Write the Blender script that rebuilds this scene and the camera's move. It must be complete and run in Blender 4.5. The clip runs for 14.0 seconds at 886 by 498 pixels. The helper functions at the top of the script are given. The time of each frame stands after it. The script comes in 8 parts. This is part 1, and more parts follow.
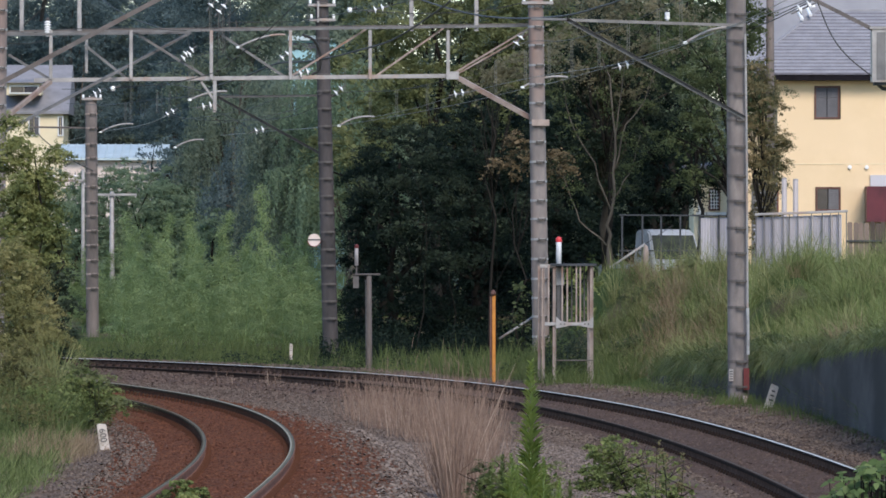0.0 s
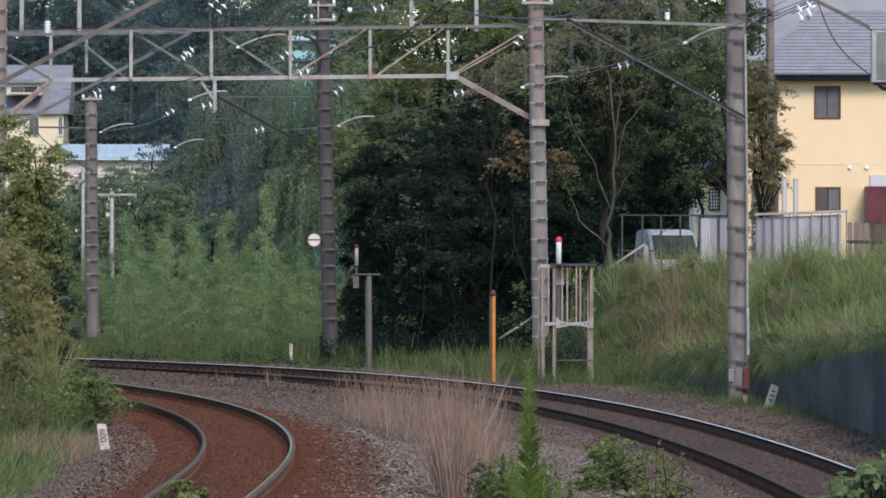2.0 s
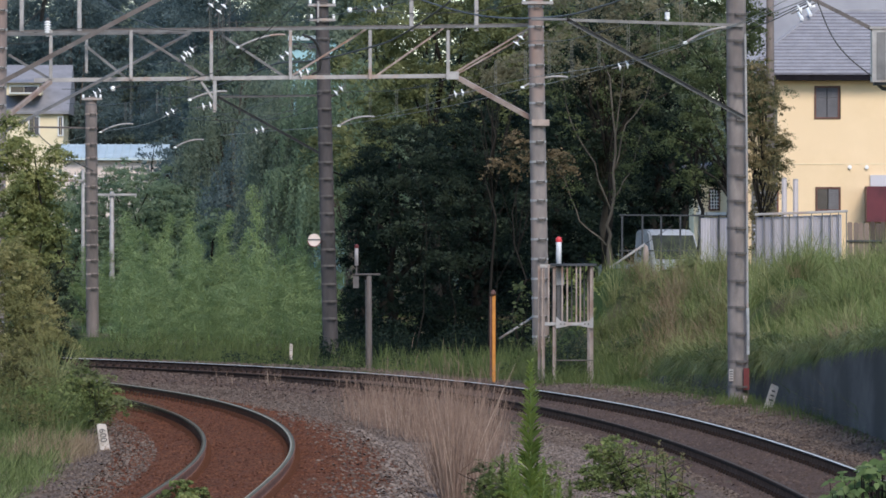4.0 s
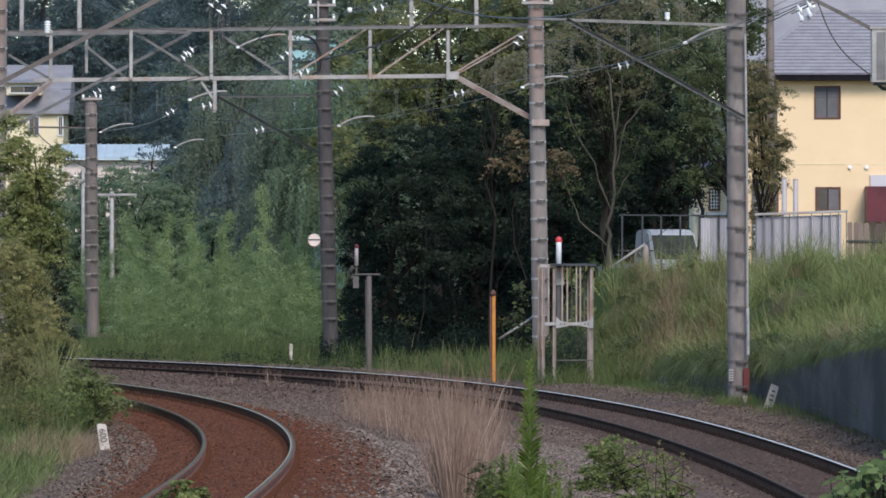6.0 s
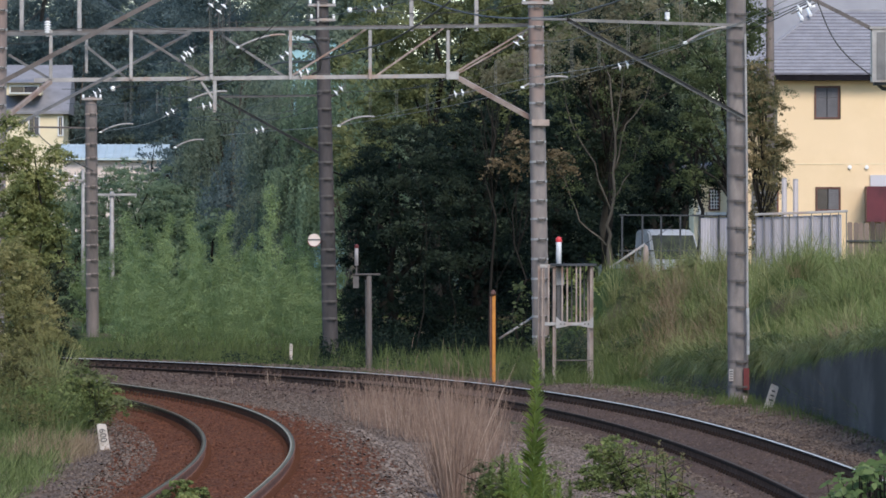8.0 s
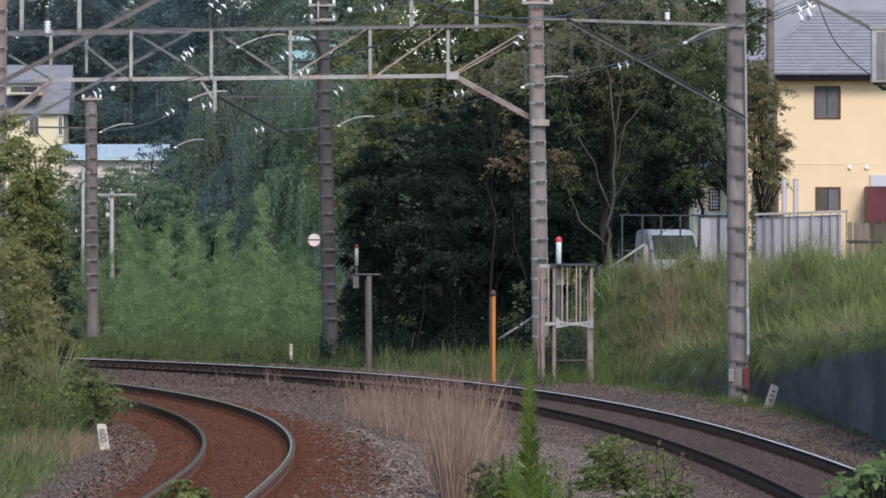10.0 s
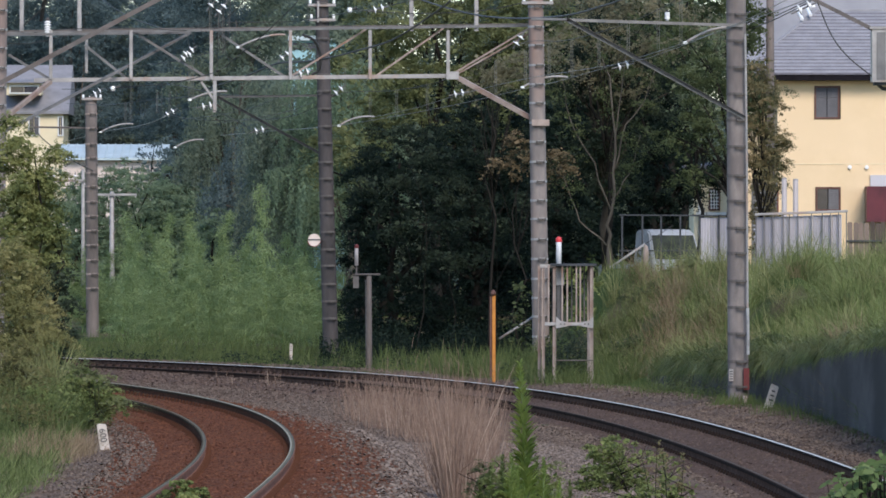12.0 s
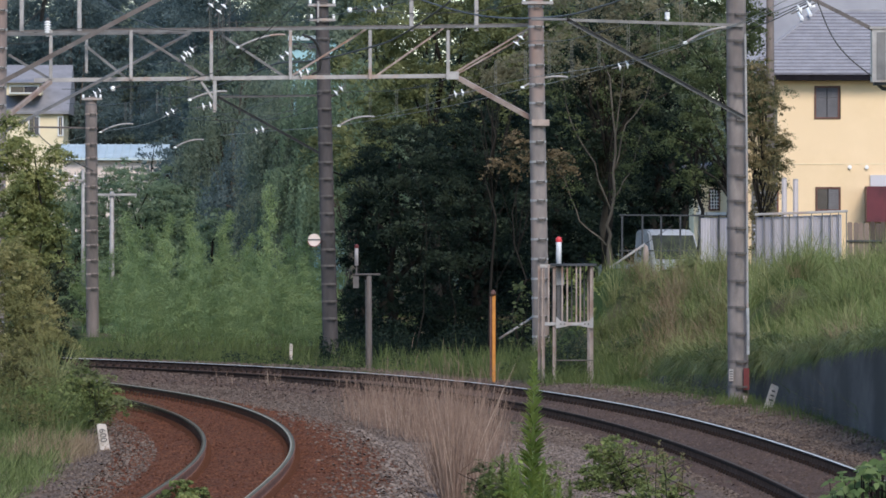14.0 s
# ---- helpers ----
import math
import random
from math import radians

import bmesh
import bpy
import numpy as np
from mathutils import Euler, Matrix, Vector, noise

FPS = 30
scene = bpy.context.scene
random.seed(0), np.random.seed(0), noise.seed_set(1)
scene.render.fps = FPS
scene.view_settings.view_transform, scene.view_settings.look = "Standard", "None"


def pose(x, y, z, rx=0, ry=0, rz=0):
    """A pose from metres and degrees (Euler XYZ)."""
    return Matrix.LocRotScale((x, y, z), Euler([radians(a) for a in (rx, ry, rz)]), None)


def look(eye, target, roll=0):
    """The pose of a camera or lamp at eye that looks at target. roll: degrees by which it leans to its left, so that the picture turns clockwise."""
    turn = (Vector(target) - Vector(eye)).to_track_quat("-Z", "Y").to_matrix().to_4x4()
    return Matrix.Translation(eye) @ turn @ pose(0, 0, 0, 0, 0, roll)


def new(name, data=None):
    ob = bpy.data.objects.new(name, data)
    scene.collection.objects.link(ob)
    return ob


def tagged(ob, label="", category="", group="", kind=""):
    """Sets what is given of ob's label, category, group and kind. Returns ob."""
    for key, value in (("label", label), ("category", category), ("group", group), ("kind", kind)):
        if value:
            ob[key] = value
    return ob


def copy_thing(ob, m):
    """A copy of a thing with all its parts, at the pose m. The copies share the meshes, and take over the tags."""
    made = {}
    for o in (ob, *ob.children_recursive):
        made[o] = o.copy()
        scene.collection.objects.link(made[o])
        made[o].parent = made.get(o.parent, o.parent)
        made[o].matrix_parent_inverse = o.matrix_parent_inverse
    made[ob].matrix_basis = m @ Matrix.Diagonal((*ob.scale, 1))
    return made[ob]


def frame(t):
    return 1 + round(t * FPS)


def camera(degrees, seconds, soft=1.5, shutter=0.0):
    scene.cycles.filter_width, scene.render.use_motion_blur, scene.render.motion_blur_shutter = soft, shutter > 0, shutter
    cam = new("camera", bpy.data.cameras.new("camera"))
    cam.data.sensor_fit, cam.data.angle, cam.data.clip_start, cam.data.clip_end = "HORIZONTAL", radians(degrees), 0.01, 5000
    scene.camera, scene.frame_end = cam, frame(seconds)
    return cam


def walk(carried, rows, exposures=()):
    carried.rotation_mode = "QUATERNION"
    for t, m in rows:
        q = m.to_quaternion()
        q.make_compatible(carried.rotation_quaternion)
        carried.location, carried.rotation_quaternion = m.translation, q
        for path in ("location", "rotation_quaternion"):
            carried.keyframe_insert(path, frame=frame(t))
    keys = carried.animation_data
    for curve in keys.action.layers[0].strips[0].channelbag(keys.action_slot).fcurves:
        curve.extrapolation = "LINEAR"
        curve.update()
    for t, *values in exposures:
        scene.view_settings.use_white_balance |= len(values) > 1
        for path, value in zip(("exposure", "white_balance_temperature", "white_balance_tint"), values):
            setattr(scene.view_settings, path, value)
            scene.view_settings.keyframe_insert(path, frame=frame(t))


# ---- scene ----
# A long lens on a tripod beside a double-track railway curve, 2.6 m above the rails.
cam = camera(5.611, 14.0, soft=1.65)
EYE, AIM = (0.0, 0.0, 2.6), (0.0, 100.0, 2.519)


def camera_path():
    walk(cam, [(0.0, look(EYE, AIM)), (14.0, look(EYE, AIM))])


# ---------------------------------------------------------------- light
SUN_ELEVATION, SUN_AZIMUTH = radians(38), radians(16)   # behind the camera, to its right
world = bpy.data.worlds.new("world")
scene.world = world
world.use_nodes = True
sky = world.node_tree.nodes.new("ShaderNodeTexSky")
sky.sky_type, sky.sun_disc = "NISHITA", False
sky.sun_elevation, sky.sun_rotation = SUN_ELEVATION, math.pi - SUN_AZIMUTH
sky.air_density, sky.dust_density, sky.ozone_density = 1.0, 0.5, 3.0
back = world.node_tree.nodes["Background"]
back.inputs["Strength"].default_value = 0.14
world.node_tree.links.new(sky.outputs[0], back.inputs["Color"])
sun = new("sun", bpy.data.lights.new("sun", "SUN"))
sun.data.energy, sun.data.angle, sun.data.color = 1.8, radians(22), (1.0, 0.905, 0.81)
sun.matrix_world = look((60 * math.sin(SUN_AZIMUTH), -60 * math.cos(SUN_AZIMUTH), 60 * math.tan(SUN_ELEVATION)), (0, 0, 0))
scene.view_settings.exposure = 0.75


# ---------------------------------------------------------------- materials
def material(name, dark, light, scale=4.0, rough=0.8, metal=0.0, bump=0.3, fine=40.0, spot=None, spot_scale=1.5, spot_at=0.58, per="", spec=0.4, stretch=(1, 1, 1), grip=0.02):
    """Two mixed tones by noise, a second patchy stain colour, fine relief. per: 'island' or 'object' adds variation piece by piece."""
    m = bpy.data.materials.new(name)
    m.use_nodes = True
    n, l = m.node_tree.nodes, m.node_tree.links
    p = n["Principled BSDF"]
    p.inputs["Roughness"].default_value, p.inputs["Metallic"].default_value = rough, metal
    p.inputs["Specular IOR Level"].default_value = spec
    co = n.new("ShaderNodeTexCoord")
    mp = n.new("ShaderNodeMapping")
    mp.inputs["Scale"].default_value = stretch
    l.new(co.outputs["Object"], mp.inputs["Vector"])
    big = n.new("ShaderNodeTexNoise")
    big.inputs["Scale"].default_value, big.inputs["Detail"].default_value, big.inputs["Roughness"].default_value = scale, 6, 0.65
    l.new(mp.outputs[0], big.inputs["Vector"])
    ramp = n.new("ShaderNodeValToRGB")
    ramp.color_ramp.elements[0].position, ramp.color_ramp.elements[1].position = 0.32, 0.68
    ramp.color_ramp.elements[0].color, ramp.color_ramp.elements[1].color = (*dark, 1), (*light, 1)
    colour = ramp.outputs[0]
    if per:
        src = n.new("ShaderNodeNewGeometry").outputs["Random Per Island"] if per == "island" else n.new("ShaderNodeObjectInfo").outputs["Random"]
        mix = n.new("ShaderNodeMath")
        mix.operation = "MULTIPLY_ADD"
        mix.inputs[1].default_value = 0.7
        l.new(src, mix.inputs[0])
        half = n.new("ShaderNodeMath")
        half.operation = "MULTIPLY_ADD"
        half.inputs[1].default_value, half.inputs[2].default_value = 0.5, -0.1
        l.new(big.outputs["Fac"], half.inputs[0])
        l.new(half.outputs[0], mix.inputs[2])
        l.new(mix.outputs[0], ramp.inputs["Fac"])
    else:
        l.new(big.outputs["Fac"], ramp.inputs["Fac"])
    if spot:
        st = n.new("ShaderNodeTexNoise")
        st.inputs["Scale"].default_value, st.inputs["Detail"].default_value = spot_scale, 5
        l.new(mp.outputs[0], st.inputs["Vector"])
        edge = n.new("ShaderNodeValToRGB")
        edge.color_ramp.elements[0].position, edge.color_ramp.elements[1].position = spot_at - 0.07, spot_at + 0.07
        l.new(st.outputs["Fac"], edge.inputs["Fac"])
        mx = n.new("ShaderNodeMix")
        mx.data_type = "RGBA"
        l.new(edge.outputs[0], mx.inputs["Factor"])
        l.new(colour, mx.inputs["A"])
        mx.inputs["B"].default_value = (*spot, 1)
        colour = mx.outputs["Result"]
    l.new(colour, p.inputs["Base Color"])
    if bump:
        fn = n.new("ShaderNodeTexNoise")
        fn.inputs["Scale"].default_value, fn.inputs["Detail"].default_value = fine, 4
        l.new(co.outputs["Object"], fn.inputs["Vector"])
        bp = n.new("ShaderNodeBump")
        bp.inputs["Strength"].default_value, bp.inputs["Distance"].default_value = bump, grip
        l.new(fn.outputs["Fac"], bp.inputs["Height"])
        l.new(bp.outputs[0], p.inputs["Normal"])
    return m


def leafy(name, *tones, glow=0.25, rough=0.55, patch=0.62, grain=1.5):
    """Foliage: tones picked leaf by leaf and patch by patch, some light let through the blade."""
    m = bpy.data.materials.new(name)
    m.use_nodes = True
    n, l = m.node_tree.nodes, m.node_tree.links
    p = n["Principled BSDF"]
    p.inputs["Roughness"].default_value, p.inputs["Specular IOR Level"].default_value = rough, 0.12
    ramp = n.new("ShaderNodeValToRGB")
    while len(ramp.color_ramp.elements) < len(tones):
        ramp.color_ramp.elements.new(0.5)
    for i, (e, c) in enumerate(zip(ramp.color_ramp.elements, tones)):
        e.position, e.color = i / max(1, len(tones) - 1), (*c, 1)
    geo = n.new("ShaderNodeNewGeometry")
    co = n.new("ShaderNodeTexCoord")
    ns = n.new("ShaderNodeTexNoise")
    ns.inputs["Scale"].default_value, ns.inputs["Detail"].default_value = grain, 3
    l.new(co.outputs["Object"], ns.inputs["Vector"])
    a = n.new("ShaderNodeMath")
    a.operation = "MULTIPLY_ADD"
    a.inputs[1].default_value = 1 - patch
    b = n.new("ShaderNodeMath")
    b.operation = "MULTIPLY_ADD"
    b.inputs[1].default_value, b.inputs[2].default_value = patch * 3, -patch
    l.new(ns.outputs["Fac"], b.inputs[0])
    l.new(geo.outputs["Random Per Island"], a.inputs[0])
    l.new(b.outputs[0], a.inputs[2])
    l.new(a.outputs[0], ramp.inputs["Fac"])
    l.new(ramp.outputs[0], p.inputs["Base Color"])
    tr = n.new("ShaderNodeBsdfTranslucent")
    l.new(ramp.outputs[0], tr.inputs["Color"])
    ms = n.new("ShaderNodeMixShader")
    ms.inputs["Fac"].default_value = glow
    l.new(p.outputs[0], ms.inputs[1])
    l.new(tr.outputs[0], ms.inputs[2])
    l.new(ms.outputs[0], n["Material Output"].inputs["Surface"])
    return m


M = dict(
    soil=material("soil", (0.07, 0.055, 0.035), (0.14, 0.12, 0.07), 0.8, 0.95, bump=0.6, fine=8, spot=(0.05, 0.075, 0.025), spot_scale=0.35, spot_at=0.5, spec=0.04),
    rust_bed=material("rust_bed", (0.05, 0.02, 0.011), (0.21, 0.083, 0.046), 9.0, 0.95, bump=1.0, fine=22, spot=(0.135, 0.046, 0.022), spot_scale=0.7, grip=0.05, spec=0.04),
    grey_bed=material("grey_bed", (0.08, 0.057, 0.045), (0.21, 0.155, 0.125), 9.0, 0.95, bump=1.0, fine=22, spot=(0.12, 0.075, 0.05), spot_scale=0.5, grip=0.05, spec=0.04),
    brown_bed=material("brown_bed", (0.06, 0.038, 0.03), (0.155, 0.105, 0.085), 9.0, 0.95, bump=1.0, fine=22, spot=(0.10, 0.065, 0.05), spot_scale=0.6, grip=0.05, spec=0.04),
    stone_rust=material("stone_rust", (0.08, 0.033, 0.019), (0.185, 0.077, 0.044), 3.0, 0.9, per="island", bump=0.3, spec=0.04),
    stone_grey=material("stone_grey", (0.1, 0.073, 0.057), (0.19, 0.144, 0.114), 3.0, 0.9, per="island", bump=0.3, spec=0.04),
    stone_brown=material("stone_brown", (0.08, 0.055, 0.043), (0.155, 0.11, 0.087), 3.0, 0.9, per="island", bump=0.3, spec=0.04),
    stone_pale=material("stone_pale", (0.13, 0.1, 0.08), (0.27, 0.212, 0.175), 3.0, 0.9, per="island", bump=0.3, spec=0.04),
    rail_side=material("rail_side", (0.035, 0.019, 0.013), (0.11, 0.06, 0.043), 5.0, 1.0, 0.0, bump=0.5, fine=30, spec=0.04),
    # dark colour standing for shade on the outer track's left faces
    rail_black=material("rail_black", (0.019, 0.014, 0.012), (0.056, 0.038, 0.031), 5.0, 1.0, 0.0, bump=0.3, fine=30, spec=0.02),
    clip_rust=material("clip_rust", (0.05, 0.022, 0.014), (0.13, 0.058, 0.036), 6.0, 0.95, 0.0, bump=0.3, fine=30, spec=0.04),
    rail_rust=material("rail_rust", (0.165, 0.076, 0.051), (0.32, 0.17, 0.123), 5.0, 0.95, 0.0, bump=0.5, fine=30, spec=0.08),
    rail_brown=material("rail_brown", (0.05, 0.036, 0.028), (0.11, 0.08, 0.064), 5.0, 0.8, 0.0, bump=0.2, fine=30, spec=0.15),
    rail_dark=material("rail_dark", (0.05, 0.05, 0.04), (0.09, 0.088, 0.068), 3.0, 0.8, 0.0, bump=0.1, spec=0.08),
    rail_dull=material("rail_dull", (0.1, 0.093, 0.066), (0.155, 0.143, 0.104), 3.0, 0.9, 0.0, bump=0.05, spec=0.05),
    # polished gauge edge: its sky glint is painted as a pale matt colour
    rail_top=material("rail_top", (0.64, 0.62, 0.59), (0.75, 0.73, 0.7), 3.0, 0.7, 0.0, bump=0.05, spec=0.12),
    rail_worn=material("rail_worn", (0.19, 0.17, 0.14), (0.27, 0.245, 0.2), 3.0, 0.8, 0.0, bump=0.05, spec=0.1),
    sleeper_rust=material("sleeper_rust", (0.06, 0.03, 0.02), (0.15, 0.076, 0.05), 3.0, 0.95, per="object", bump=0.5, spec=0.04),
    # a weaker painted glint, for the inner track
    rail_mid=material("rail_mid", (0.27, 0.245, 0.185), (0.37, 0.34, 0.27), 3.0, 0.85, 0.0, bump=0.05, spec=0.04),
    # the inner track's left faces, darkened likewise for shade
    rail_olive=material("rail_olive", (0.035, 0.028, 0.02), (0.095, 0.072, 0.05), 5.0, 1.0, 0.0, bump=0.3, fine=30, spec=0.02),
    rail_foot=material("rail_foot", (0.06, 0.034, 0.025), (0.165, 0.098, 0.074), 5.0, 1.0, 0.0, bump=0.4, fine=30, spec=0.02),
    sleeper=material("sleeper", (0.10, 0.065, 0.05), (0.22, 0.16, 0.13), 3.0, 0.9, per="object", bump=0.5, spec=0.04),
    concrete=material("concrete", (0.125, 0.112, 0.108), (0.29, 0.25, 0.232), 2.2, 0.85, bump=0.35, fine=30, spot=(0.245, 0.172, 0.146), spot_scale=1.1, spot_at=0.52, stretch=(1, 1, 0.25)),
    concrete_stained=material("concrete_stained", (0.12, 0.107, 0.104), (0.28, 0.24, 0.222), 3.2, 0.85, bump=0.4, fine=30, spot=(0.15, 0.128, 0.122), spot_scale=2.2, spot_at=0.54, stretch=(1, 1, 0.35)),
    # plain concrete darkened so the colour carries the trees' shade
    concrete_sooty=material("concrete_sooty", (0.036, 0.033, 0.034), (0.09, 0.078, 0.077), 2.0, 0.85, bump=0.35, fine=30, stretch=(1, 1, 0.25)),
    concrete_brown=material("concrete_brown", (0.085, 0.072, 0.066), (0.2, 0.165, 0.15), 2.0, 0.85, bump=0.35, fine=30, stretch=(1, 1, 0.25)),
    wall_concrete=material("wall_concrete", (0.066, 0.061, 0.06), (0.145, 0.135, 0.131), 1.5, 0.95, bump=0.5, fine=20, spot=(0.07, 0.065, 0.063), spot_scale=1.1, stretch=(1, 0.14, 0.5), spec=0.04),
    galv=material("galv", (0.25, 0.237, 0.23), (0.4, 0.38, 0.368), 3.0, 0.6, 0.2, bump=0.15, spot=(0.33, 0.24, 0.2), spot_scale=1.6, spot_at=0.62),
    galv_brown=material("galv_brown", (0.24, 0.185, 0.16), (0.40, 0.325, 0.285), 3.0, 0.7, 0.05, bump=0.15, spot=(0.24, 0.14, 0.1), spot_scale=1.2),
    steel_brown=material("steel_brown", (0.085, 0.074, 0.07), (0.15, 0.13, 0.122), 3.0, 0.7, 0.1, bump=0.15, spot=(0.1, 0.07, 0.058), spot_scale=1.4, spot_at=0.6),
    steel_edge=material("steel_edge", (0.02, 0.019, 0.019), (0.045, 0.042, 0.04), 3.0, 0.7, 0.1, bump=0.1),
    steel_weathered=material("steel_weathered", (0.06, 0.058, 0.056), (0.11, 0.104, 0.1), 3.0, 0.7, 0.1, bump=0.15),
    steel_pale=material("steel_pale", (0.13, 0.125, 0.12), (0.23, 0.22, 0.21), 3.0, 0.7, 0.05, bump=0.15),
    steel_grey=material("steel_grey", (0.12, 0.118, 0.118), (0.2, 0.195, 0.195), 3.0, 0.6, 0.3, bump=0.15, spot=(0.13, 0.115, 0.105), spot_scale=1.2, spot_at=0.62),
    band=material("band", (0.26, 0.255, 0.255), (0.42, 0.41, 0.4), 6.0, 0.6, 0.2, bump=0.1),
    step=material("step", (0.05, 0.046, 0.045), (0.12, 0.11, 0.105), 6.0, 0.6, 0.3, bump=0.1),
    wire=material("wire", (0.045, 0.045, 0.045), (0.09, 0.088, 0.085), 3.0, 0.6, 0.3, bump=0),
    copper=material("copper", (0.2, 0.19, 0.17), (0.33, 0.31, 0.28), 3.0, 0.45, 0.6, bump=0),
    porcelain=material("porcelain", (0.78, 0.78, 0.78), (0.88, 0.88, 0.87), 6.0, 0.2, bump=0, spec=0.6),
    bark_tan=material("bark_tan", (0.04, 0.034, 0.027), (0.125, 0.1, 0.076), 3.0, 0.9, bump=0.8, fine=18, stretch=(1, 1, 0.3), spec=0.04),
    # bark blackened in place of the shade inside the crowns
    bark=material("bark", (0.012, 0.011, 0.01), (0.034, 0.03, 0.026), 3.0, 0.9, bump=0.8, fine=18, stretch=(1, 1, 0.3), spec=0.04),
    bark_pale=material("bark_pale", (0.07, 0.06, 0.052), (0.16, 0.14, 0.12), 3.0, 0.9, bump=0.8, fine=18, stretch=(1, 1, 0.3), spec=0.04),
    culm=material("culm", (0.10, 0.16, 0.05), (0.22, 0.29, 0.11), 3.0, 0.5, bump=0.1),
    # near-black green: the shade under the crowns is in the leaf colour
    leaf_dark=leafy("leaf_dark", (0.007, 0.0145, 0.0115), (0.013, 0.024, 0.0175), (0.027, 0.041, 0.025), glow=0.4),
    # green darkened to stand for half shade under the canopy
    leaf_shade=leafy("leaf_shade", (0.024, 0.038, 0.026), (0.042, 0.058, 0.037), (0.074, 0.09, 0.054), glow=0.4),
    leaf_mid=leafy("leaf_mid", (0.042, 0.06, 0.03), (0.085, 0.108, 0.049), (0.155, 0.176, 0.08), glow=0.45),
    leaf_light=leafy("leaf_light", (0.15, 0.178, 0.108), (0.25, 0.282, 0.165), (0.37, 0.39, 0.24), glow=0.58),
    # browning leaves, their darkest tone lifted to paint in haze
    leaf_bronze=leafy("leaf_bronze", (0.16, 0.152, 0.1), (0.265, 0.245, 0.155), (0.39, 0.34, 0.22), glow=0.6),
    leaf_olive=leafy("leaf_olive", (0.105, 0.125, 0.058), (0.19, 0.21, 0.095), (0.3, 0.31, 0.15), glow=0.5),
    leaf_rust=leafy("leaf_rust", (0.075, 0.062, 0.034), (0.155, 0.118, 0.068), (0.26, 0.192, 0.117), glow=0.25),
    bark_grey=material("bark_grey", (0.06, 0.053, 0.045), (0.145, 0.126, 0.104), 3.0, 0.9, bump=0.8, fine=18, stretch=(1, 1, 0.3), spec=0.04),
    leaf_turning=leafy("leaf_turning", (0.075, 0.085, 0.042), (0.185, 0.16, 0.082), (0.34, 0.25, 0.135), glow=0.4),
    # distance haze is mixed into these two leaf colours, pale and bluish
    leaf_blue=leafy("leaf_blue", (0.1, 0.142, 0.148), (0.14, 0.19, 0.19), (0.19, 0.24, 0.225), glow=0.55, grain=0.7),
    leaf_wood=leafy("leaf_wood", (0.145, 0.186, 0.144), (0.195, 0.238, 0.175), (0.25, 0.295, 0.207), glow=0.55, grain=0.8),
    # the far backdrop's blue-green is tinted for haze as well
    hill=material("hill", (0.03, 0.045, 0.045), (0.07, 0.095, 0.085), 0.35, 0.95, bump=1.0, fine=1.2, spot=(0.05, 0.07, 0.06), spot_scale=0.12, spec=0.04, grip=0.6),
    # green paled a little to put haze into the colour
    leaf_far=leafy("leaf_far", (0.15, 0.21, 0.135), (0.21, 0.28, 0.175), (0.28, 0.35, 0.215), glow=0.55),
    # dark tone raised so the bamboo's colours carry some haze
    leaf_bamboo=leafy("leaf_bamboo", (0.19, 0.26, 0.12), (0.28, 0.36, 0.165), (0.41, 0.48, 0.235), glow=0.5, patch=0.5),
    leaf_left=leafy("leaf_left", (0.125, 0.135, 0.054), (0.25, 0.24, 0.1), (0.4, 0.35, 0.165), glow=0.42),
    leaf_tangle=leafy("leaf_tangle", (0.075, 0.078, 0.033), (0.16, 0.15, 0.062), (0.27, 0.235, 0.11), glow=0.35),
    leaf_young=leafy("leaf_young", (0.09, 0.115, 0.042), (0.2, 0.225, 0.085), (0.4, 0.39, 0.165), glow=0.42),
    leaf_fresh=leafy("leaf_fresh", (0.17, 0.23, 0.06), (0.32, 0.4, 0.11), (0.5, 0.56, 0.2), glow=0.5),
    leaf_weed=leafy("leaf_weed", (0.08, 0.11, 0.038), (0.18, 0.215, 0.076), (0.33, 0.35, 0.145), glow=0.35),
    leaf_kudzu=leafy("leaf_kudzu", (0.06, 0.1, 0.038), (0.125, 0.18, 0.066), (0.25, 0.31, 0.13), glow=0.4, rough=0.6, patch=0.3),
    grass=leafy("grass", (0.075, 0.085, 0.034), (0.185, 0.195, 0.08), (0.36, 0.345, 0.165), glow=0.25, patch=0.75, grain=0.55),
    grass_fresh=leafy("grass_fresh", (0.055, 0.075, 0.027), (0.15, 0.19, 0.067), (0.29, 0.325, 0.128), glow=0.27, patch=0.7, grain=0.8),
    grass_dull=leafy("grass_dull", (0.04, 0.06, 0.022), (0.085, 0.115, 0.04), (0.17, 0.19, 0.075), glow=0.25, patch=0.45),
    grass_dry=leafy("grass_dry", (0.12, 0.085, 0.05), (0.22, 0.16, 0.10), (0.34, 0.26, 0.17), glow=0.2),
    reed_pale=leafy("reed_pale", (0.28, 0.2, 0.15), (0.4, 0.3, 0.23), (0.52, 0.42, 0.33), glow=0.15),
    reed=leafy("reed", (0.105, 0.067, 0.049), (0.215, 0.143, 0.108), (0.37, 0.265, 0.205), glow=0.15, patch=0.4),
)


# ---------------------------------------------------------------- building blocks
def shape(name, verts, faces, mat, parent=None, label="", smooth=False):
    """One mesh object; under parent it is a part."""
    me = bpy.data.meshes.new(name)
    me.from_pydata([tuple(v) for v in verts], [], faces)
    me.update()
    if smooth:
        me.shade_smooth()
    for one in (mat if isinstance(mat, (list, tuple)) else [mat]):
        me.materials.append(one)
    ob = new(name, me)
    if parent:
        ob.parent = parent
    if label:
        ob["label"] = label
    return ob


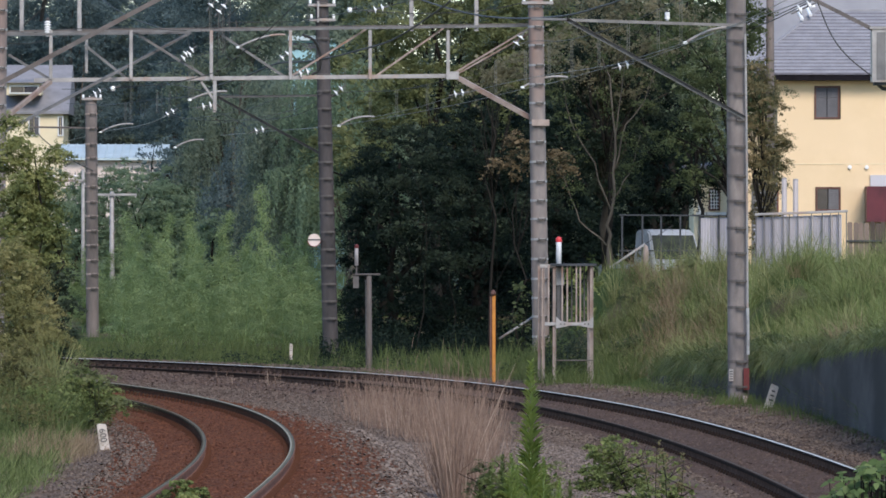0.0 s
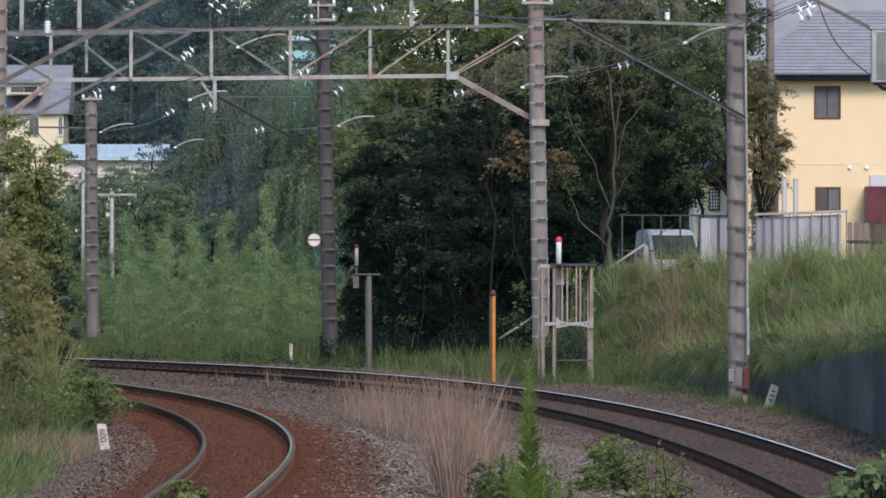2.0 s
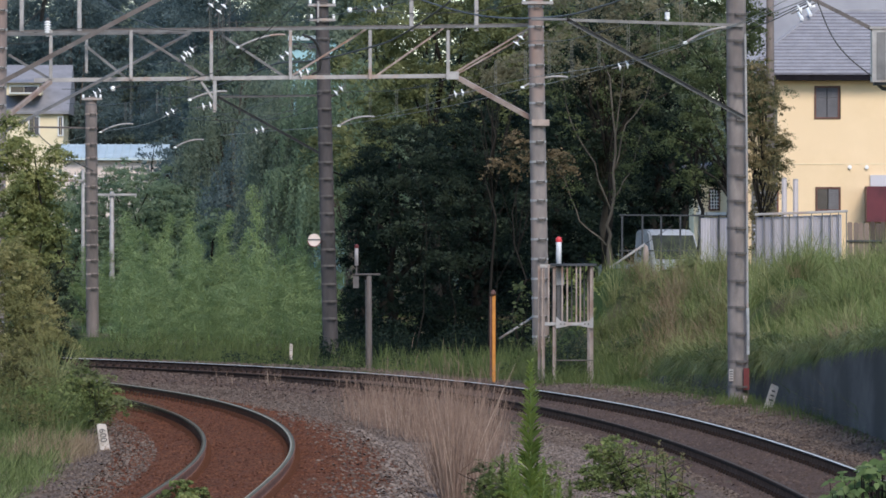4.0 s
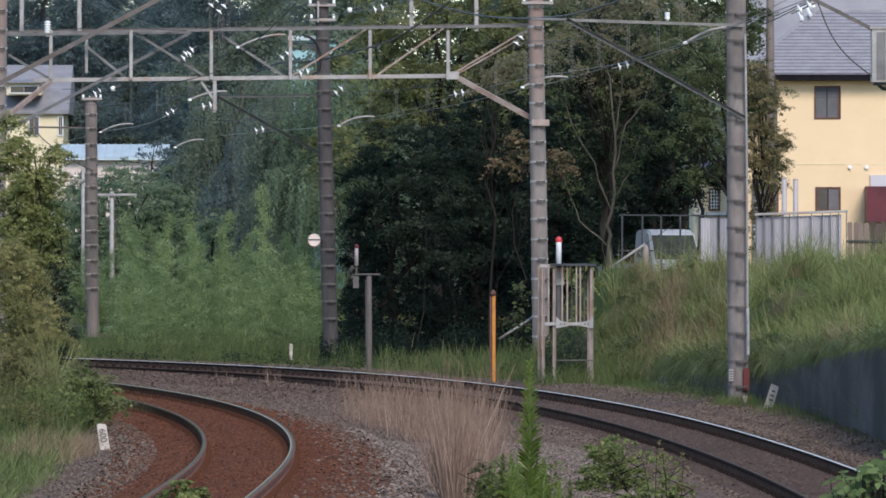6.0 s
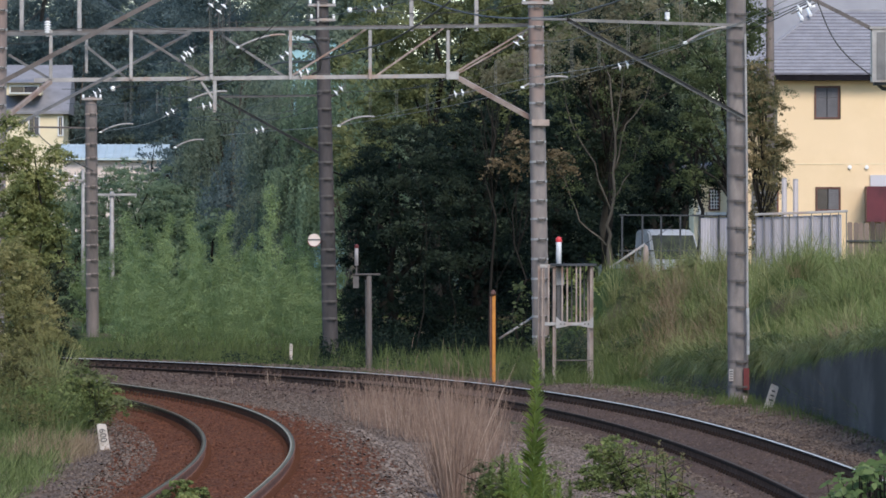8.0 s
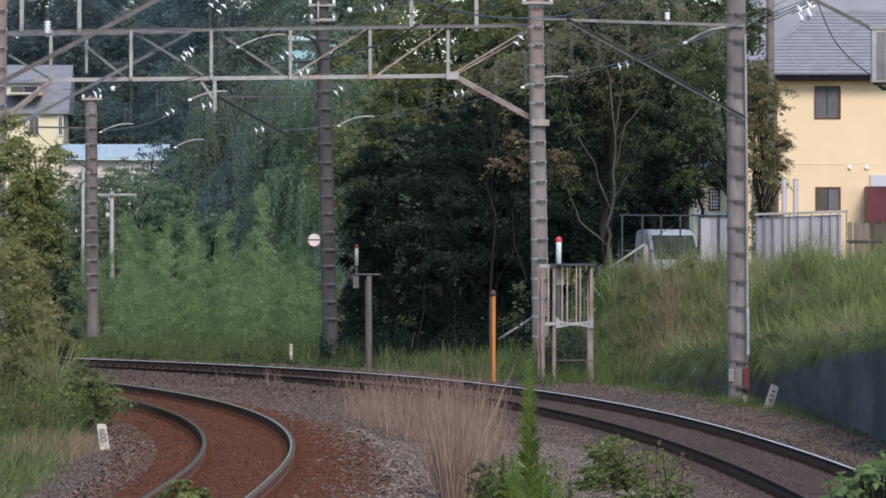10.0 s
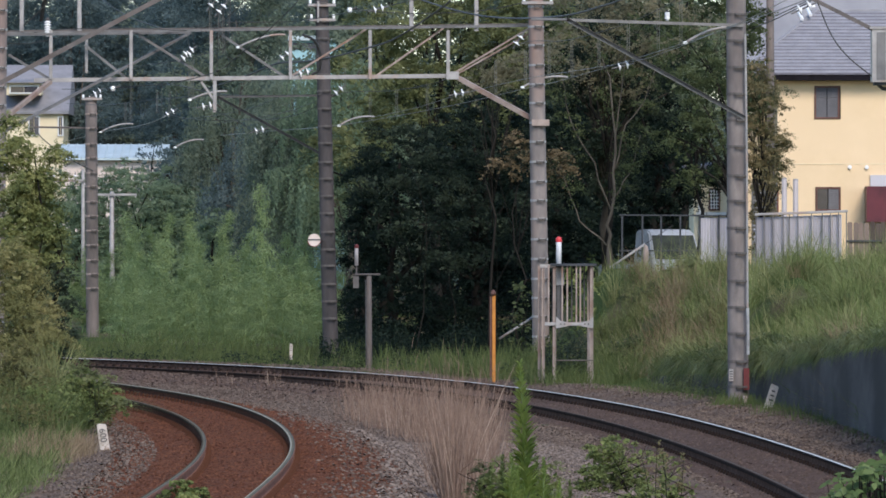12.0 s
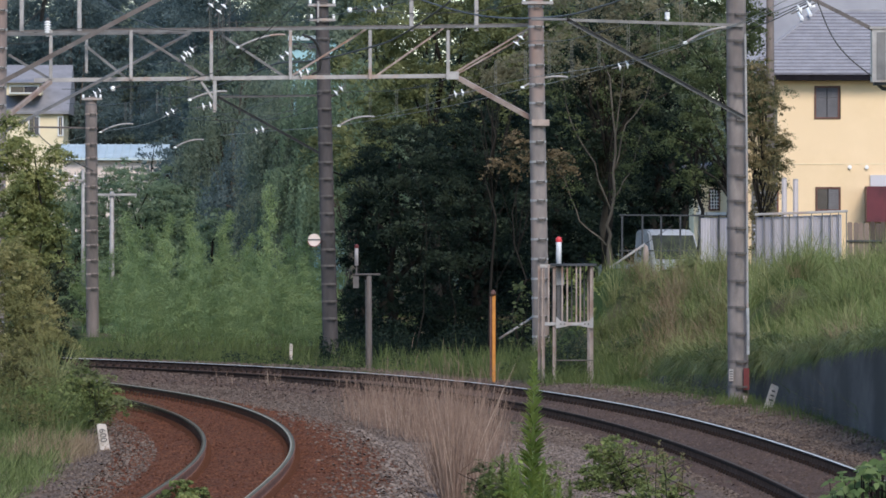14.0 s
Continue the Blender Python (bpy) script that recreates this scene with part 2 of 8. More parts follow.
def part(name, bm, mat, parent, label=""):
    me = bpy.data.meshes.new(name)
    bm.to_mesh(me)
    bm.free()
    me.materials.append(mat)
    ob = new(name, me)
    ob.parent = parent
    if label:
        ob["label"] = label
    return ob


def again(ob, m, parent):
    """The same mesh once more, as a part of its own."""
    o = new(ob.name.split(".")[0], ob.data)
    o.parent = parent
    o.matrix_basis = m
    return o


def thing(name, label, category, at=(0, 0, 0), group="", turn=0.0):
    e = new(name)
    e.empty_display_size = 0.2
    e.matrix_basis = pose(*at, 0, 0, turn)
    return tagged(e, label, category, group)


class Geo:
    """Collects pieces of one mesh."""
    def __init__(self):
        self.v, self.f = [], []

    def add(self, v, f):
        k = len(self.v)
        self.v += [tuple(p) for p in v]
        self.f += [tuple(i + k for i in q) for q in f]
        return self

    def box(self, x0, y0, z0, x1, y1, z1):
        v = [(x, y, z) for x in (x0, x1) for y in (y0, y1) for z in (z0, z1)]
        return self.add(v, [(0, 1, 3, 2), (4, 6, 7, 5), (0, 4, 5, 1), (2, 3, 7, 6), (0, 2, 6, 4), (1, 5, 7, 3)])

    def bar(self, a, b, w, h, chamfer=0.18):
        """A bar of w x h with broken edges from a to b."""
        a, b = Vector(a), Vector(b)
        d = (b - a).normalized()
        up = Vector((0, 0, 1)) if abs(d.z) < 0.95 else Vector((0, 1, 0))
        s = d.cross(up).normalized()
        u = s.cross(d)
        c = min(w, h) * chamfer
        prof = [(-w / 2 + c, -h / 2), (w / 2 - c, -h / 2), (w / 2, -h / 2 + c), (w / 2, h / 2 - c), (w / 2 - c, h / 2), (-w / 2 + c, h / 2), (-w / 2, h / 2 - c), (-w / 2, -h / 2 + c)]
        v = [p + s * x + u * z for p in (a, b) for x, z in prof]
        f = [(i, (i + 1) % 8, 8 + (i + 1) % 8, 8 + i) for i in range(8)] + [tuple(range(7, -1, -1)), tuple(range(8, 16))]
        return self.add(v, f)

    def angle(self, a, b, w, t=0.009):
        """An L-section from a to b: one flange flat to the view side, one level."""
        a, b = Vector(a), Vector(b)
        d = (b - a).normalized()
        up = Vector((0, 0, 1)) if abs(d.z) < 0.95 else Vector((0, 1, 0))
        s = d.cross(up).normalized()
        u = s.cross(d)
        prof = [(0, -w / 2), (t, -w / 2), (t, w / 2 - t), (w, w / 2 - t), (w, w / 2), (0, w / 2)]
        if s.y < 0:
            prof = [(-x, z) for x, z in prof]
        v = [p + s * x + u * z for p in (a, b) for x, z in prof]
        return self.add(v, [(i, (i + 1) % 6, 6 + (i + 1) % 6, 6 + i) for i in range(6)] + [tuple(range(5, -1, -1)), tuple(range(6, 12))])

    def tube(self, path, radii, n=8, cap=True):
        pts = [Vector(p) for p in path]
        if not hasattr(radii, "__len__"):
            radii = [radii] * len(pts)
        rings = []
        for i, p in enumerate(pts):
            d = (pts[min(i + 1, len(pts) - 1)] - pts[max(i - 1, 0)]).normalized()
            up = Vector((0, 1, 0)) if abs(d.y) < 0.9 else Vector((1, 0, 0))
            s = d.cross(up).normalized()
            u = s.cross(d)
            rings += [p + (s * math.cos(2 * math.pi * k / n) + u * math.sin(2 * math.pi * k / n)) * radii[i] for k in range(n)]
        f = [(i * n + k, i * n + (k + 1) % n, (i + 1) * n + (k + 1) % n, (i + 1) * n + k) for i in range(len(pts) - 1) for k in range(n)]
        if cap:
            f += [tuple(range(n - 1, -1, -1)), tuple(range((len(pts) - 1) * n, len(pts) * n))]
        return self.add(rings, f)

    def lathe(self, profile, n=16, at=(0, 0, 0)):
        """Turned about a vertical axis; profile of (radius, height)."""
        v = [(at[0] + r * math.cos(2 * math.pi * k / n), at[1] + r * math.sin(2 * math.pi * k / n), at[2] + z) for r, z in profile for k in range(n)]
        m = len(profile)
        f = [(i * n + k, i * n + (k + 1) % n, (i + 1) * n + (k + 1) % n, (i + 1) * n + k) for i in range(m - 1) for k in range(n)]
        return self.add(v, f + [tuple(range(n - 1, -1, -1)), tuple(range((m - 1) * n, m * n))])

    def out(self, name, mat, parent=None, label="", smooth=False):
        return shape(name, self.v, self.f, mat, parent, label, smooth)


def quads(name, corners, mat, parent=None, label=""):
    """Many loose faces at once: an array of faces x corners x 3."""
    corners = np.asarray(corners, dtype=np.float32)
    k, c = corners.shape[0], corners.shape[1]
    me = bpy.data.meshes.new(name)
    me.vertices.add(k * c)
    me.vertices.foreach_set("co", corners.reshape(-1))
    me.loops.add(k * c)
    me.loops.foreach_set("vertex_index", np.arange(k * c, dtype=np.int32))
    me.polygons.add(k)
    me.polygons.foreach_set("loop_start", np.arange(0, k * c, c, dtype=np.int32))
    me.update(calc_edges=True)
    me.validate()
    for one in (mat if isinstance(mat, (list, tuple)) else [mat]):
        me.materials.append(one)
    ob = new(name, me)
    if parent:
        ob.parent = parent
    if label:
        ob["label"] = label
    return ob


def soup(name, verts, faces, mat, parent=None, label=""):
    """Many alike small solids or strips: verts k x n x 3, faces (m x 3 or 4) of one of them."""
    k, n = verts.shape[0], verts.shape[1]
    faces = np.asarray(faces, dtype=np.int32)
    m, c = faces.shape
    idx = (faces[None] + (np.arange(k, dtype=np.int32) * n)[:, None, None]).reshape(-1)
    me = bpy.data.meshes.new(name)
    me.vertices.add(k * n)
    me.vertices.foreach_set("co", verts.astype(np.float32).reshape(-1))
    me.loops.add(len(idx))
    me.loops.foreach_set("vertex_index", idx)
    me.polygons.add(k * m)
    me.polygons.foreach_set("loop_start", np.arange(0, k * m * c, c, dtype=np.int32))
    me.update(calc_edges=True)
    me.materials.append(mat)
    ob = new(name, me)
    if parent:
        ob.parent = parent
    if label:
        ob["label"] = label
    return ob


def unit(a):
    return a / (np.linalg.norm(a, axis=-1, keepdims=True) + 1e-9)


def leaf_faces(rng, centres, size, droop=0.35, slim=0.42, spread=1.0, out=None, jitter=0.32):
    """Folded four-cornered leaves at centres (k x 3), of about that length. out: the way each leaf's face is turned."""
    k = len(centres)
    d = rng.normal(size=(k, 3)) * (1, 1, 0.6 * spread)
    d[:, 2] -= droop
    d = unit(d)
    # faces lean up and to the camera's side, to show broad and shade evenly
    face = np.array((0.28, -0.42, 0.62)) if out is None else 0.62 * out + np.array((0.12, -0.2, 0.34))
    s = unit(np.cross(d, face + rng.normal(size=(k, 3)) * jitter))
    up = np.cross(s, d)
    ln = (size * rng.uniform(0.6, 1.35, k))[:, None]
    w = ln * slim
    a = centres - d * ln * 0.5
    b = centres + s * w * 0.5 + up * w * 0.15
    c = centres + d * ln * 0.5 - up * ln * 0.1
    e = centres - s * w * 0.5 + up * w * 0.15
    return np.stack([a, b, c, e], 1)


def blade_verts(rng, base, height, width, lean=0.45, wind=(0.15, 0.0), curl=1.0, power=1.8):
    """Arching blades in three steps: k x 7 x 3."""
    k = len(base)
    az = rng.uniform(0, 2 * math.pi, k)
    out = np.stack([np.cos(az), np.sin(az)], 1) * (lean * rng.uniform(0.2, 1.4, k))[:, None] + np.asarray(wind)
    h = height * rng.uniform(0.55, 1.25, k)
    w = width * rng.uniform(0.7, 1.3, k)
    side = rng.uniform(0, math.pi, k)
    sx = np.stack([np.cos(side), np.sin(side) * 0.3, np.zeros(k)], 1) * w[:, None] * 0.5
    rows = []
    for t, ww in ((0, 1.0), (0.45, 0.9), (0.8, 0.6), (1.0, 0.0)):
        rise = h * (t - 0.28 * curl * t * t * np.minimum(1.2, np.linalg.norm(out, axis=1)))
        p = base + np.concatenate([out * (h * t ** power)[:, None], rise[:, None]], 1)
        rows += [p - sx * ww, p + sx * ww] if ww else [p]
    return np.stack(rows, 1)


BLADE = [(0, 1, 3, 2), (2, 3, 5, 4), (4, 5, 6, 6)]
BLADE_TRI = [(0, 1, 3), (0, 3, 2), (2, 3, 5), (2, 5, 4), (4, 5, 6)]


# ---------------------------------------------------------------- the two curving tracks
def bend(x, y, heading, curvature, length, before, after, step=0.5):
    """A centre line: straight in, then a curvature that changes evenly between its knots, then on at the last one. x, y, heading, step by step."""
    s = np.arange(-before, length + after, step) + step / 2
    k = np.where(s < 0, 0.0, np.interp(s, np.linspace(0, length, len(curvature)), curvature))
    th = heading + np.cumsum(k) * step
    th -= np.interp(0, s, th) - heading
    px, py = np.cumsum(-np.sin(th)) * step, np.cumsum(np.cos(th)) * step
    return np.stack([px - np.interp(0, s, px) + x, py - np.interp(0, s, py) + y, th], 1)


INNER = bend(-2.574, 84.16, -0.0104, (-0.0007, 0.0020, 0.0026, 0.0038, 0.0050), 97, 80, 50)
OUTER = bend(4.922, 91.58, -0.0026, (0.0011, 0.0008, 0.0022, 0.0068, 0.0116), 160, 85, 12)
GAUGE = 1.132                       # between the middles of the rail heads
INNER_Z, INNER_CANT = 0.0, 0.060    # height of the low rail, rise of the high one
OUTER_Z, OUTER_CANT = -0.41, 0.117


def beside(line, d):
    return np.stack([line[:, 0] + np.cos(line[:, 2]) * d, line[:, 1] + np.sin(line[:, 2]) * d], 1)


def near(line, xy):
    """Signed distance (right of the line positive) of points to a centre line, and the heading there."""
    d = np.empty(len(xy))
    for i in range(0, len(xy), 4000):
        q = xy[i:i + 4000]
        j = ((q[:, None, 0] - line[None, ::2, 0]) ** 2 + (q[:, None, 1] - line[None, ::2, 1]) ** 2).argmin(1) * 2
        c = line[j]
        d[i:i + 4000] = (q[:, 0] - c[:, 0]) * np.cos(c[:, 2]) + (q[:, 1] - c[:, 1]) * np.sin(c[:, 2])
    return d


def ramp01(t):
    t = np.clip(t, 0, 1)
    return t * t * (3 - 2 * t)


# The retaining wall follows the outer track; the grassy bank rises behind it to the level of the houses.
WALL = np.array([(4.2, 188.0), (4.9, 182.0), (5.5, 174.0), (5.95, 166.0), (6.25, 158.0), (6.5, 146.0), (6.65, 136.0), (6.85, 124.0), (7.2, 105.0), (8.0, 70.0)])


def wall_x(y):
    return np.interp(y, WALL[::-1, 1], WALL[::-1, 0])


def wall_top(y):
    return np.interp(y, [70, 105, 124, 136, 146, 158, 166, 174, 182, 188], [1.35, 1.3, 1.2, 1.05, 0.82, 0.48, 0.24, 0.08, -0.06, -0.22])


def ground_z(x, y):
    """Height of the ground."""
    x, y = np.asarray(x, float), np.asarray(y, float)
    xy = np.stack([x.ravel(), y.ravel()], 1)
    di, do = near(INNER, xy).reshape(x.shape), near(OUTER, xy).reshape(x.shape)
    inside = (y < 262) & (y > 20)
    zi, zo = INNER_Z - 0.22, OUTER_Z - 0.17
    bed_i = 1 - ramp01((np.abs(di) - 1.5) / 1.3)
    bed_o = 1 - ramp01((np.abs(do) - 1.5) / 1.3)
    z = np.full(x.shape, -0.42)
    z = np.where(di < 0, -0.34 + 0.25 * ramp01((-di - 2.0) / 4.0), z)
    z = z * (1 - bed_i) + (zi - 0.05) * bed_i
    z = z * (1 - bed_o) + (zo - 0.05) * bed_o
    z = np.where(inside, z, -0.4)
    # bank on the right of the outer track
    foot = np.where(y < 188, wall_x(np.minimum(y, 188)), 0)
    b0 = np.where(y < 188, x - foot, do - 3.4)
    start = np.where(y < 188, wall_top(np.clip(y, 70, 188)), -0.45)
    span = np.interp(y, [60, 150, 175, 200, 230], [6.0, 6.0, 5.0, 5.5, 7.0])
    right = ramp01((x - np.interp(y, [188, 205, 225, 245], [-20, 1.4, 2.4, 3.2])) / 1.6)
    bank = start + (1.5 - start) * ramp01(b0 / span) ** 0.9
    lumps = 0.26 * np.sin(x * 1.7 + y * 0.31) + 0.2 * np.sin(x * 0.9 - y * 0.53 + 1.3) + 0.09 * np.sin(x * 3.1 + y * 0.83)
    lumps = lumps + 0.12 * np.sin(x * 2.6 - y * 0.21) * np.sin(y * 0.47 + x * 0.6) + 0.07 * np.sin(x * 5.3 + y * 1.1)
    bank = bank + lumps * ramp01((b0 - 0.5) / 1.5)
    bank = np.where(y < 188, bank, z + (bank - z) * right)
    z = np.where((b0 > np.where(y < 188, 0.29, 0.0)) & (y < 420), np.maximum(z, bank), z)
    z = z - np.where(b0 > 0, 0.5, 0) * np.exp(-((x - 5.7) / 2.6) ** 2 - ((y - 227) / 5.0) ** 2)
    z = z + np.where(b0 > 0, 0.5, 0) * np.exp(-((x - 5.4) / 1.6) ** 2 - ((y - 206) / 6.0) ** 2)
    far = ramp01((y - 240) / 100) * (1 - ramp01((x - 2) / 6))
    z = z + far * 1.0
    return z


def build_ground():
    ys = np.concatenate([np.linspace(-60, 60, 13), np.arange(62, 300, 1.0), np.arange(302, 420, 6.0), np.geomspace(430, 4500, 16)])
    xs = np.concatenate([-np.geomspace(3500, 24, 16), np.arange(-22, 22, 0.3), np.geomspace(24, 3500, 16)])
    gx, gy = np.meshgrid(xs, ys)
    gz = ground_z(gx, gy)
    rng = np.random.default_rng(5)
    gz += rng.normal(0, 0.02, gz.shape) * (np.abs(gx) < 23)
    n = len(xs)
    v = np.stack([gx.ravel(), gy.ravel(), gz.ravel()], 1)
    f = [(j * n + i, j * n + i + 1, (j + 1) * n + i + 1, (j + 1) * n + i) for j in range(len(ys) - 1) for i in range(n - 1)]
    ob = shape("ground", v, f, M["soil"], smooth=True)
    tagged(ob, "bare brown soil with patches of low green growth", "ground", kind="structure")


build_ground()


def ribbon(line, offsets):
    """A strip swept along a line: offsets are (sideways, height)."""
    n = len(offsets)
    v = []
    for o, z in offsets:
        p = beside(line, o)
        v.append(np.concatenate([p, np.full((len(p), 1), z)], 1))
    v = np.stack(v, 1).reshape(-1, 3)
    m = len(line)
    f = [(i * n + k, i * n + k + 1, (i + 1) * n + k + 1, (i + 1) * n + k) for i in range(m - 1) for k in range(n - 1)]
    return v, f


def bed_profile(z, cant, left, right):
    g, s = GAUGE / 2, cant / GAUGE
    side = [-left - 0.8, -left, -1.12, -g, 0, g, 1.12, right, right + 0.8]
    high = [z - 0.62, z - 0.25 - s * 0.6, z - 0.147 - s * (1.12 - g), z - 0.153, z - 0.144 + cant / 2, z + cant - 0.153, z - 0.147 + s * (1.12 + g), z + cant - 0.22, z - 0.62]
    return side, high


def ballast_bed(line, z, cant, mat, label, left=1.95, right=1.95):
    g = GAUGE / 2
    offs = list(zip(*bed_profile(z, cant, left, right)))
    v, f = ribbon(line[::2], offs)
    ob = shape("ballast", v, f, mat, smooth=True)
    return tagged(ob, label, "ballast", kind="structure")


ballast_bed(INNER, INNER_Z, INNER_CANT, M["rust_bed"], "rust-stained reddish brown ballast under the inner track")
ballast_bed(OUTER, OUTER_Z, OUTER_CANT, M["brown_bed"], "dusty brown ballast under the outer track", right=2.1)



def ballast_spread(line, lo, hi, z, mat, label):
    """Thin stone spread beside a track, lying on the ground."""
    offs = np.linspace(lo, hi, 9)
    pts = [beside(line[::2], o) for o in offs]
    v = np.stack([np.concatenate([p, (ground_z(p[:, 0], p[:, 1]) + 0.05)[:, None]], 1) for p in pts], 1).reshape(-1, 3)
    n, m = len(offs), len(pts[0])
    f = [(i * n + k, i * n + k + 1, (i + 1) * n + k + 1, (i + 1) * n + k) for i in range(m - 1) for k in range(n - 1)]
    return tagged(shape("ballast", v, f, mat, smooth=True), label, "ballast", kind="structure")


ballast_spread(INNER[150:], 1.6, 6.0, 0, M["grey_bed"], "grey-brown stones spread between the two tracks")
ballast_spread(OUTER[190:400], 1.9, 3.6, 0, M["grey_bed"], "grey stones spread to the foot of the wall")
ballast_spread(INNER[150:], -3.3, -1.8, 0, M["grey_bed"], "grey stones inside the curve")
ballast_spread(OUTER[330:], -8.5, -1.6, 0, M["brown_bed"], "brown stones spread inside the outer track")

RAIL = [(-0.0635, -0.153), (-0.0635, -0.143), (-0.022, -0.128), (-0.0085, -0.115), (-0.0085, -0.055), (-0.0325, -0.038), (-0.0325, -0.0155), (-0.0325, -0.008), (-0.027, -0.0015), (-0.012, 0.0),
        (0.012, 0.0), (0.027, -0.0015), (0.0325, -0.008), (0.0325, -0.038), (0.0085, -0.055), (0.0085, -0.115), (0.022, -0.128), (0.0635, -0.143), (0.0635, -0.153)]


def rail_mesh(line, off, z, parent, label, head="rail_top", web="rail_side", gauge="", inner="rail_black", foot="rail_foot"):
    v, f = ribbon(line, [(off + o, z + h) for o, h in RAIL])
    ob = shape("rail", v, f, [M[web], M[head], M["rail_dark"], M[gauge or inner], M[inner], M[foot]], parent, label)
    # faces 4-6, left side of the head, get their shade as colour
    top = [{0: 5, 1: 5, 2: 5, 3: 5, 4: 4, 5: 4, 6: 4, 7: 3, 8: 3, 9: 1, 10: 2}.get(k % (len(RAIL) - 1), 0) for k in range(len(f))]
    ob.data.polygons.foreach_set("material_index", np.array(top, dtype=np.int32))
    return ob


def track(line, z, cant, label, first, last, heads, web, clip_mat, wood, inner="rail_black", foot="rail_foot"):
    t = thing("railway_track", label, "railway track", group="railway tracks")
    g = GAUGE / 2
    rail_mesh(line, -g, z, t, "low rail with a dull worn head", heads[0], web, inner=inner, foot=foot)
    rail_mesh(line, g, z + cant, t, "high rail with a worn head and a pale painted glint on its polished edge", heads[1], web, heads[2], inner, foot)
    # sleepers with a chair and two clips by each rail
    tilt = math.degrees(math.atan2(cant, GAUGE))
    sl = Geo()
    prof = [(-1.0, -0.19), (-1.0, -0.06), (-0.97, -0.045), (0.97, -0.045), (1.0, -0.06), (1.0, -0.19)]
    sl.add([(x, s, h) for s in (-0.11, 0.11) for x, h in prof], [(5, 4, 3, 2, 1, 0), (6, 7, 8, 9, 10, 11)] + [(i, (i + 1) % 6, 6 + (i + 1) % 6, 6 + i) for i in range(6)])
    cp = [(-0.095, -0.05), (-0.095, -0.02), (-0.075, 0.012), (-0.055, 0.012), (-0.045, -0.012), (0.045, -0.012), (0.055, 0.012), (0.075, 0.012), (0.095, -0.02), (0.095, -0.05)]
    nc = len(cp)
    clip = Geo().add([(x, s, h) for s in (-0.06, 0.06) for x, h in cp], [tuple(range(nc)), tuple(range(2 * nc - 1, nc - 1, -1))] + [(i, nc + i, nc + (i + 1) % nc, (i + 1) % nc) for i in range(nc)])
    one = two = None
    rest = Geo()
    count = 0
    s = np.arange(len(line)) * 0.5
    for d in np.arange(first, last, 0.62):
        x, y, th = (np.interp(d, s, line[:, k]) for k in range(3))
        m = pose(x, y, z + cant / 2 - 0.107, 0, -tilt, math.degrees(th))
        if one is None:
            one, two = sl.out("sleeper", M[wood], t), clip.out("rail_fastening", M[clip_mat], t)
            one.matrix_basis, two.matrix_basis = m, m @ pose(-g, 0, 0)
            again(two, m @ pose(g, 0, 0), t)
        else:
            again(one, m, t)
            for sx in (-g, g):
                if count < 148:
                    again(two, m @ pose(sx, 0, 0), t)
                else:
                    rest.add([m @ Vector((sx + q[0], q[1], q[2])) for q in clip.v], clip.f)
        count += 1
    tagged(rest.out("rail_fastening", M[clip_mat], t), kind="stuff")
    return t


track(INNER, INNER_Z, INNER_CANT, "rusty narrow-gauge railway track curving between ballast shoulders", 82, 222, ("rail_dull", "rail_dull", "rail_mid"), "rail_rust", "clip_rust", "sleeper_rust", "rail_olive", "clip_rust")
track(OUTER, OUTER_Z, OUTER_CANT, "narrow-gauge railway track with shade-darkened left faces and pale painted glints", 98, 250, ("rail_brown", "rail_worn", "rail_top"), "rail_side", "rail_black", "sleeper")


# ---------------------------------------------------------------- loose stones
STONE = np.array([(1, 0, -0.4), (0, 1, -0.4), (-1, 0, -0.4), (0, -1, -0.4), (0.1, 0.05, 0.9)], float)
STONE_F = [(0, 1, 4), (1, 2, 4), (2, 3, 4), (3, 0, 4)]


def stones(name, rng, xyz, size, mat, label):
    k = len(xyz)
    v = STONE[None] * rng.uniform(0.55, 1.3, (k, 5, 1)) * (size * rng.uniform(0.5, 1.3, k))[:, None, None]
    v[:, :, 2] *= 0.6
    a = rng.uniform(0, math.pi, k)
    c, s = np.cos(a)[:, None], np.sin(a)[:, None]
    b = rng.uniform(-0.7, 0.7, (k, 1))
    x, y, z = v[:, :, 0], v[:, :, 1], v[:, :, 2]
    x, z = x * np.cos(b) + z * np.sin(b), z * np.cos(b) - x * np.sin(b)
    v = np.stack([x * c - y * s, x * s + y * c, z], 2) + xyz[:, None]
    ob = soup(name, v, STONE_F, mat)
    return tagged(ob, label, "ballast stones", kind="stuff")


def along(rng, line, lo, hi, first, last, count):
    d = rng.uniform(first, last, count)
    o = rng.uniform(lo, hi, count)
    s = np.arange(len(line)) * 0.5
    x, y, th = (np.interp(d, s, line[:, k]) for k in range(3))
    return x + np.cos(th) * o, y + np.sin(th) * o, o


def bed_height(z, cant, o, left=1.95, right=1.95):
    return np.interp(o, *bed_profile(z, cant, left, right))


